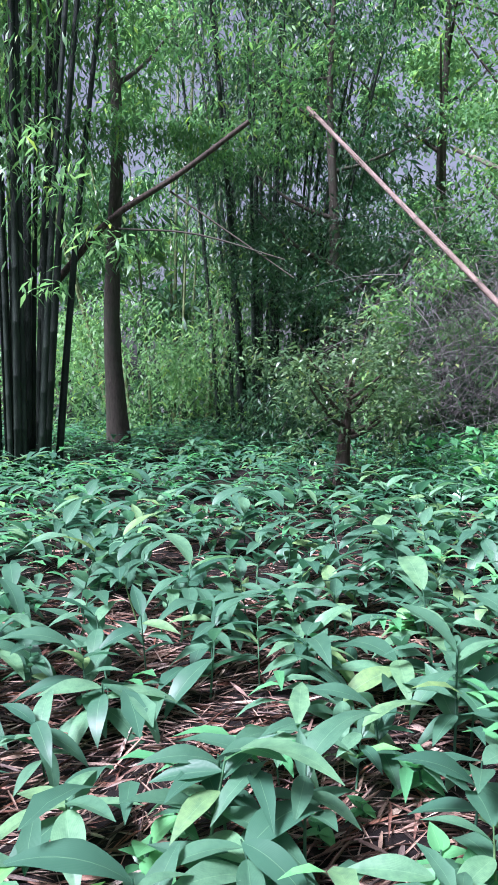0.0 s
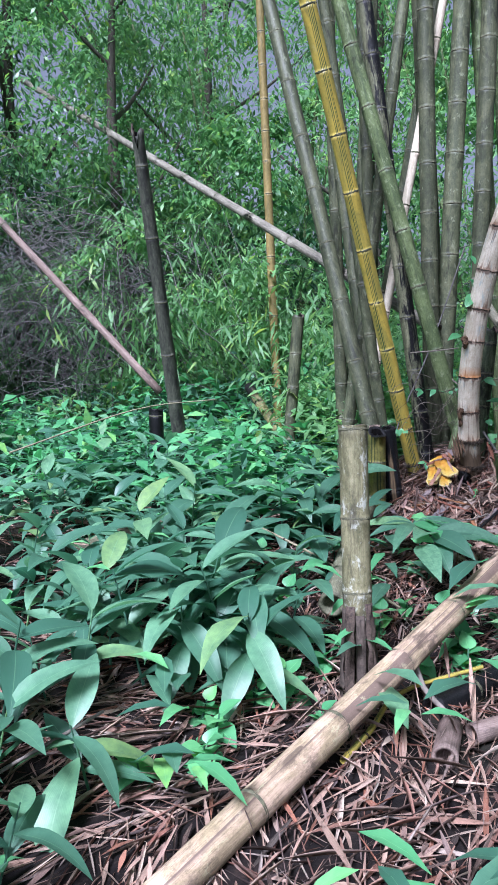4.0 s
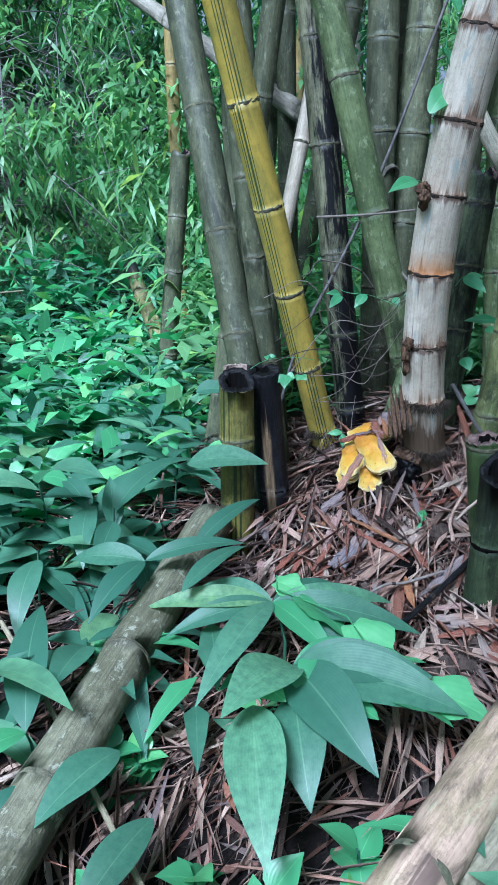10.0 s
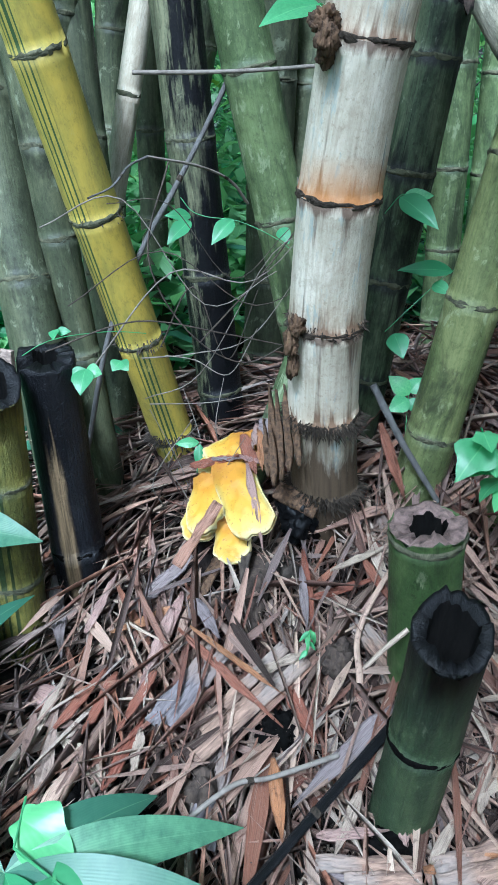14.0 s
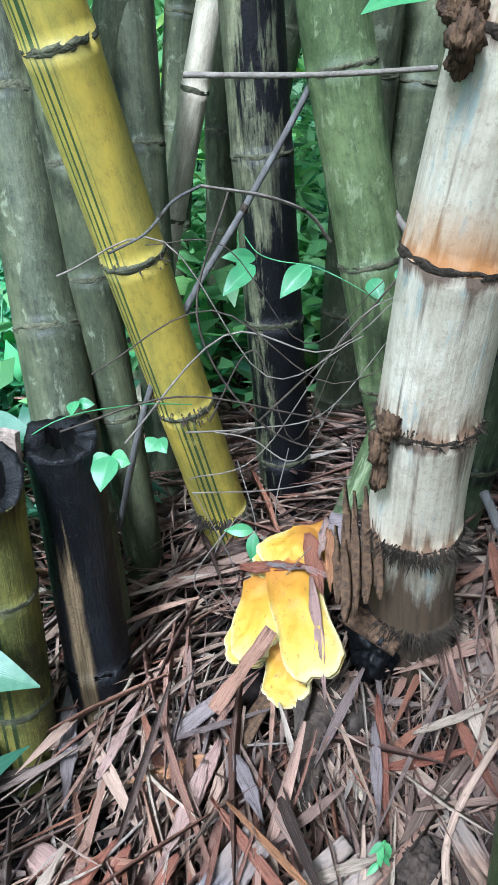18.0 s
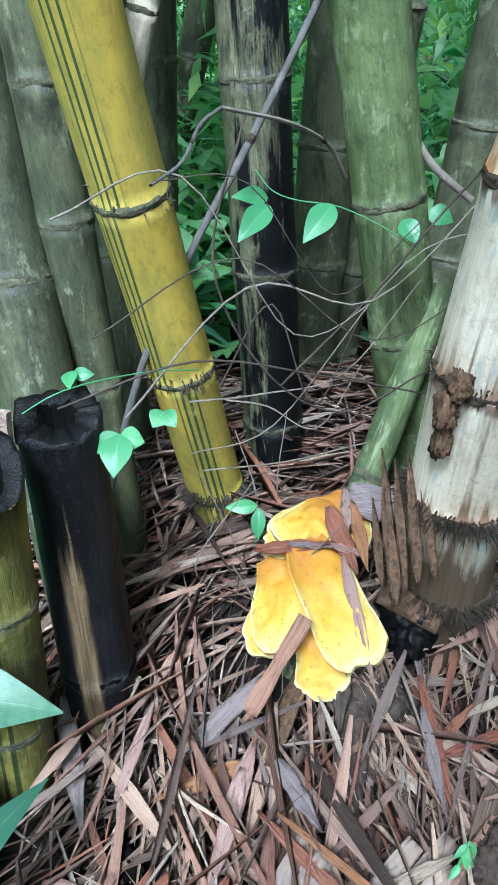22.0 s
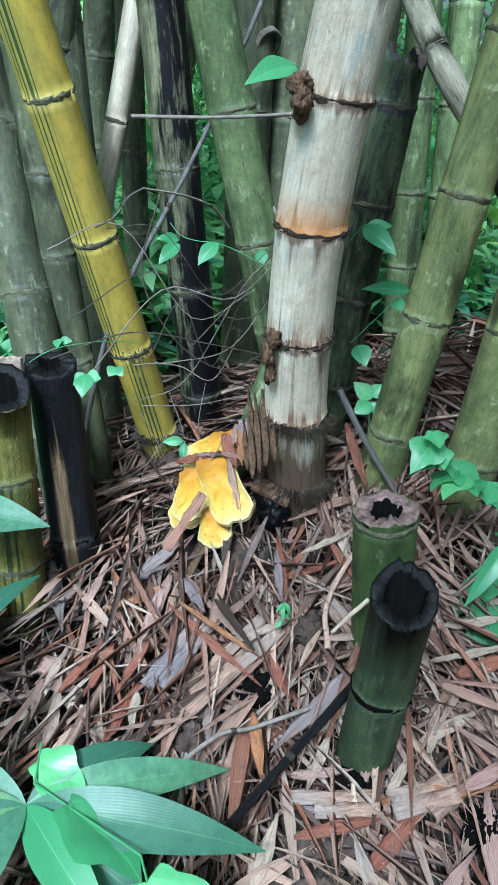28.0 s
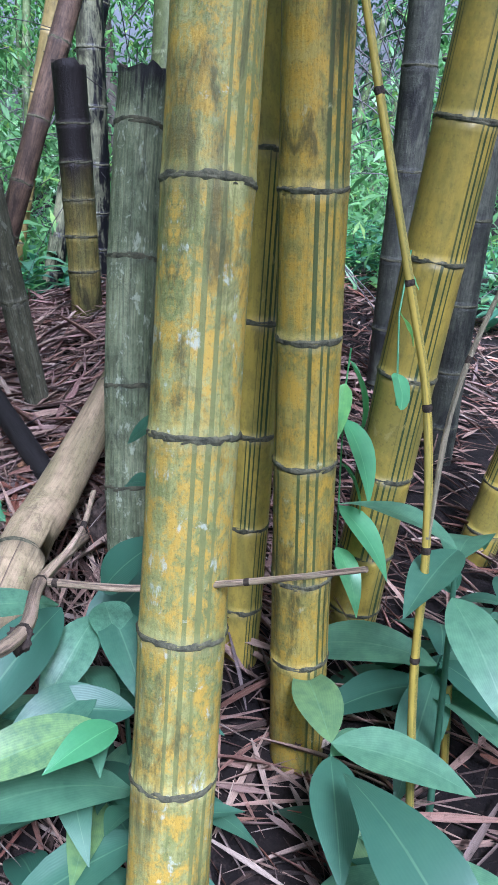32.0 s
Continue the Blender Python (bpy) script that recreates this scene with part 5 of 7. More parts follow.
dry_brush("tangle of dead grey twigs hanging in the thicket", 3.6, 9.0, 2.0, 0.55, 520, 1)
dry_brush("tangle of dead grey twigs low in the thicket", 2.2, 9.0, 1.7, 0.6, 420, 6)
dry_brush("tangle of dead grey twigs hanging in the thicket", 2.6, 9.4, 2.6, 0.5, 260, 2)
dry_brush("dead grey twigs among the far culms", 7.6, 6.6, 1.8, 0.8, 300, 3)
dry_brush("dead grey twigs among the far culms", 8.6, 3.6, 1.8, 0.8, 300, 4)
# added out of view: leaves set sunward to dim the mound, some over the culms
crnd = random.Random(5)
canopy = [(crnd.uniform(0.7, 2.9), crnd.uniform(-0.8, 2.0), crnd.uniform(5.5, 7.5)) for _ in range(35)] + [(crnd.uniform(3.5, 6.5), crnd.uniform(3.0, 6.0), crnd.uniform(6.5, 8.0)) for _ in range(16)]
thicket("unseen leaf canopy added to shade the mound and culms", canopy, [(0.8, 0.8, 0.5)] * 51, [190] * 35 + [85] * 16, M_BAMBOOLEAF, 0.22, 0.16, 0.8, "bamboo_canopy")

# ---------------------------------------------------------------- forest floor plants
PLANTS = [leafy_plant(40 + i, 0.28 + 0.06 * (i % 4), 7 + i % 3, BROAD, whorl=0.45) for i in range(6)]


def on_mound(x, y):
    return ((x - 4.9) / 1.05) ** 2 + ((y - 4.15) / 0.95) ** 2 < 1.0 or (x > 4.3 and 2.2 < y < 5.2 and x < 8)


spots = []
prnd = random.Random(77)
while len(spots) < 250:
    x, y = prnd.uniform(-1.5, 4.6), 1.45 + 5.0 * prnd.random() ** 1.25
    if on_mound(x, y) or (1.5 < x < 4.2 and -0.75 < y - 2.42 - 0.43 * (x - 1.85) < 0.30) or math.hypot(x - 3.75, y - 3.78) < 0.42 or (y < 3.0 and prnd.random() < 0.62) or (2.9 < x < 3.9 and abs(0.755 * (x - 3.05) - 0.656 * (y - 3.5)) < 0.2) or min((math.hypot(x - a, y - b) for a, b in spots), default=9) < 0.15:
        continue
    spots.append((x, y))
for i, p in enumerate(PLANTS):
    p.matrix_basis = foot(*spots[i], prnd.uniform(0, 360))
for x, y in spots[6:]:
    copy_thing(prnd.choice(PLANTS), foot(x, y, prnd.uniform(0, 360), prnd.uniform(0.75, 1.2)))

for k in range(20):
    x, y = prnd.uniform(1.7, 2.75), prnd.uniform(3.05, 4.3)
    copy_thing(prnd.choice(PLANTS), foot(x, y, prnd.uniform(0, 360), prnd.uniform(1.0, 1.35)))

HEART = [leaf_mesh("leaf", M_LEAFBRIGHT, 0.062 + 0.012 * i, 0.05 + 0.009 * i, 0.4 + 0.3 * i, 0.22, start=0.62, tip=3.0) for i in range(3)]
LONG = [leaf_mesh("leaf", M_LEAFBRIGHT, 0.21 + 0.02 * i, 0.05, 0.6 + 0.3 * i, 0.2, rows=12, cols=7, start=0.85) for i in range(2)]
OVAL = [round_leaf("leaf", M_LEAFBRIGHT, 0.045 + 0.008 * i, 0, 0.4 + 0.3 * i, i) for i in range(3)]
LOBED = [round_leaf("leaf", M_LEAFBRIGHT, 0.05 + 0.008 * i, 5, 0.4 + 0.3 * i, i) for i in range(3)]
LARGE = [leaf_mesh("leaf", M_LEAF, 0.28 + 0.03 * i, 0.10 + 0.008 * i, 0.55 + 0.25 * i, 0.28 - 0.05 * i, rows=14, cols=9, wave=0.06, start=0.85) for i in range(4)]
big = [leafy_plant(60 + i, (0.28, 0.26, 0.3)[i], 9 + i, LARGE, "large glossy broad-leaved plant with ribbed leaves", spread=0.6, whorl=(0.75, 0.5, 0.45)[i]) for i in range(3)]
for p, (x, y, turn, sc) in zip(big, ((3.40, 4.02, 20, 0.9), (4.34, 2.58, 120, 0.85), (4.80, 2.62, 250, 0.95))):
    p.matrix_basis = foot(x, y, turn, sc)
for x, y, turn, k, sc in ((4.06, 3.07, 40, 1, 0.9), (4.25, 3.08, 300, 0, 0.85), (4.92, 2.56, 10, 0, 0.8), (4.22, 2.48, 160, 0, 0.8),
                          (5.15, 2.45, 60, 1, 0.9), (3.58, 2.72, 140, 2, 0.9), (3.56, 4.52, 60, 2, 0.9), (3.62, 4.75, 10, 1, 0.9), (3.75, 5.05, 200, 0, 0.9), (2.68, 3.55, 180, 1, 0.8), 
                          (0.05, 1.75, 200, 2, 1.0), (0.45, 1.7, 30, 1, 0.95), (-0.5, 2.0, 100, 0, 0.95), (0.62, 2.95, 280, 2, 1.05), (-0.55, 2.75, 60, 1, 1.05), (0.1, 2.4, 10, 0, 0.9), (1.2, 2.95, 130, 1, 0.9)):
    copy_thing(big[k], foot(x, y, turn, sc))
HUGE = [leaf_mesh("leaf", M_LEAF, 0.30 + 0.03 * i, 0.115 + 0.01 * i, 0.5 + 0.3 * i, 0.24 - 0.04 * i, rows=16, cols=9, wave=0.06, start=0.85) for i in range(3)]


def whorl_plant(x, y, z, size, leaves, mat_leaves=HUGE):
    """A single stem that carries a whorl of large leaves at height z: (turn, pitch, place on the stem)."""
    root = bpy.data.objects.new("understory_plant", None)
    scene.collection.objects.link(root)
    root.location = (x, y, ground_z(x, y))
    h = z - root.location.z
    v, f, u, _ = tube_data([(Vector((0.02 * math.sin(3 * k), 0.0, h * k - 0.03)), 0.008 * (1 - 0.4 * k), k, 0, 0.5) for k in (0, 0.3, 0.6, 1.0)], 8)
    mesh_object("stem", v, f, M_LEAF, root, u)
    for k, (turn, lift, q) in enumerate(leaves):
        leaf = new("leaf", mat_leaves[k % len(mat_leaves)])
        leaf.parent = root
        e = size * (0.85 + 0.02 * (k % 5))
        leaf.matrix_basis = Matrix.Translation((0, 0, h * q)) @ pose(0, 0, 0, 0, 0, turn) @ pose(0, 0, 0, lift, 12 * math.sin(k * 2.1), 0) @ Matrix.Diagonal((e, e, e, 1))
    return tagged(root, "large glossy broad-leaved plant with ribbed leaves", "plant", "understory plants")


def between(a, b, up, at=0.5):
    """A frame whose y axis runs from a to b, with z towards up."""
    a, b = Vector(a), Vector(b)
    y = (b - a).normalized()
    x = y.cross(Vector(up)).normalized()
    z = x.cross(y)
    c = a.lerp(b, at)
    return Matrix(((x.x, y.x, z.x, c.x), (x.y, y.y, z.y, c.y), (x.z, y.z, z.z, c.z), (0, 0, 0, 1)))


UNIT = {}


def unit_leaf(mat, ratio, bend_by):
    key = (mat.name, ratio, bend_by)
    if key not in UNIT:
        UNIT[key] = leaf_mesh("leaf", mat, 1.0, ratio, bend_by, 0.22, rows=16, cols=9, wave=0.05, start=0.85)
    return UNIT[key]


def posed_plant(x, y, top, leaves, label="large glossy broad-leaved plant with ribbed leaves"):
    """A stem at x, y up to the point top, with leaves given by foot, tip, width and material."""
    root = bpy.data.objects.new("understory_plant", None)
    scene.collection.objects.link(root)
    root.location = (x, y, ground_z(x, y))
    o, t = root.location.copy(), Vector(top)
    mids = [Vector((0, 0, -0.03)), (t - o) * 0.5 + Vector((0.015, -0.01, 0.02)), t - o]
    v, f, u, _ = tube_data([(p, 0.006 - 0.001 * k, k, 0, 0.5) for k, p in enumerate(curve_points(mids, 4)[::2])], 8)
    mesh_object("stem", v, f, M_LEAF, root, u)
    for a, b, w, mat in leaves:
        a, b = Vector(a), Vector(b)
        L = (b - a).length
        bend_by = 0.8
        leaf = new("leaf", unit_leaf(mat, round(w / L, 1), bend_by))
        leaf.parent = root
        m = between(a - o, b - o, (-0.35, -0.35, 1.0), 0.0) @ pose(0, 0, 0, 28 * bend_by, 0, 0)
        leaf.matrix_basis = m @ Matrix.Diagonal((L * w / L / max(round(w / L, 1), 0.1), L * 1.03, L * 1.03, 1))
    return tagged(root, label, "plant", "understory plants")


C = (3.802, 3.917, 0.455)
posed_plant(3.81, 3.87, C, (
    (C, (3.520, 4.046, 0.435), 0.070, M_LEAF), (C, (3.540, 3.950, 0.405), 0.070, M_LEAF), (C, (3.524, 3.711, 0.385), 0.085, M_LEAF), (C, (4.019, 3.947, 0.435), 0.070, M_LEAF), (C, (4.087, 3.712, 0.415), 0.085, M_LEAF), (C, (3.849, 3.682, 0.415), 0.070, M_LEAFBRIGHT), (C, (3.920, 3.724, 0.385), 0.080, M_LEAF), (C, (4.111, 3.860, 0.415), 0.070, M_LEAF), (C, (3.683, 4.108, 0.425), 0.070, M_LEAF)))
C = (3.72, 3.66, 0.46)
posed_plant(3.68, 3.66, C, (
    (C, (3.735, 3.37, 0.41), 0.135, M_LEAF), (C, (3.955, 3.40, 0.45), 0.13, M_LEAF), ((3.60, 3.60, 0.44), (3.49, 3.31, 0.36), 0.12, M_LEAF), (C, (3.94, 3.489, 0.48), 0.11, M_LEAF), ((3.69, 3.60, 0.44), (3.62, 3.40, 0.35), 0.11, M_LEAF), (C, (3.50, 3.52, 0.50), 0.12, M_LEAF), (C, (3.93, 3.64, 0.45), 0.08, M_LEAFBRIGHT)))
C = (3.56, 4.16, 0.50)
posed_plant(3.56, 4.18, C, (
    (C, (3.819, 4.120, 0.52), 0.06, M_LEAF), ((3.59, 3.97, 0.50), (3.815, 4.103, 0.52), 0.055, M_LEAF), ((3.70, 4.18, 0.50), (3.95, 4.298, 0.56), 0.06, M_LEAF), ((3.783, 4.448, 0.639), (3.969, 4.292, 0.665), 0.105, M_LEAF), ((3.940, 4.786, 0.768), (4.050, 4.720, 0.774), 0.085, M_LEAF), ((3.850, 4.463, 0.642), (3.928, 4.424, 0.696), 0.07, M_LEAFBRIGHT), (C, (3.40, 4.30, 0.47), 0.08, M_LEAF), (C, (3.38, 4.02, 0.44), 0.08, M_LEAF)))
C = (3.610, 2.814, 0.308)
posed_plant(3.42, 2.62, C, (
    ((3.600, 2.826, 0.354), (3.222, 2.808, 0.449), 0.098, M_LEAF), ((3.571, 2.776, 0.270), (3.274, 2.777, 0.403), 0.098, M_LEAF), ((3.652, 2.885, 0.372), (3.471, 2.854, 0.448), 0.070, M_LEAF), ((3.490, 2.689, 0.203), (3.224, 2.716, 0.297), 0.098, M_LEAF), ((3.614, 2.807, 0.283), (3.397, 2.703, 0.304), 0.084, M_LEAF)), "broad-leaved plant beside the lying culm")
C = (3.20, 3.80, 0.36)
posed_plant(3.20, 3.86, C, (
    (C, (3.30, 4.15, 0.44), 0.10, M_LEAF), ((3.36, 3.70, 0.34), (3.171, 3.58, 0.33), 0.09, M_LEAF), ((3.20, 3.66, 0.34), (3.07, 3.60, 0.32), 0.07, M_LEAF), ((3.38, 3.55, 0.30), (3.19, 3.42, 0.25), 0.08, M_LEAF), (C, (3.02, 3.72, 0.36), 0.07, M_LEAFBRIGHT)))
C = (4.252, 3.058, 0.702)
posed_plant(4.36, 3.10, C, (
    ((4.249, 3.129, 0.714), (4.057, 3.269, 0.766), 0.055, M_LEAF), ((4.209, 3.093, 0.743), (3.982, 3.129, 0.641), 0.095, M_LEAF), ((4.252, 3.063, 0.709), (4.108, 3.079, 0.621), 0.075, M_LEAF), ((4.291, 3.075, 0.727), (4.331, 2.970, 0.826), 0.080, M_LEAF), ((4.266, 3.047, 0.717), (4.156, 2.927, 0.645), 0.075, M_LEAF), ((4.168, 2.953, 0.625), (4.085, 3.121, 0.630), 0.070, M_LEAF), ((4.112, 2.973, 0.642), (3.918, 3.112, 0.647), 0.075, M_LEAF), ((4.109, 2.946, 0.653), (3.990, 2.980, 0.666), 0.050, M_LEAFBRIGHT), ((4.167, 3.012, 0.650), (4.027, 3.095, 0.608), 0.080, M_LEAF), ((4.272, 3.060, 0.721), (4.199, 2.990, 0.685), 0.070, M_LEAF)))
C = (4.524, 3.076, 0.891)
posed_plant(4.62, 3.06, C, (
    ((4.490, 3.130, 0.897), (4.509, 3.000, 0.971), 0.050, M_LEAF), ((4.494, 2.997, 0.936), (4.337, 2.999, 0.881), 0.050, M_LEAFBRIGHT), ((4.464, 3.122, 0.831), (4.450, 3.056, 0.845), 0.045, M_LEAF)), "young broad-leaved plant behind the yellow culm")
whorl_plant(4.40, 2.72, 0.44, 0.9, ((110, 4, 0.9), (185, 8, 1.0), (240, -4, 0.9), (300, 8, 1.0), (150, -24, 0.6)))
whorl_plant(4.56, 2.56, 0.76, 0.8, ((75, 8, 1.0), (350, 30, 1.0), (265, 10, 0.96), (295, -2, 0.86), (120, -6, 0.85), (230, -10, 0.8)))
whorl_plant(4.70, 2.32, 0.46, 0.8, ((75, 10, 1.0), (150, 0, 0.9), (230, 8, 1.0), (310, 0, 0.9)))
for x, y, turn, k in ((3.2, 4.9, 10, 0), (3.0, 5.35, 80, 1), (3.45, 5.5, 150, 2), (3.75, 5.65, 220, 0), (3.9, 6.2, 300, 1), (3.3, 6.3, 40, 2), (4.2, 6.7, 120, 0), (2.7, 5.8, 200, 1), (3.6, 6.9, 280, 2), (2.4, 5.2, 330, 0), (4.0, 7.2, 60, 1), (3.1, 7.1, 140, 2), (3.35, 4.55, 230, 1), (2.85, 4.5, 320, 2)):
    copy_thing(big[k], foot(x, y, turn, 1.1))
herb = leafy_plant(70, 0.14, 9, HEART, "small heart-leaved creeper on the forest floor", "heart_leaved_herb")
herb.matrix_basis = foot(2.45, 3.05)
hr = random.Random(9)
for i in range(46):
    x, y = hr.choice(((2.3, 3.1), (2.0, 2.95), (0.4, 2.1), (3.5, 3.1), (3.5, 3.5), (2.9, 4.2), (1.2, 3.2)))
    x, y = min(x + hr.gauss(0, 0.3), 3.72), y + hr.gauss(0, 0.3)
    copy_thing(herb, foot(x, y, hr.uniform(0, 360), hr.uniform(0.8, 1.5)))


def creeper(label, pts, leaves, mesh, size, r=0.002, flat=False, head=135, swing=70):
    """A thin green stem with a few leaves on it."""
    rnd = random.Random(len(pts) + leaves)
    root = bpy.data.objects.new("creeper", None)
    scene.collection.objects.link(root)
    root.location = pts[0]
    ps = [Vector(p) - Vector(pts[0]) for p in pts]
    rings = [(p, r, i * 0.1, 0, 0.5) for i, p in enumerate(ps)]
    v, f, u, u2 = tube_data(rings, 6)
    mesh_object("stem", v, f, M_LEAFBRIGHT, root, u)
    for i in range(leaves):
        q = (i + 0.5) / leaves * (len(ps) - 1)
        a = ps[int(q)].lerp(ps[min(int(q) + 1, len(ps) - 1)], q - int(q))
        leaf = new("leaf", rnd.choice(mesh))
        leaf.parent = root
        k = size * rnd.uniform(0.8, 1.25)
        leaf.matrix_basis = Matrix.Translation(a) @ pose(0, 0, 0, 0, 0, head + rnd.uniform(-swing, swing)) @ pose(0, 0, 0, -rnd.uniform(-10, 25) if flat else -rnd.uniform(15, 60), rnd.uniform(-25, 25), 0) @ Matrix.Diagonal((k, k, k, 1))
    return tagged(root, label, "vine")

def sprig(label, stem, leaves):
    """A thin creeper with single leaves: (foot, tip, width)."""
    root = bpy.data.objects.new("creeper", None)
    scene.collection.objects.link(root)
    root.location = stem[0]
    o = root.location.copy()
    v, f, u, _ = tube_data([(p - o, 0.0009, k, 0, 0.5) for k, p in enumerate(curve_points(stem, 4))], 6)
    mesh_object("stem", v, f, M_LEAFBRIGHT, root, u)
    for a, b, w in leaves:
        a, b = Vector(a), Vector(b)
        L = (b - a).length
        leaf = new("leaf", unit_leaf(M_LEAFBRIGHT, 0.6, 0.6))
        leaf.parent = root
        leaf.matrix_basis = between(a - o, b - o, (-0.5, -0.6, 0.55), 0.0) @ pose(0, 0, 0, 17, 0, 0) @ Matrix.Diagonal((w / 0.6, L, L, 1))
    return tagged(root, label, "vine")


sprig("green creeper with oval leaves before the scorched culm", [(4.333, 4.570, 1.134), (4.345, 4.548, 1.114), (4.369, 4.527, 1.106), (4.413, 4.496, 1.103), (4.459, 4.452, 1.083), (4.481, 4.426, 1.066)], (((4.406, 4.502, 1.105), (4.357, 4.490, 1.064), 0.036), ((4.351, 4.563, 1.101), (4.300, 4.569, 1.103), 0.026), ((4.339, 4.540, 1.098), (4.285, 4.522, 1.062), 0.034), ((4.475, 4.451, 1.096), (4.477, 4.420, 1.074), 0.028), ((4.505, 4.440, 1.107), (4.528, 4.418, 1.098), 0.030)))
sprig("bright leaves of a creeper behind the bleached culm", [(4.599, 4.316, 1.142), (4.627, 4.316, 1.170), (4.639, 4.309, 1.172)], (((4.627, 4.315, 1.168), (4.646, 4.229, 1.129), 0.045), ((4.629, 4.311, 1.165), (4.675, 4.283, 1.174), 0.030)))
sprig("pale leaves of a creeper beside the bleached culm", [(4.782, 4.305, 1.043), (4.771, 4.305, 1.032), (4.739, 4.311, 1.008), (4.642, 4.322, 0.923)], (((4.770, 4.304, 1.031), (4.671, 4.349, 1.030), 0.034), ((4.735, 4.314, 1.008), (4.744, 4.271, 0.998), 0.030), ((4.655, 4.311, 0.921), (4.646, 4.265, 0.888), 0.045)))
sprig("lobed leaves at the foot of the bleached culm", [(4.656, 4.237, 0.723), (4.674, 4.262, 0.775), (4.689, 4.283, 0.821)], (((4.685, 4.275, 0.806), (4.660, 4.315, 0.834), 0.040), ((4.686, 4.277, 0.809), (4.715, 4.276, 0.837), 0.035), ((4.682, 4.272, 0.798), (4.638, 4.276, 0.778), 0.040), ((4.682, 4.272, 0.798), (4.695, 4.248, 0.777), 0.030)))
sprig("two small leaves beside the fungus", [(4.345, 4.499, 0.595), (4.357, 4.517, 0.631), (4.359, 4.528, 0.649)], (((4.362, 4.527, 0.649), (4.317, 4.551, 0.643), 0.024), ((4.363, 4.524, 0.646), (4.350, 4.501, 0.603), 0.024)))
sprig("green creeper with lobed leaves beside the charred stump", [(3.994, 4.527, 0.875), (4.062, 4.512, 0.915), (4.166, 4.516, 0.917), (4.245, 4.524, 0.902)], (((4.106, 4.457, 0.877), (4.083, 4.421, 0.845), 0.040), ((4.106, 4.457, 0.877), (4.079, 4.459, 0.856), 0.030), ((4.106, 4.456, 0.875), (4.129, 4.438, 0.871), 0.030), ((4.191, 4.514, 0.859), (4.170, 4.504, 0.845), 0.030), ((4.191, 4.514, 0.859), (4.196, 4.489, 0.847), 0.025), ((4.080, 4.536, 0.925), (4.068, 4.509, 0.916), 0.020), ((4.081, 4.533, 0.922), (4.103, 4.520, 0.924), 0.018)))
sprig("single broad pale leaf beside the bleached culm", [(4.471, 4.325, 1.434), (4.444, 4.313, 1.436), (4.412, 4.291, 1.438)], (((4.426, 4.309, 1.437), (4.314, 4.289, 1.403), 0.050),))
creeper("bright leaves high on the bleached culm", [(4.42, 4.18, 1.62), (4.40, 4.2, 1.75), (4.42, 4.22, 1.95)], 3, OVAL, 1.2)
creeper("spreading creeper with lobed leaves before the green culms", [(4.58, 4.0, 0.88), (4.605, 3.99, 0.83), (4.64, 3.98, 0.79), (4.66, 3.92, 0.78), (4.70, 3.86, 0.80), (4.74, 3.82, 0.78)], 16, LOBED, 0.85, 0.0015, True)
creeper("long green leaves of a young shoot on the litter", [(4.645, 3.70, 0.50), (4.655, 3.74, 0.60), (4.66, 3.80, 0.70), (4.665, 3.82, 0.74)], 3, LONG, 0.9, 0.005, True, 225, 12)
creeper("green leaf pointing down from the young shoot", [(4.66, 3.80, 0.72), (4.63, 3.82, 0.74), (4.60, 3.83, 0.75)], 1, LONG, 0.75, 0.003, False, 120, 5)
creeper("low lobed leaves at the foot of the young shoot", [(4.645, 3.70, 0.60), (4.66, 3.68, 0.60), (4.70, 3.64, 0.58), (4.58, 3.70, 0.56)], 5, LOBED, 0.8, 0.0015, True)
creeper("long leaves of a young shoot before the green culms", [(4.68, 3.86, 0.56), (4.70, 3.86, 0.62), (4.72, 3.84, 0.70)], 4, FRESH, 0.8)
creeper("thin vine with small leaves in the yellow culms", [(4.7, 2.7, 0.95), (4.78, 2.72, 1.1), (4.86, 2.72, 1.2)], 3, OVAL, 0.8)
creeper("leafy shoot behind the yellow culms", [(4.86, 2.84, 0.5), (4.87, 2.84, 0.7), (4.88, 2.84, 0.9), (4.88, 2.83, 1.0)], 6, FRESH, 0.8)
creeper("small green seedling in the litter", [(4.30, 4.007, 0.53), (4.30, 4.007, 0.575), (4.302, 4.006, 0.58)], 5, FRESH, 0.13)
creeper("light green creeper with lobed leaves over the large plant", [(3.850, 3.992, 0.480), (3.818, 3.927, 0.480), (3.907, 3.752, 0.480), (3.873, 3.585, 0.480), (3.703, 3.613, 0.480), (3.605, 3.671, 0.460), (3.782, 3.533, 0.460), (3.868, 3.497, 0.460), (3.987, 3.476, 0.460)], 9, LOBED, 1.6, flat=True, head=215, swing=40)
creeper("tall grass blade before the mound", [(4.03, 3.82, 0.30), (4.03, 3.82, 0.34)], 1, FRESH, 0.9)

far_n = 2500
fx, fy = rng.uniform(-9, 12, far_n * 3), rng.uniform(1.5, 13, far_n * 3)
keep = [i for i in range(far_n * 3) if not on_mound(fx[i], fy[i]) and not (-1.4 < fx[i] < 4.6 and fy[i] < 6.5 and rng.random() < 0.78)][:far_n * 2]
org, dr, sz = [], [], []
for i in keep:
    z = ground_z(fx[i], fy[i])
    hgt = rng.uniform(0.14, 0.42)
    for k in range(6):
        a = rng.uniform(0, 6.28)
        org.append((fx[i] + rng.normal() * 0.03, fy[i] + rng.normal() * 0.03, z + hgt * rng.uniform(0.4, 1.0)))
        dr.append((math.cos(a), math.sin(a), rng.uniform(0.05, 0.8)))
        sz.append(rng.uniform(0.16, 0.3))
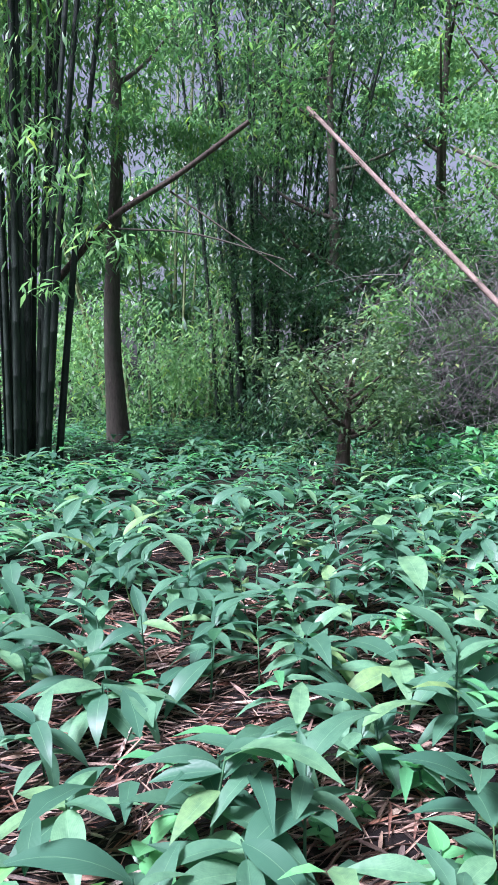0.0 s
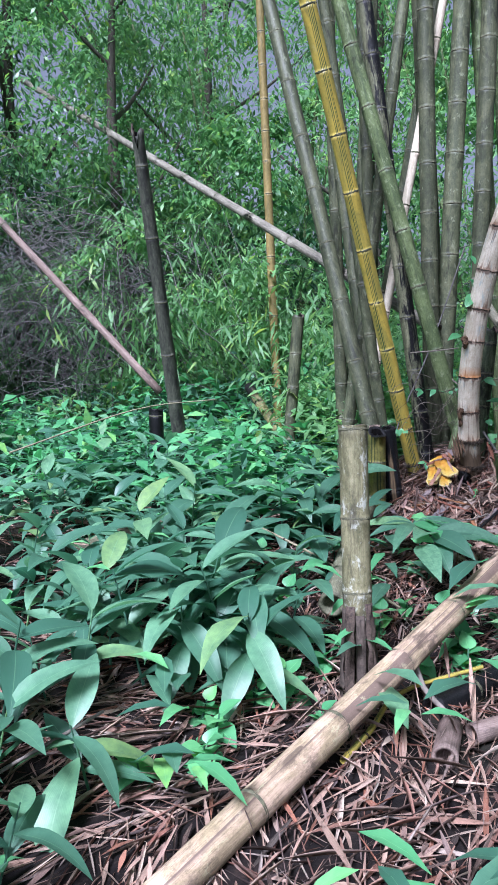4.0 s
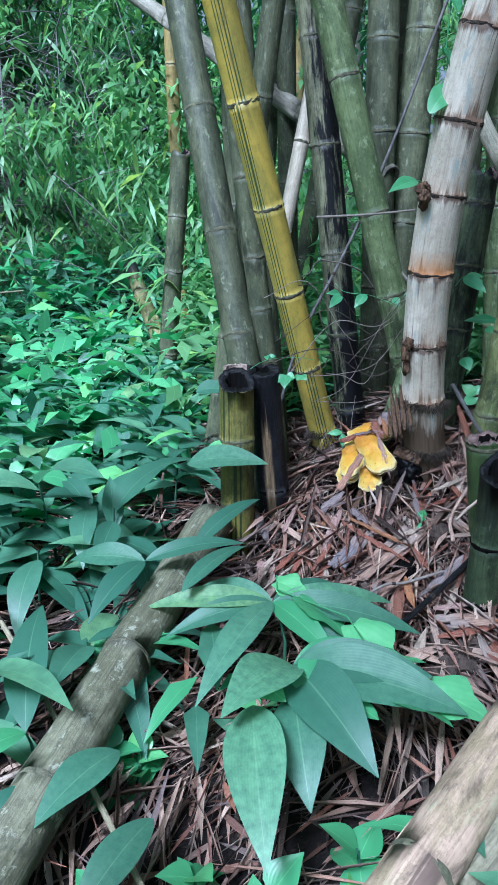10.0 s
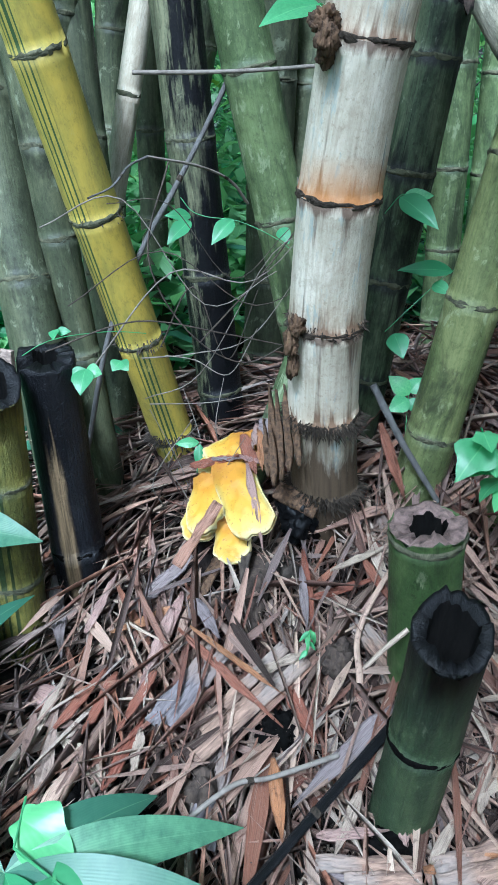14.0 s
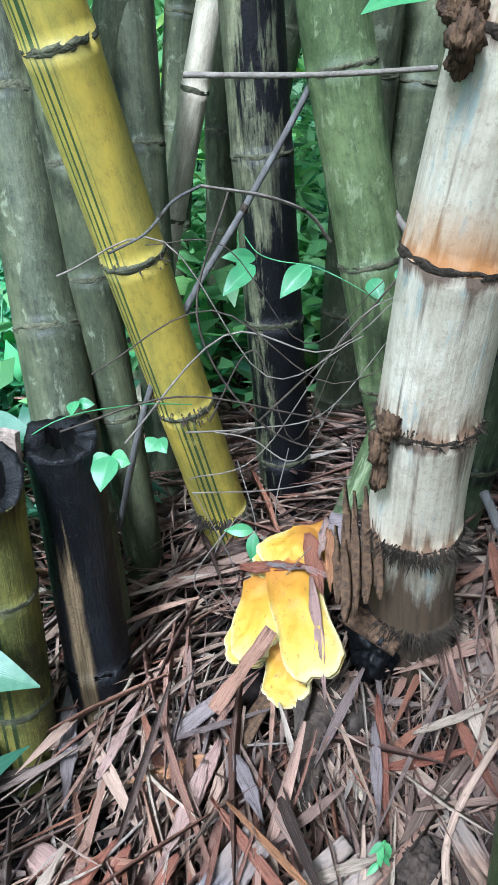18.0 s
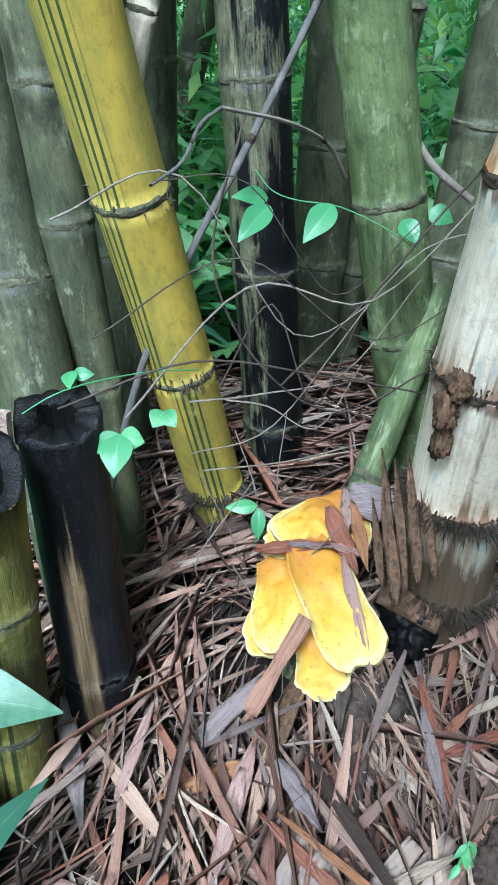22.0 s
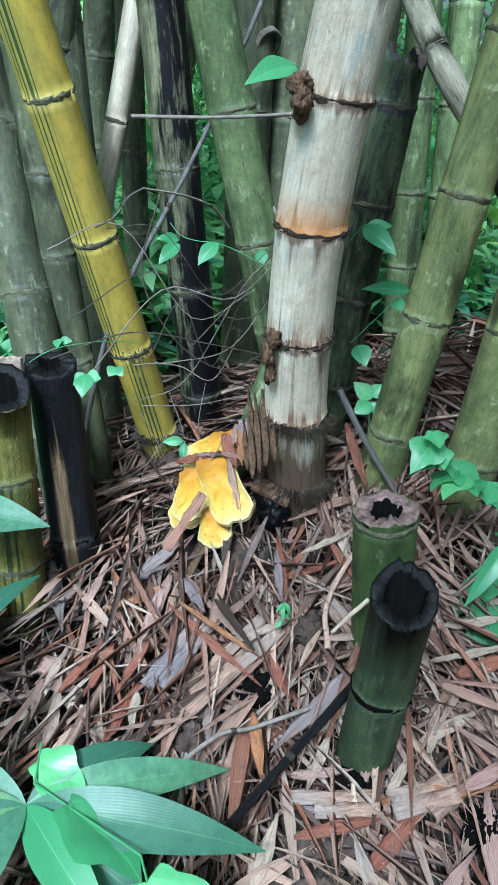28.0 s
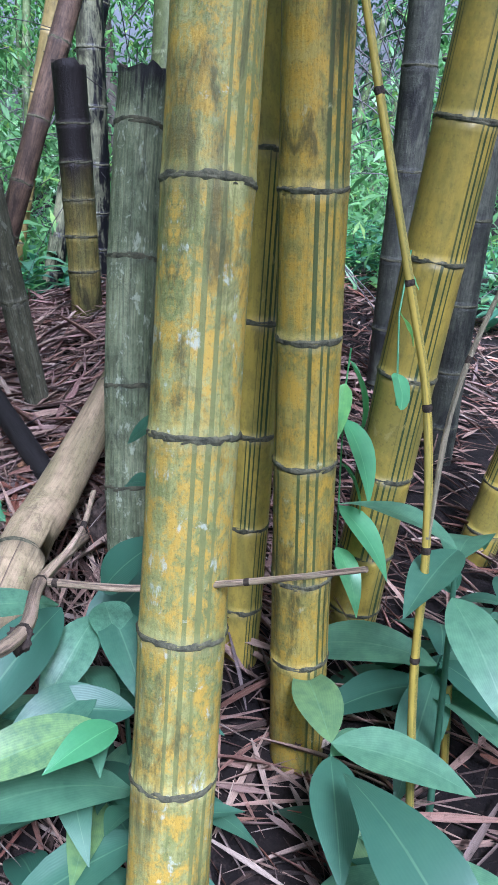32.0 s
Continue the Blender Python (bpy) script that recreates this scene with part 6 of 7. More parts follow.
org, dr, sz = np.array(org), np.array(dr), np.array(sz)
pick, clear = rng.random(len(org)) < 0.6, np.hypot(org[:, 0] - 3.85, org[:, 1] - 4.32) > 0.36
for sel, mt, text in ((pick & clear, M_LEAF, "carpet of broad-leaved green plants"), (~pick & clear, M_LEAFBRIGHT, "scattered fresh green low plants")):
    scatter_leaves("ground_cover", org[sel], dr[sel], np.tile((0, 0, 1.0), (int(sel.sum()), 1)), sz[sel] * (1.0 if mt == M_LEAF else 0.75), mt, (1.0, 0.29, 0.9, 0.3, 3, 3), text, "plants")

# ---------------------------------------------------------------- fungus


def bracket(name, w, length, th, parent, m, seed, dome=0.13):
    """One rounded lobe like a shingle: wavy rim, domed face, real thickness."""
    R, A = 12, 40
    vs, uv, fs = [], [], []
    for side in (1, -1):
        for j in range(R + 1):
            q = j / R
            for i in range(A):
                a = 2 * math.pi * i / A
                rim = 1 + 0.16 * noise.noise((math.cos(a) * 1.4 + seed, math.sin(a) * 1.4, 0.5)) + 0.09 * noise.noise((math.cos(a) * 4, math.sin(a) * 4 + seed, 1.5)) + 0.05 * noise.noise((math.cos(a) * 10, math.sin(a) * 10 + seed, 2.5))
                sa, ca = (math.copysign(abs(k) ** 0.72, k) for k in (math.sin(a), math.cos(a)))
                x, y = 0.5 * w * q * rim * sa * (0.9 + 0.12 * ca), -0.5 * length * (1 + q * rim * ca)
                z = -dome * w * q ** 2.4 + 0.012 * noise.noise((x * 20, y * 20, seed)) + 0.005 * noise.noise((x * 60, y * 60, seed))
                t = th * (1 - 0.45 * q ** 3)
                vs.append((x, y, z + (t if side > 0 else 0.0)))
                uv.append((min(max(-y / length, 0.0), 1.0), q if math.cos(a) > -0.2 else 0.5 * q))
    n = (R + 1) * A
    for s in (0, 1):
        for j in range(R):
            for i in range(A):
                a, b = s * n + j * A + i, s * n + j * A + (i + 1) % A
                q = (a, b, b + A, a + A)
                fs.append(q if s else q[::-1])
    for i in range(A):
        a, b = R * A + i, R * A + (i + 1) % A
        fs.append((a, b, n + b, n + a))
    ob = mesh_object(name, vs, fs, M_FUNGUS, parent, uv)
    ob.matrix_basis = m
    return ob


# ---------------------------------------------------------------- twigs, vines, slabs


def twig(pts, r0, r1, mat, label, name="twig", category="twig", knots=(), seg=8, parent=None):
    """A thin curved stem with swollen knots."""
    ps = curve_points(pts)
    base = ps[0].copy()
    rings = []
    for k, p in enumerate(ps):
        f = k / (len(ps) - 1)
        rings.append((p - (base if parent is None else Vector()), (r0 + (r1 - r0) * f) * (1 + 0.1 * noise.noise((f * 20, r0 * 999, 1))), f, 0, 0.5))
    v, fc, u, u2 = tube_data(rings, seg, wobble=0.12)
    ob = mesh_object(name, v, fc, mat, parent, u, u2)
    if parent is None:
        ob.location = base
        tagged(ob, label, category)
    for f in knots:
        k = min(len(ps) - 2, int(f * (len(ps) - 1)))
        d = (ps[k + 1] - ps[k]).normalized()
        rr = r0 + (r1 - r0) * f
        c = ps[k] - base
        rv, rf, ru, _ = tube_data([(c + d * e, rr * q, e, 0, 0.5) for e, q in ((-0.006, 0.97), (-0.003, 1.14), (0.0, 1.18), (0.003, 1.14), (0.006, 0.97))], seg)
        mesh_object("knot", rv, rf, M_RINGPALE, ob, ru)
    return ob


def slab(x, y, dz, L, w, curl, th, turn, tilt, roll, mat, label, name="bark_piece", seed=0, point=False, m=None):
    """A curved, ragged plate of sheath or rotten wood with thickness."""
    R, C = 12, 8
    vs, uv, fs = [], [], []
    for side in (0, 1):
        for j in range(R + 1):
            q = j / R
            for i in range(C + 1):
                f = 2 * i / C - 1
                ww = w * (0.85 + 0.25 * noise.noise((q * 3, seed, f))) * (min(1, 0.3 + 3.5 * q) * min(1, 0.08 + 2.2 * (1 - q)) if point else 1)
                a = curl * f
                rad = ww / max(curl, 0.05)
                end = 0.06 * L * noise.noise((f * 4, seed, 7 if j == R else 3)) if j in (0, R) else 0
                z = rad * (math.cos(a) - 1) + 0.012 * noise.noise((q * 6, f * 3, seed)) - side * th
                vs.append((rad * math.sin(a), (q - 0.5) * L + end, z))
                uv.append((i / C, q))
    n = (R + 1) * (C + 1)
    for s in (0, 1):
        for j in range(R):
            for i in range(C):
                k = s * n + j * (C + 1) + i
                q = (k, k + 1, k + C + 2, k + C + 1)
                fs.append(q[::-1] if s else q)
    edge = [i for i in range(C + 1)] + [(j + 1) * (C + 1) + C for j in range(R)] + [R * (C + 1) + i for i in range(C - 1, -1, -1)] + [j * (C + 1) for j in range(R - 1, -1, -1)]
    for a, b in zip(edge, edge[1:]):
        fs.append((a, n + a, n + b, b))
    ob = mesh_object(name, vs, fs, mat, None, uv)
    ob.matrix_basis = m or pose(x, y, ground_z(x, y) + dz, tilt, roll, turn)
    return tagged(ob, label, "bark")


def sheath(a, b, w, mat, label, up=(-0.35, -0.3, 1.0), curl=0.5, th=0.002, lift=0.07, point=True, name="fallen_sheath"):
    """A dry strip lying from a to b; two-number ends rest on the litter."""
    a, b = (p if len(p) == 3 else (p[0], p[1], ground_z(p[0], p[1]) + lift) for p in (a, b))
    L = (Vector(b) - Vector(a)).length
    return slab(0, 0, 0, L, 0.5 * w, curl, th, 0, 0, 0, mat, label, name, int(a[0] * 700 + b[1] * 300) % 97, point, between(a, b, up))


def lump(x, y, dz, size, mat, label, name, category, seed):
    """A rotten, knobbly lump of wood."""
    bm = bmesh.new()
    bmesh.ops.create_icosphere(bm, subdivisions=4, radius=1.0)
    for v in bm.verts:
        d = v.co.normalized()
        k = 1 + 0.4 * noise.noise(d * 1.4 + Vector((seed, 0, 0))) + 0.3 * noise.noise(Vector((d.x * 7, d.y * 7, d.z * 2)) + Vector((0, seed, 0))) + 0.2 * noise.noise(Vector((d.x * 18, d.y * 18, d.z * 4)))
        k -= 0.32 * max(0.0, 0.16 - abs(noise.noise(Vector((d.x * 5 + seed, d.y * 5, d.z * 1.6))))) / 0.16
        v.co = Vector((d.x * size[0], d.y * size[1], d.z * size[2])) * k
    me = bpy.data.meshes.new(name)
    bm.to_mesh(me)
    bm.free()
    me.polygons.foreach_set("use_smooth", np.ones(len(me.polygons), dtype=bool))
    me.materials.append(mat)
    ob = new(name, me)
    ob.location = (x, y, ground_z(x, y) + dz)
    return tagged(ob, label, category)


def fringe(parent, centre, r, count, length, mat, seed):
    """A ring of short dry rootlets round a node, joined as one part."""
    rnd = random.Random(seed)
    vs, fs = [], []
    for i in range(count):
        a = rnd.uniform(0, 6.283)
        o = Vector((math.cos(a), math.sin(a), 0))
        p = Vector(centre) + o * r * 0.98 + Vector((0, 0, rnd.uniform(-0.012, 0.012)))
        d = (o * rnd.uniform(0.5, 1.1) + Vector((rnd.gauss(0, 0.25), rnd.gauss(0, 0.25), rnd.uniform(-1.1, 0.1)))).normalized() * length * rnd.uniform(0.4, 1.2)
        s = o.cross(Vector((0, 0, 1))) * 0.0016
        k = len(vs)
        vs += [p + s, p - s, p + Vector((0, 0, 0.003)), p + d]
        fs += [(k, k + 1, k + 3), (k + 1, k + 2, k + 3), (k + 2, k, k + 3)]
    return tagged(mesh_object("root_fringe", vs, fs, mat, parent, None, None, False), kind="stuff")


def ring_at(ob, h):
    """The node ring of a culm that lies nearest to height h."""
    return min((c for c in ob.children if c.name.startswith("node_ring")), key=lambda c: abs(c.data.vertices[0].co.z - h))


def rim_piece(parent, z0, z1, r0, r1, a0, a1, mat, label):
    """A standing arc of the sawn wall."""
    vs, fs, n = [], [], 14
    for k in range(n + 1):
        a = radians(a0 + (a1 - a0) * k / n)
        top = z1 + 0.004 * noise.noise((k * 0.9, 3.0, 1.0))
        for r, z in ((r0, z0), (r1, z0), (r1, top), (r0, top)):
            vs.append((r * math.cos(a), r * math.sin(a), z))
    for k in range(n):
        for e in range(4):
            fs.append((k * 4 + e, k * 4 + (e + 1) % 4, k * 4 + 4 + (e + 1) % 4, k * 4 + 4 + e))
    fs += [(0, 1, 2, 3), (n * 4 + 3, n * 4 + 2, n * 4 + 1, n * 4)]
    return mesh_object("sawn_rim", vs, fs, mat, parent, None, None, False, label)


rim_piece(st_brown, 0.525, 0.592, 0.043, 0.0525, 40, 140, M_ROTWOOD, "pale sawn rim")
fungus = bpy.data.objects.new("bracket_fungus", None)
scene.collection.objects.link(fungus)
FUNGUS_AT = Vector((4.31, 4.32, ground_z(4.31, 4.32)))
fungus.location = FUNGUS_AT
tagged(fungus, "bright yellow bracket fungus with overlapping lobes in bamboo litter", "fungus")
FACE = (-0.55, -0.22, 0.8)


def lobe(a, b, w, th, seed):
    """One lobe hanging from a down to b, its face turned up and outwards."""
    m = Matrix.Translation(-FUNGUS_AT) @ between(b, a, FACE, 1.0)
    bracket("lobe", w, (Vector(a) - Vector(b)).length, th, fungus, m, seed)


lobe((4.455, 4.425, 0.698), (4.322, 4.440, 0.634), 0.10, 0.013, 0.4)
lobe((4.452, 4.418, 0.700), (4.405, 4.352, 0.672), 0.055, 0.012, 10.6)
lobe((4.315, 4.400, 0.602), (4.266, 4.336, 0.560), 0.085, 0.010, 3.8)
lobe((4.345, 4.440, 0.640), (4.270, 4.318, 0.582), 0.094, 0.013, 2.1)
lobe((4.322, 4.312, 0.612), (4.291, 4.243, 0.562), 0.082, 0.011, 7.2)
lobe((4.308, 4.270, 0.575), (4.292, 4.240, 0.553), 0.048, 0.008, 8.9)
lobe((4.352, 4.408, 0.688), (4.324, 4.213, 0.622), 0.093, 0.014, 5.5)
lobe((4.425, 4.428, 0.700), (4.335, 4.418, 0.664), 0.095, 0.013, 14.0)

# roots and rot at the foot of the bleached culm
PZ = pale_culm.location.z
for zz, cnt, ln in ((0.806, 760, 0.024), (0.65, 800, 0.027), (0.988, 160, 0.012)):
    hh = zz - PZ
    fringe(ring_at(pale_culm, hh), culm_path(None, *PATHS[pale_culm.name], hh), 0.064, cnt, ln, M_RINGPALE, int(zz * 100))
YZ = yellow_culm.location.z
for zz, cnt, ln in ((0.627, 300, 0.024), (0.86, 90, 0.012), (1.107, 30, 0.008)):
    hh = zz - YZ
    fringe(ring_at(yellow_culm, hh), culm_path(None, *PATHS[yellow_culm.name], hh), 0.047, cnt, ln, M_ROOT, int(zz * 100))
for x, y, z, size, sd in ((4.352, 4.185, 1.412, (0.02, 0.018, 0.017), 7.0), (4.345, 4.170, 1.392, (0.014, 0.013, 0.018), 7.6), (4.362, 4.19, 1.375, (0.012, 0.012, 0.016), 8.3), (4.378, 4.228, 0.995, (0.013, 0.014, 0.018), 9.0), (4.374, 4.234, 0.965, (0.012, 0.014, 0.026), 9.7), (4.381, 4.236, 0.925, (0.009, 0.012, 0.026), 10.4)):
    lump(x, y, z - ground_z(x, y), size, M_SPLITWOOD, "brown scaly bud on the bleached culm", "bud", "bud", sd)

lump(4.447, 4.262, 0.10, (0.042, 0.04, 0.05), M_CHAR, "black rotten root stock at the culm's foot", "root_stock", "root", 3.0)
lump(4.395, 4.225, 0.03, (0.05, 0.045, 0.045), M_ROOT, "dark rotten root lump under the bleached culm", "root_stock", "root", 5.0)
ON_FUNGUS = "dry reddish sheath fallen across the fungus"
sheath((4.300, 4.440, 0.652), (4.365, 4.350, 0.706), 0.022, M_RED, ON_FUNGUS, FACE, 0.3)
sheath((4.358, 4.352, 0.704), (4.395, 4.312, 0.700), 0.011, M_PINK, ON_FUNGUS, FACE, 0.3)
sheath((4.395, 4.410, 0.716), (4.365, 4.300, 0.692), 0.034, M_RED, ON_FUNGUS, FACE, 0.6)
sheath((4.362, 4.330, 0.700), (4.322, 4.190, 0.606), 0.020, M_PINK, ON_FUNGUS, FACE, 0.6)
sheath((4.325, 4.400, 0.682), (4.365, 4.345, 0.702), 0.009, M_LILAC, ON_FUNGUS, FACE, 0.3)
sheath((4.425, 4.395, 0.726), (4.372, 4.29, 0.702), 0.022, M_ORANGE, ON_FUNGUS, FACE, 0.5)
sheath((4.44, 4.43, 0.722), (4.385, 4.35, 0.716), 0.018, M_PINK, ON_FUNGUS, FACE, 0.5)
sheath((4.19, 4.262, 0.566), (4.288, 4.298, 0.652), 0.024, M_LITTER, "brown sheath leaning on the fungus", (-0.5, -0.5, 0.6), 0.4, point=False)
sheath((4.335, 4.275, 0.620), (4.292, 4.205, 0.527), 0.034, M_ROOT, "dark hanging sheath under the fungus", (-0.5, -0.5, 0.6), 0.9)
sheath((4.428, 4.405, 0.722), (4.482, 4.345, 0.735), 0.060, M_LILAC, "grey mouldy sheath beside the fungus", (-0.5, -0.5, 0.7), 0.3, 0.004, point=False)
for a, b, wide, tone in (((4.363, 4.232, 0.703), (4.403, 4.339, 0.850), 0.022, M_SPLITWOOD), ((4.368, 4.220, 0.720), (4.404, 4.316, 0.848), 0.018, M_SPLITWOOD), ((4.361, 4.253, 0.712), (4.386, 4.322, 0.791), 0.016, M_SPLITWOOD), ((4.378, 4.214, 0.740), (4.413, 4.305, 0.860), 0.022, M_SPLITWOOD), ((4.389, 4.203, 0.753), (4.417, 4.286, 0.855), 0.020, M_SPLITWOOD), ((4.347, 4.212, 0.719), (4.375, 4.280, 0.799), 0.022, M_SPLITWOOD)):
    sheath(a, b, wide, tone, "split brown rotten wood standing at the culm's foot", (-0.7, -0.5, 0.4), 1.3, 0.006)
sheath((4.404, 4.287, 0.660), (4.451, 4.218, 0.640), 0.045, M_SPLITWOOD, "split brown wood lying at the culm's foot", FACE, 0.8, 0.008, point=False)

DRY_STICK = "grey dry stick lying on the litter"
sheath((4.56, 4.205, 0.80), (4.60, 4.15, 0.655), 0.024, M_RED, "reddish sheath leaning against the bleached culm", (-0.5, -0.8, 0.3), 0.6)
twig([(4.56, 4.24, 0.86), (4.60, 4.18, 0.76), (4.65, 4.12, 0.66)], 0.007, 0.005, M_GREYTWIG, "dark stalk leaning against the bleached culm")
# the black lumps also stand in for shaded voids between the sheaths
BLACK = "black lump for rot and dark gaps in the litter"
for x, y, a, b, h, tone, sd in ((4.15, 3.66, 0.05, 0.04, 0.04, M_PITH, 21), (4.10, 3.58, 0.05, 0.035, 0.045, M_ROOT, 22), (4.09, 3.97, 0.04, 0.03, 0.03, M_HOLE, 23), (4.425, 3.59, 0.035, 0.03, 0.05, M_CHAR, 24), (4.31, 3.59, 0.05, 0.03, 0.025, M_ROOT, 25),
                                (4.607, 3.675, 0.035, 0.04, 0.05, M_PITH, 26), (4.02, 3.93, 0.05, 0.04, 0.03, M_ROOT, 27), (3.95, 4.06, 0.04, 0.05, 0.03, M_HOLE, 28), (4.21, 3.56, 0.05, 0.03, 0.03, M_HOLE, 29), (4.72, 3.36, 0.05, 0.04, 0.05, M_PITH, 30), (5.06, 3.28, 0.05, 0.04, 0.04, M_ROOT, 31), (4.03, 4.27, 0.03, 0.04, 0.03, M_HOLE, 32)):
    lump(x, y, 0.03, (0.75 * a, 0.75 * b, 0.9 * h), tone, BLACK if tone in (M_HOLE, M_CHAR) else "dark brown rotten chunk half buried in the litter", "rotten_stub", "stump", sd * 1.37)
sheath((4.50, 3.60), (4.62, 3.47), 0.05, M_PINK, "short pinkish piece of dry bamboo in the litter", curl=1.4, th=0.006, point=False, name="rotten_bamboo")
sheath((4.47, 3.64), (4.60, 3.53), 0.018, M_LILAC, DRY_STICK, lift=0.09)
for x0, y0, x1, y1, wide, tone in ((4.30, 3.70, 4.47, 3.60, 0.03, M_ORANGE), (4.22, 3.63, 4.36, 3.66, 0.035, M_RED), (4.40, 3.73, 4.52, 3.71, 0.024, M_CREAM), (4.36, 3.50, 4.44, 3.62, 0.04, M_PINK), (4.18, 3.78, 4.28, 3.70, 0.03, M_LILAC), (4.06, 3.70, 4.16, 3.78, 0.028, M_CREAM),
                                   (4.52, 3.78, 4.62, 3.74, 0.034, M_RED), (4.70, 3.60, 4.82, 3.58, 0.036, M_RED), (4.66, 3.52, 4.76, 3.46, 0.03, M_PINK), (4.85, 3.68, 4.98, 3.62, 0.03, M_ORANGE), (4.56, 3.86, 4.66, 3.80, 0.024, M_CREAM)):
    sheath((x0, y0), (x1, y1), wide, tone, "broad dry sheath lying on the litter", lift=0.085)

# rotten pieces in the litter
DRY = "long dry bamboo sheath lying on the mound"
PLATE = "ragged plate of a rotten bamboo culm in the litter"
prn = random.Random(31)
for a, b, wide, tone, n in (((4.324, 4.041, 0.512), (4.106, 4.011, 0.427), 0.062, M_PEACH, 3),
                            ((4.198, 4.119, 0.490), (4.077, 4.072, 0.430), 0.050, M_SLATE, 2),
                            ((4.140, 4.011, 0.409), (4.040, 3.893, 0.365), 0.075, M_SLATE, 3),
                            ((4.417, 4.050, 0.534), (4.424, 3.916, 0.508), 0.030, M_PEACH, 2),
                            ((4.197, 3.754, 0.396), (4.302, 3.682, 0.416), 0.042, M_PEACH, 2),
                            ((4.322, 3.673, 0.422), (4.392, 3.647, 0.448), 0.050, M_PEACH, 2),
                            ((4.333, 4.321, 0.551), (4.198, 4.234, 0.487), 0.028, M_SPLITWOOD, 2)):
    ax, ay = b[0] - a[0], b[1] - a[1]
    L = math.hypot(ax, ay)
    for k in range(n):
        q = (k + 0.5) / n - 0.5
        dx, dy = -ay / L * wide * q, ax / L * wide * q
        e, g = prn.uniform(-0.03, 0.03), prn.uniform(-0.03, 0.03)
        lift = prn.uniform(-0.006, 0.006)
        sheath((a[0] + dx - ax / L * e, a[1] + dy - ay / L * e, a[2] + lift), (b[0] + dx + ax / L * g, b[1] + dy + ay / L * g, b[2] + lift), 1.3 * wide / n, tone, PLATE, curl=0.6, th=0.006, point=False, name="rotten_bamboo")
sheath((4.226, 4.041, 0.492), (4.328, 4.019, 0.524), 0.017, M_CREAM, DRY)
sheath((4.267, 4.003, 0.479), (4.265, 3.909, 0.450), 0.030, M_RED, DRY)
sheath((4.195, 3.924, 0.440), (4.150, 3.820, 0.408), 0.026, M_ORANGE, DRY)
sheath((4.381, 3.883, 0.498), (4.188, 3.855, 0.416), 0.034, M_LILAC, DRY)
sheath((4.204, 4.264, 0.501), (4.069, 4.146, 0.431), 0.028, M_PINK, DRY)
sheath((4.171, 4.162, 0.515), (4.244, 3.979, 0.495), 0.011, M_ORANGE, DRY)
sheath((4.307, 3.696, 0.419), (4.375, 3.719, 0.456), 0.020, M_CREAM, DRY)
sheath((4.292, 3.729, 0.422), (4.318, 3.791, 0.449), 0.020, M_PINK, DRY)
sheath((4.400, 3.707, 0.451), (4.464, 3.758, 0.487), 0.022, M_CREAM, DRY)
sheath((4.280, 3.819, 0.439), (4.204, 3.773, 0.400), 0.022, M_CREAM, DRY)
sheath((4.049, 4.082, 0.418), (4.004, 4.012, 0.404), 0.020, M_CREAM, DRY)
sheath((4.207, 4.220, 0.519), (4.206, 4.121, 0.509), 0.026, M_LILAC, DRY)
sheath((4.198, 3.807, 0.407), (4.284, 3.757, 0.427), 0.020, M_PINK, DRY)
sheath((4.036, 4.315, 0.433), (4.134, 4.403, 0.479), 0.020, M_PINK, DRY)
sheath((3.933, 4.167, 0.391), (4.044, 4.219, 0.431), 0.022, M_RED, DRY)
sheath((3.880, 4.159, 0.376), (3.985, 4.254, 0.413), 0.020, M_CREAM, DRY)
sheath((3.962, 4.021, 0.394), (4.068, 4.105, 0.423), 0.024, M_RED, DRY)
sheath((3.892, 3.992, 0.373), (3.989, 4.013, 0.400), 0.026, M_PEACH, DRY)
sheath((4.488, 4.123, 0.587), (4.477, 4.009, 0.561), 0.018, M_RED, DRY)
sheath((4.425, 4.127, 0.573), (4.543, 4.102, 0.615), 0.014, M_CREAM, DRY)
twig([(4.352, 3.855, 0.492), (4.207, 3.825, 0.428), (4.073, 3.791, 0.385)], 0.008, 0.007, M_CHAR, "black burnt stick lying on the litter", knots=(0.5,))
twig([(3.950, 3.891, 0.385), (4.108, 3.913, 0.432), (4.178, 3.896, 0.439), (4.271, 3.867, 0.466)], 0.004, 0.004, M_TWIG, "long grey-brown stem lying on the litter", knots=(0.5,))
# hollow-black lumps here are solid stand-ins for dark cavities
lump(4.235, 3.970, 0.075, (0.035, 0.03, 0.03), M_HOLE, "black lump in place of the dark hollow under the split culm", "rotten_stub", "stump", 11.0)
lump(4.364, 4.007, 0.075, (0.035, 0.035, 0.03), M_PITH, "dark brown rotten stub in the litter", "rotten_stub", "stump", 12.0)
lump(4.003, 3.960, 0.075, (0.03, 0.03, 0.02), M_HOLE, "black lump for rot and dark gaps in the litter", "rotten_stub", "stump", 13.0)
lump(4.292, 3.750, 0.075, (0.045, 0.03, 0.02), M_HOLE, "black lump for rot and dark gaps in the litter", "rotten_stub", "stump", 14.0)
lump(4.591, 3.663, 0.06, (0.04, 0.035, 0.05), M_PITH, "crumbling brown rotten stub in the litter", "rotten_stub", "stump", 15.0)
lump(4.411, 3.586, 0.06, (0.032, 0.03, 0.03), M_HOLE, "black lump for rot and dark gaps in the litter", "rotten_stub", "stump", 16.0)
lump(4.164, 3.661, 0.06, (0.05, 0.04, 0.035), M_PITH, "crumbling brown rotten stub in the litter", "rotten_stub", "stump", 17.0)
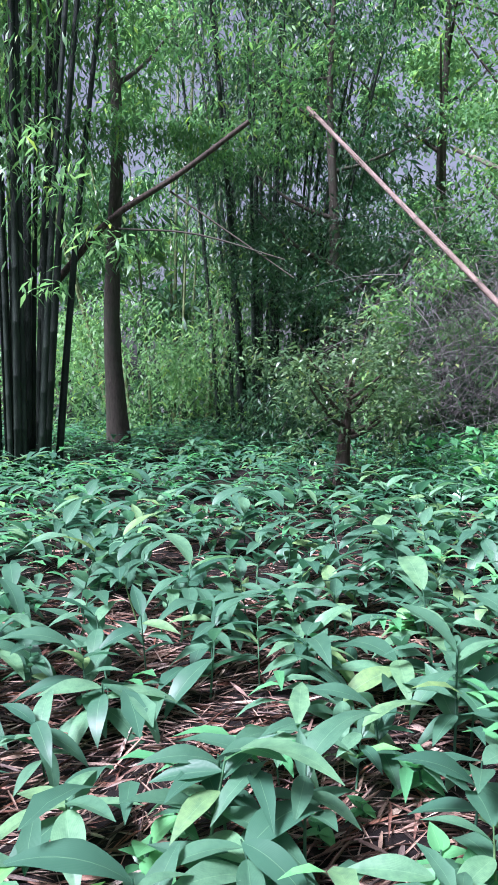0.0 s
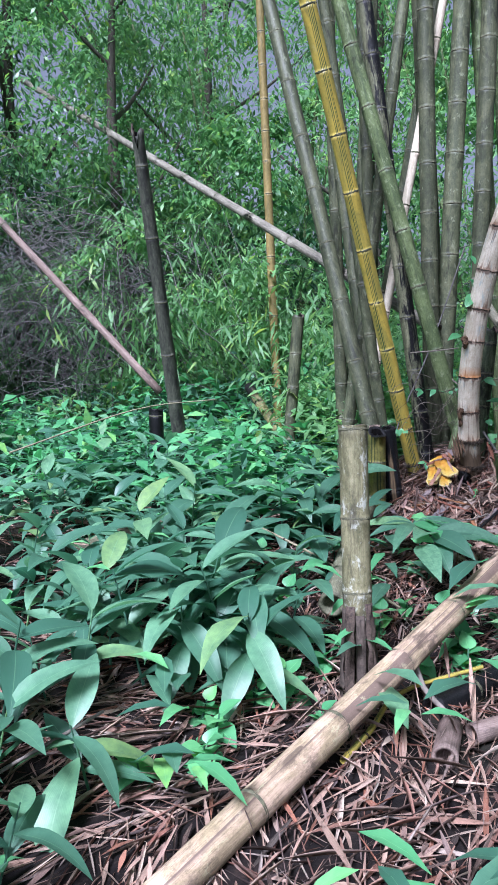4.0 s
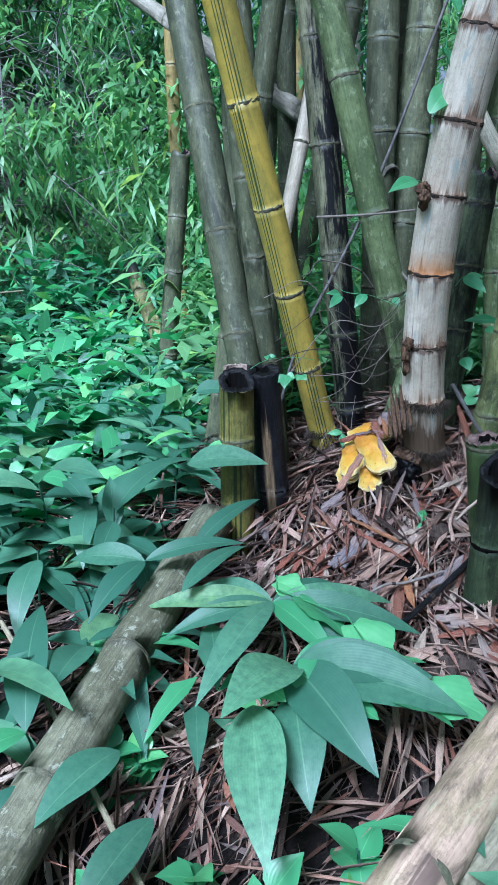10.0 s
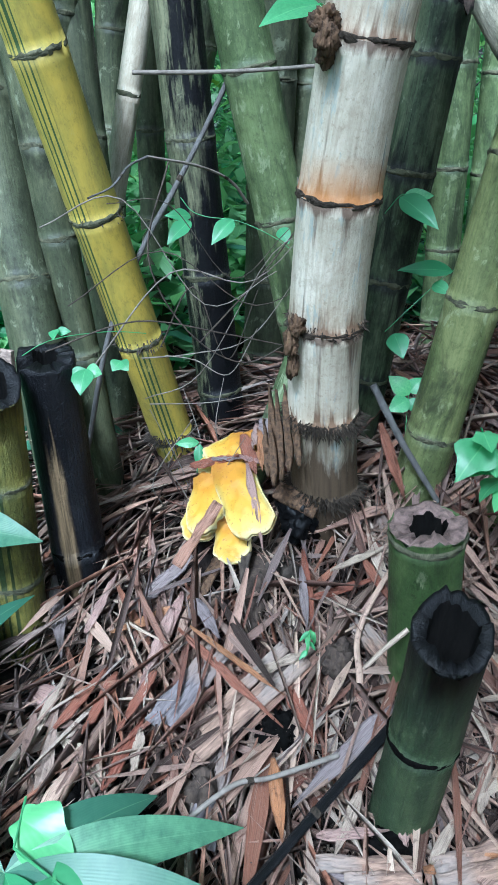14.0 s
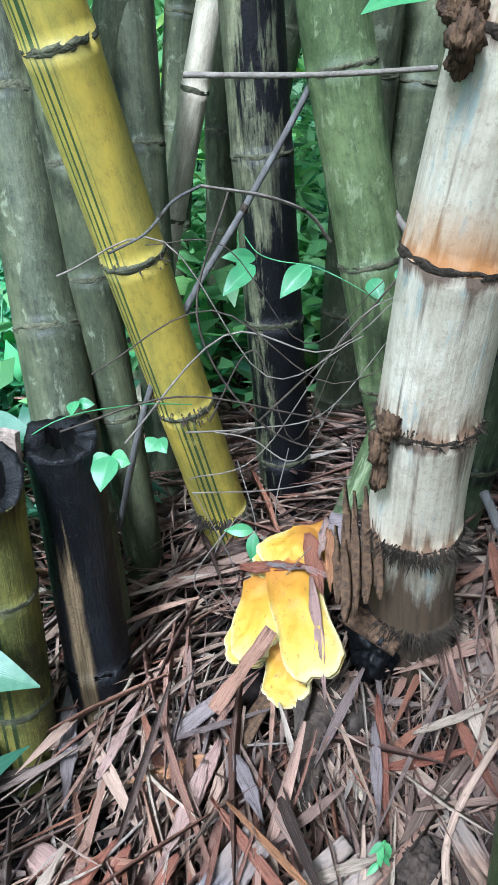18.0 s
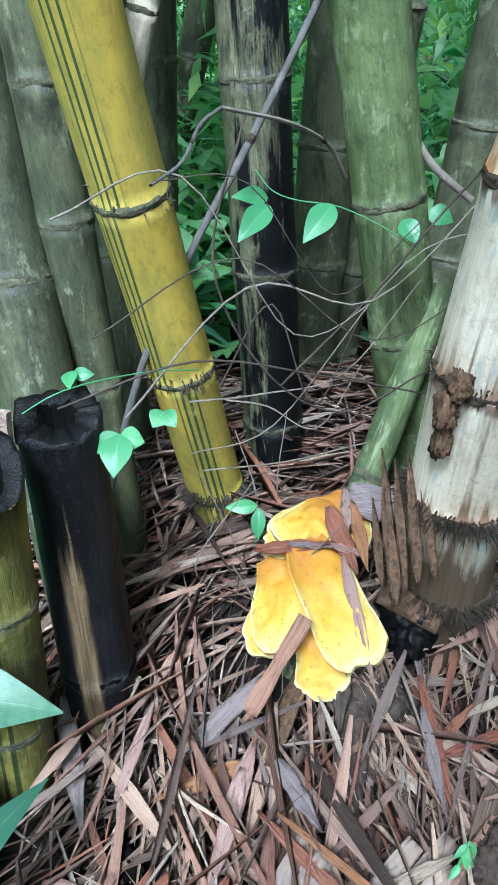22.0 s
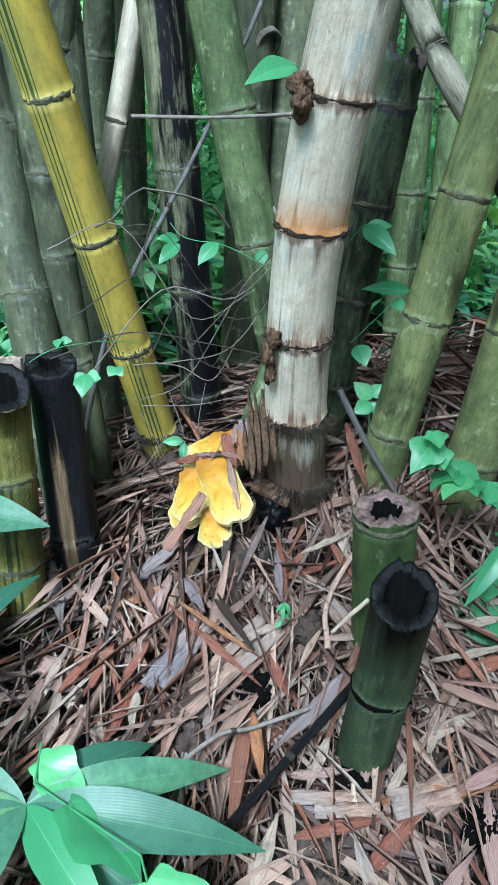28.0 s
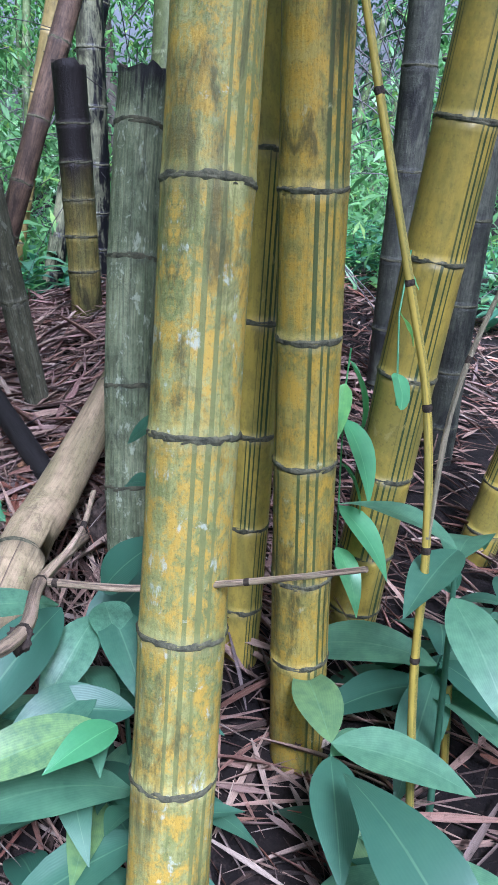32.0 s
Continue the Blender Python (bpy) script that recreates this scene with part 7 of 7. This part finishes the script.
lump(4.091, 3.603, 0.06, (0.04, 0.03, 0.03), M_ROOT, "dark brown rotten chunk half buried in the litter", "rotten_stub", "stump", 18.0)
sheath((4.487, 3.586, 0.461), (4.596, 3.475, 0.508), 0.032, M_SPLITWOOD, "short brown tube of rotten bamboo in the litter", curl=1.4, th=0.005, point=False, name="rotten_bamboo")
sheath((4.470, 3.527, 0.440), (4.554, 3.455, 0.479), 0.055, M_PEACH, "short brown tube of rotten bamboo in the litter", curl=1.4, th=0.005, point=False, name="rotten_bamboo")
sheath((4.396, 3.636, 0.446), (4.533, 3.600, 0.498), 0.030, M_PINK, DRY)
sheath((4.515, 3.894, 0.544), (4.602, 3.923, 0.586), 0.022, M_PINK, DRY)
sheath((4.153, 3.728, 0.382), (4.295, 3.671, 0.411), 0.024, M_RED, DRY)
sheath((4.615, 3.553, 0.533), (4.821, 3.654, 0.624), 0.022, M_RED, DRY)
sheath((4.711, 3.789, 0.598), (4.635, 3.629, 0.553), 0.022, M_PINK, DRY)
sheath((5.028, 3.677, 0.695), (5.359, 3.794, 0.731), 0.026, M_PINK, DRY)
sheath((5.442, 4.016, 0.754), (5.868, 4.159, 0.801), 0.026, M_PINK, DRY)
sheath((4.493, 3.817, 0.519), (4.644, 3.737, 0.567), 0.016, M_CREAM, DRY)
sheath((4.781, 3.783, 0.627), (4.767, 3.629, 0.605), 0.020, M_RED, DRY)
sheath((5.692, 5.674, 0.407), (4.728, 4.314, 0.714), 0.018, M_ROOT, DRY)
sheath((5.715, 5.817, 0.398), (4.950, 4.667, 0.724), 0.024, M_RED, DRY)
sheath((4.259, 3.541, 0.369), (4.368, 3.563, 0.415), 0.022, M_PINK, DRY)
sheath((4.231, 3.678, 0.394), (4.190, 3.527, 0.352), 0.026, M_PEACH, DRY)
sheath((4.127, 3.500, 0.334), (4.215, 3.450, 0.345), 0.028, M_PEACH, DRY)
sheath((5.113, 3.882, 0.695), (5.300, 4.122, 0.752), 0.018, M_CREAM, DRY)
twig([(4.40, 4.29, ground_z(4.40, 4.29) + 0.04), (4.345, 4.235, ground_z(4.345, 4.235) + 0.06), (4.30, 4.18, ground_z(4.30, 4.18) + 0.055), (4.25, 4.13, ground_z(4.25, 4.13) + 0.03)], 0.03, 0.018, M_PITH, "dark rotten root running down from the bleached culm", name="root", category="root", seg=14)
sheath((4.160, 4.185), (4.227, 3.950), 0.018, M_RED, DRY, lift=0.115)
sheath((4.106, 4.155), (4.015, 4.100), 0.020, M_RED, DRY, lift=0.10)
sheath((4.056, 4.208), (3.970, 4.140), 0.026, M_RED, DRY, lift=0.085)
sheath((4.255, 4.332), (4.100, 4.302), 0.032, M_LILAC, DRY, lift=0.095)
sheath((4.195, 4.251), (4.075, 4.290), 0.026, M_ORANGE, DRY, lift=0.085)
sheath((4.176, 4.245), (4.090, 4.160), 0.028, M_PINK, DRY, lift=0.10)
sheath((4.475, 3.855), (4.552, 3.866), 0.030, M_CREAM, "short cream tube of sheath in the litter", curl=1.5, point=False)
sheath((4.385, 4.118), (4.498, 4.080), 0.019, M_RED, DRY, lift=0.085)
sheath((4.405, 4.070), (4.500, 4.046), 0.038, M_PINK, DRY, lift=0.08)
sheath((3.943, 4.163), (3.982, 4.038), 0.036, M_CREAM, DRY)
sheath((3.930, 4.298), (3.992, 4.178), 0.055, M_PINK, DRY, lift=0.06)
sheath((4.128, 4.440), (4.055, 4.404), 0.016, M_CREAM, DRY, lift=0.10)
sheath((4.035, 4.500), (3.988, 4.305), 0.034, M_LILAC, DRY, lift=0.08)
sheath((4.392, 4.170), (4.334, 4.054), 0.018, M_LILAC, DRY, lift=0.105)
sheath((4.418, 4.205), (4.345, 4.048), 0.018, M_RED, DRY, lift=0.095)
sheath((4.350, 3.858), (4.272, 3.852), 0.024, M_CREAM, DRY)
sheath((4.66, 4.105), (4.52, 4.10), 0.018, M_CREAM, "pale pointed blade of sheath standing out of the litter", lift=0.10)
twig([(4.388, 3.89, 0.64), (4.35, 3.893, 0.615), (4.32, 3.895, 0.59)], 0.004, 0.0035, M_CREAM, "short pale dry stalk sticking out of the litter")
slab(4.45, 3.66, 0.05, 0.22, 0.035, 1.6, 0.006, 100, 4, 0, M_LITTER, "short tan bamboo splinter half buried in litter", seed=7)
lump(4.10, 3.965, 0.03, (0.05, 0.045, 0.06), M_PITH, "rotten bamboo stub in the litter", "rotten_stub", "stump", 1.0)
lump(4.20, 3.72, 0.015, (0.075, 0.06, 0.075), M_PITH, "rotten bamboo stub in the litter", "rotten_stub", "stump", 2.0)
lump(4.66, 3.73, 0.01, (0.04, 0.035, 0.06), M_PITH, "small rotten knot in the litter", "rotten_stub", "stump", 4.0)
lump(4.80, 3.36, 0.04, (0.07, 0.06, 0.06), M_PITH, "crumbling brown rotten root", "rotten_stub", "stump", 6.0)
lump(5.19, 3.33, 0.03, (0.06, 0.05, 0.10), M_ROOT, "dark rotten stub behind the tall stump", "rotten_stub", "stump", 8.0)
culm((4.47, 3.63), (0.0, 0.02), 0.034, 0.06, M_CHAR, "low charred hollow bamboo stub", nodes=[], top="jag", name="bamboo_stump", category="stump", taper=0)
twig([(4.36, 3.94, 0.5), (4.42, 4.02, 0.55), (4.62, 4.10, 0.68)], 0.006, 0.004, M_LITTER, "pale dry splinter lying on the litter")

# stems and vines across the culms
twig([(4.16, 4.64, 0.62), (4.20, 4.60, 0.88), (4.265, 4.59, 1.04), (4.35, 4.612, 1.16), (4.47, 4.65, 1.34), (4.60, 4.66, 1.62), (4.75, 4.66, 2.0)], 0.0055, 0.005, M_GREYTWIG, "dark thin dead stem rising between the culms", knots=(0.3, 0.5))
twig([(4.469, 4.562, 1.12), (4.42, 4.545, 1.165), (4.34, 4.52, 1.195), (4.243, 4.507, 1.212)], 0.003, 0.0022, M_TWIG, "dry forked twig caught between the culms", knots=(0.4,))
twig([(4.243, 4.507, 1.212), (4.19, 4.455, 1.205), (4.14, 4.395, 1.185), (4.086, 4.346, 1.178)], 0.0022, 0.0014, M_GREYTWIG, "dry forked twig caught between the culms", knots=(0.5,))
twig([(4.22, 4.51, 1.335), (4.35, 4.43, 1.345), (4.47, 4.37, 1.36)], 0.0035, 0.003, M_TWIG, "thin horizontal dry twig between the culms")
twig([(4.30, 4.55, 1.2), (4.24, 4.50, 1.05), (4.30, 4.46, 0.92), (4.40, 4.42, 0.86), (4.50, 4.38, 0.92)], 0.0016, 0.0013, M_ROOT, "thin looping dry vine", name="vine", category="vine")
twig([(4.05, 4.50, 0.90), (4.2, 4.46, 0.95), (4.36, 4.42, 0.92), (4.52, 4.38, 0.88)], 0.0015, 0.0012, M_ROOT, "thin dry vine across the culms", name="vine", category="vine")
twig([(4.32, 4.45, 0.90), (4.42, 4.42, 1.02), (4.50, 4.40, 1.13), (4.58, 4.36, 1.25)], 0.0016, 0.0013, M_ROOT, "thin dry vine across the culms", name="vine", category="vine")
twig([(4.53, 4.53, 1.19), (4.56, 4.50, 1.145), (4.60, 4.46, 1.11)], 0.006, 0.005, M_TWIG, "short dry branch stub beside the green culm")

vr = random.Random(17)
for k in range(9):
    a = Vector((vr.uniform(4.05, 4.3), vr.uniform(4.44, 4.56), vr.uniform(0.75, 1.15)))
    b = Vector((vr.uniform(4.42, 4.62), vr.uniform(4.30, 4.46), vr.uniform(0.75, 1.25)))
    m1, m2 = a.lerp(b, 0.33) + Vector((0, 0, vr.uniform(-0.12, 0.08))), a.lerp(b, 0.66) + Vector((0, -0.02, vr.uniform(-0.12, 0.08)))
    twig([a, m1, m2, b], vr.uniform(0.0008, 0.0018), 0.0008, M_TWIG if k % 3 else M_ROOT, "thin dry vine across the culms", name="vine", category="vine", seg=5)
for k in range(7):
    x, y = vr.uniform(4.28, 4.5), vr.uniform(4.40, 4.58)
    g = ground_z(x, y) + 0.05
    twig([(x, y, g), (x + vr.gauss(0, 0.03), y + vr.gauss(0, 0.03), g + 0.08), (x + vr.gauss(0, 0.07), y + vr.gauss(0, 0.05), g + vr.uniform(0.14, 0.26))], 0.0014, 0.0008, M_TWIG, "thin dry stalk standing in the litter", seg=5)

# stems at the last culms
twig([(4.74, 3.41, 0.53), (4.45, 3.245, 0.68), (4.16, 3.086, 0.818), (3.964, 2.956, 0.90), (3.83, 2.925, 0.95)], 0.010, 0.008, M_TAN, "thick dry branch with dark knots", knots=(0.5, 0.76))
twig([(4.165, 3.09, 0.815), (4.19, 2.95, 0.82), (4.20, 2.79, 0.86), (4.17, 2.63, 0.93)], 0.006, 0.004, M_TAN, "long thin dry twig crossing the yellow culm", knots=(0.1, 0.7))
twig([(4.18, 3.095, 0.81), (4.27, 3.09, 0.84), (4.33, 3.10, 0.88)], 0.005, 0.004, M_TAN, "short forked dry twig", knots=(0.6,))
lump(3.955, 2.955, 0.895 - ground_z(3.955, 2.955), (0.013, 0.013, 0.015), M_PITH, "dark knot on the dry branch", "knot", "knot", 14.0)
twig([(4.47, 2.58, ground_z(4.47, 2.58)), (4.46, 2.60, 0.55), (4.47, 2.60, 0.80), (4.50, 2.62, 1.02), (4.51, 2.66, 1.2), (4.52, 2.72, 1.45), (4.53, 2.80, 1.8)], 0.008, 0.006, M_YELLOW, "slender bright yellow bamboo shoot", name="bamboo_shoot", category="bamboo", knots=(0.2, 0.35, 0.5, 0.68, 0.85))
twig([(4.47, 2.60, 0.82), (4.52, 2.58, 1.05), (4.60, 2.50, 1.3), (4.68, 2.4, 1.6)], 0.005, 0.003, M_OLIVE, "slender side shoot of yellow bamboo", name="bamboo_shoot", category="bamboo", knots=(0.4, 0.7))
culm((4.71, 2.55), (-0.01, 0.05), 0.009, 0.22, M_YELLOW, "short thin yellow bamboo shoot", nodes=[0.1], top="cut", name="bamboo_shoot", taper=0)
for a, wide, top, tone in ((200, 0.05, 0.47, M_PITH), (245, 0.045, 0.44, M_ROOT), (290, 0.055, 0.48, M_PITH), (330, 0.045, 0.42, M_ROOT), (150, 0.05, 0.45, M_ROOT)):
    ca, sa = math.cos(radians(a)), math.sin(radians(a))
    sheath((2.855 + 0.055 * ca, 3.0 + 0.055 * sa, top), (2.835 + 0.075 * ca, 2.95 + 0.075 * sa, 0.10), wide, tone, "split brown sheath round the foot of the cut stump", (ca, sa, 0.1), 0.7, 0.004, point=False)
# sticks of the first stretch
twig([(3.12, 4.75, 0.42), (3.25, 4.0, 0.34), (3.34, 3.4, 0.24)], 0.007, 0.006, M_OLIVE, "straight yellow bamboo stick lying among leaves", name="stick", category="stick", knots=(0.4,))
twig([(2.55, 2.62, 0.14), (2.72, 2.72, 0.15), (2.95, 2.86, 0.17), (3.3, 2.84, 0.2)], 0.011, 0.008, M_YELLOW, "bent yellow bamboo stick lying on the ground", name="stick", category="stick", knots=(0.3, 0.6))
twig([(2.98, 2.85, 0.32), (3.0, 2.80, 0.20), (3.05, 2.72, 0.12)], 0.011, 0.009, M_TWIG, "broken branch stub of the lying culm")
log((2.86, 2.52, 0.12), (3.0, 2.66, 0.12), 0.04, M_POLE, "short reddish piece of cut bamboo", (), name="cut_bamboo")
log((3.02, 2.58, 0.13), (3.30, 2.56, 0.14), 0.035, M_POLE, "short reddish piece of cut bamboo", (), name="cut_bamboo")
log((3.02, 2.78, 0.12), (3.45, 2.86, 0.14), 0.045, M_CHAR, "charred length of bamboo on the ground", (0.5,), name="cut_bamboo")
log((2.92, 4.75, 0.22), (2.85, 5.3, 0.38), 0.04, M_CHAR, "dark rotting log among the leaves", (0.4,), name="rotten_log", category="log")
log((2.2, 5.0, 0.22), (3.0, 5.25, 0.30), 0.06, M_LICHEN, "mossy rotting log among the leaves", (0.4,), name="rotten_log", category="log")
twig([(0.9, 2.35, 0.12), (1.35, 2.75, 0.20), (1.9, 2.95, 0.3)], 0.008, 0.005, M_TWIG, "thin pale dry branch on the floor")
twig([(1.35, 2.75, 0.20), (1.25, 2.5, 0.12), (1.2, 2.3, 0.1)], 0.007, 0.005, M_TWIG, "thin pale dry branch on the floor")
twig([(2.0, 5.6, 0.75), (2.9, 5.9, 0.95), (3.6, 6.1, 0.98)], 0.006, 0.004, M_OLIVE, "long arching yellow stem over the leaves")
# limbs arching over the first view
twig([(-2.3, 9.0, 2.6), (-1.6, 8.8, 3.3), (-0.8, 8.6, 3.75), (0.0, 8.5, 4.3)], 0.045, 0.028, M_ROOT, "dark fallen branch arching between the trees", name="branch", category="branch")
twig([(-1.5, 8.8, 3.2), (-0.6, 8.6, 3.1), (0.4, 8.5, 2.8)], 0.014, 0.008, M_BARK, "thin dark branch between the trees", name="branch", category="branch")
twig([(-0.9, 8.7, 3.6), (-0.2, 8.6, 3.1), (0.5, 8.5, 2.6)], 0.012, 0.008, M_BARK, "thin dark branch between the trees", name="branch", category="branch")

# ---------------------------------------------------------------- litter


def strip_shape(curl=0.5, bend=0.3, rows=5, cols=3):
    vs, uv, fs = [], [], []
    for j in range(rows + 1):
        s = j / rows
        w = 0.5 * (min(1.0, 0.3 + 2.2 * s) * min(1.0, 1.7 * (1 - s) + 0.04))
        for i in range(cols):
            u = 2 * i / (cols - 1) - 1
            vs.append((u * w, s - 0.5, bend * (0.25 - (s - 0.5) ** 2) + curl * u * u * w))
            uv.append((i / (cols - 1), s))
    for j in range(rows):
        for i in range(cols - 1):
            k = j * cols + i
            fs.append((k, k + 1, k + cols + 1, k + cols))
    return vs, fs, uv


def flow(x, y, r, wild):
    """Which way a strip lies: down the mound, swirling, with some thrown across."""
    if r.random() < wild:
        return r.uniform(0, 360)
    down = math.degrees(math.atan2(y - 4.55, x - 4.95)) - 90
    return down + 70 * noise.noise((x * 2.3, y * 2.3, 5.0)) + r.gauss(0, 26)


def slope(x, y, turn):
    """Pitch and roll that lay a strip on the ground."""
    e, a = 0.05, radians(turn)
    gx, gy = (ground_z(x + e, y) - ground_z(x - e, y)) / (2 * e), (ground_z(x, y + e) - ground_z(x, y - e)) / (2 * e)
    along = -math.sin(a) * gx + math.cos(a) * gy
    across = math.cos(a) * gx + math.sin(a) * gy
    return math.degrees(math.atan(along)), -math.degrees(math.atan(across))


def litter_spot(r):
    """A spot of litter: mostly on the mound, some over the near floor."""
    if r.random() < 0.62:
        return 4.55 + r.gauss(0, 0.55), 4.05 + r.gauss(0, 0.55)
    return r.uniform(2.0, 7.6), r.uniform(2.0, 6.0)


STRIPS = []
for i in range(8):
    vs, fs, uv = strip_shape(0.35 + 0.1 * i, 0.05 * (i % 4))
    tmp = mesh_object("strip", vs, fs, M_LITTER, None, uv)
    STRIPS.append(tmp.data)
    bpy.data.objects.remove(tmp)


def litter_stuff(n, seed, spot, lift, lmin, lmax, name, label, mat=None, base=0.0):
    r = random.Random(seed)
    groups = [strip_shape(0.3 + 0.15 * k, 0.06 * k) for k in range(4)]
    verts, faces, uvs = [], [], []
    for i in range(n):
        x, y = spot(r)
        while math.hypot(x - 4.33, y - 4.34) < 0.09:
            x, y = spot(r)
        z = ground_z(x, y) + base + lift * r.random() ** 1.5
        L, w = r.uniform(lmin, lmax), (r.uniform(0.002, 0.005) if name == "dry_fibres" else 0.0035 + 0.015 * r.random() ** 1.8)
        vs, fs, uv = groups[i % 4]
        turn = flow(x, y, r, 0.24)
        sp, sr = slope(x, y, turn)
        m = pose(x, y, z, 0, 0, turn) @ pose(0, 0, 0, sp + r.gauss(0, 14), sr + r.gauss(0, 30), 0) @ Matrix.Diagonal((w, L, L * 0.12 + w * 0.3, 1))
        k = len(verts)
        verts += [m @ Vector(v) for v in vs]
        faces += [tuple(a + k for a in f) for f in fs]
        uvs += uv
    ob = mesh_object(name, verts, faces, mat or M_LITTER, None, uvs)
    return tagged(ob, label, "leaf litter", kind="stuff")


# bottom layer: rotted sheaths painted dark as the shade between the strips
litter_stuff(3600, 96, litter_spot, 0.025, 0.05, 0.24, "leaf_litter", "rotted sheaths under the dry ones, darkened as gap shade", M_ROTSHADE)
litter_stuff(6400, 91, litter_spot, 0.085, 0.05, 0.33, "leaf_litter", "dry brown and tan bamboo sheaths covering the mound", None, 0.025)
litter_stuff(9000, 97, lambda r: (r.uniform(-1.6, 3.6), r.uniform(1.2, 4.2)), 0.03, 0.08, 0.26, "leaf_litter", "pinkish dry sheaths between the plants")
litter_stuff(9500, 92, lambda r: (r.uniform(-2.5, 4.6), r.uniform(1.0, 7.0)), 0.03, 0.06, 0.22, "leaf_litter", "dry brown leaves and sheaths on the forest floor")
lr = random.Random(93)
for i in range(290):
    x, y = 4.45 + lr.gauss(0, 0.42), 4.0 + lr.gauss(0, 0.42)
    if math.hypot(x - 4.33, y - 4.33) < 0.17:
        x, y = x - 0.3, y - 0.2
    s = new("sheath", lr.choice(STRIPS))
    L, w = lr.uniform(0.10, 0.30), 0.010 + 0.02 * lr.random() ** 1.6
    turn = flow(x, y, lr, 0.3)
    sp, sr = slope(x, y, turn)
    s.parent = ground
    s.matrix_basis = pose(x, y, ground_z(x, y) + 0.035 + 0.055 * lr.random(), 0, 0, turn) @ pose(0, 0, 0, sp + lr.gauss(0, 13), sr + lr.gauss(0, 26), 0) @ Matrix.Diagonal((w, L, L * 0.14 + w * 0.3, 1))
litter_stuff(4200, 94, litter_spot, 0.08, 0.05, 0.22, "dry_fibres", "fine dry fibres and shreds among the sheaths")
litter_stuff(1700, 98, lambda r: (r.uniform(4.75, 6.4), r.uniform(2.9, 4.5)), 0.07, 0.06, 0.26, "leaf_litter", "pinkish dry sheaths under the green culms", M_PINK, 0.03)
litter_stuff(1500, 99, lambda r: (r.uniform(4.75, 6.4), r.uniform(2.9, 4.5)), 0.08, 0.06, 0.26, "leaf_litter", "dry tan sheaths under the green culms", None, 0.03)
litter_stuff(9000, 100, lambda r: (r.uniform(-3.5, 7.0), r.uniform(-3.0, 1.2)), 0.03, 0.08, 0.26, "leaf_litter", "dry brown leaves and sheaths on the open floor")
litter_stuff(4200, 95, lambda r: (r.uniform(4.4, 9.0), r.uniform(2.0, 6.2)), 0.05, 0.06, 0.32, "leaf_litter", "dry brown and tan bamboo sheaths under the far culms")
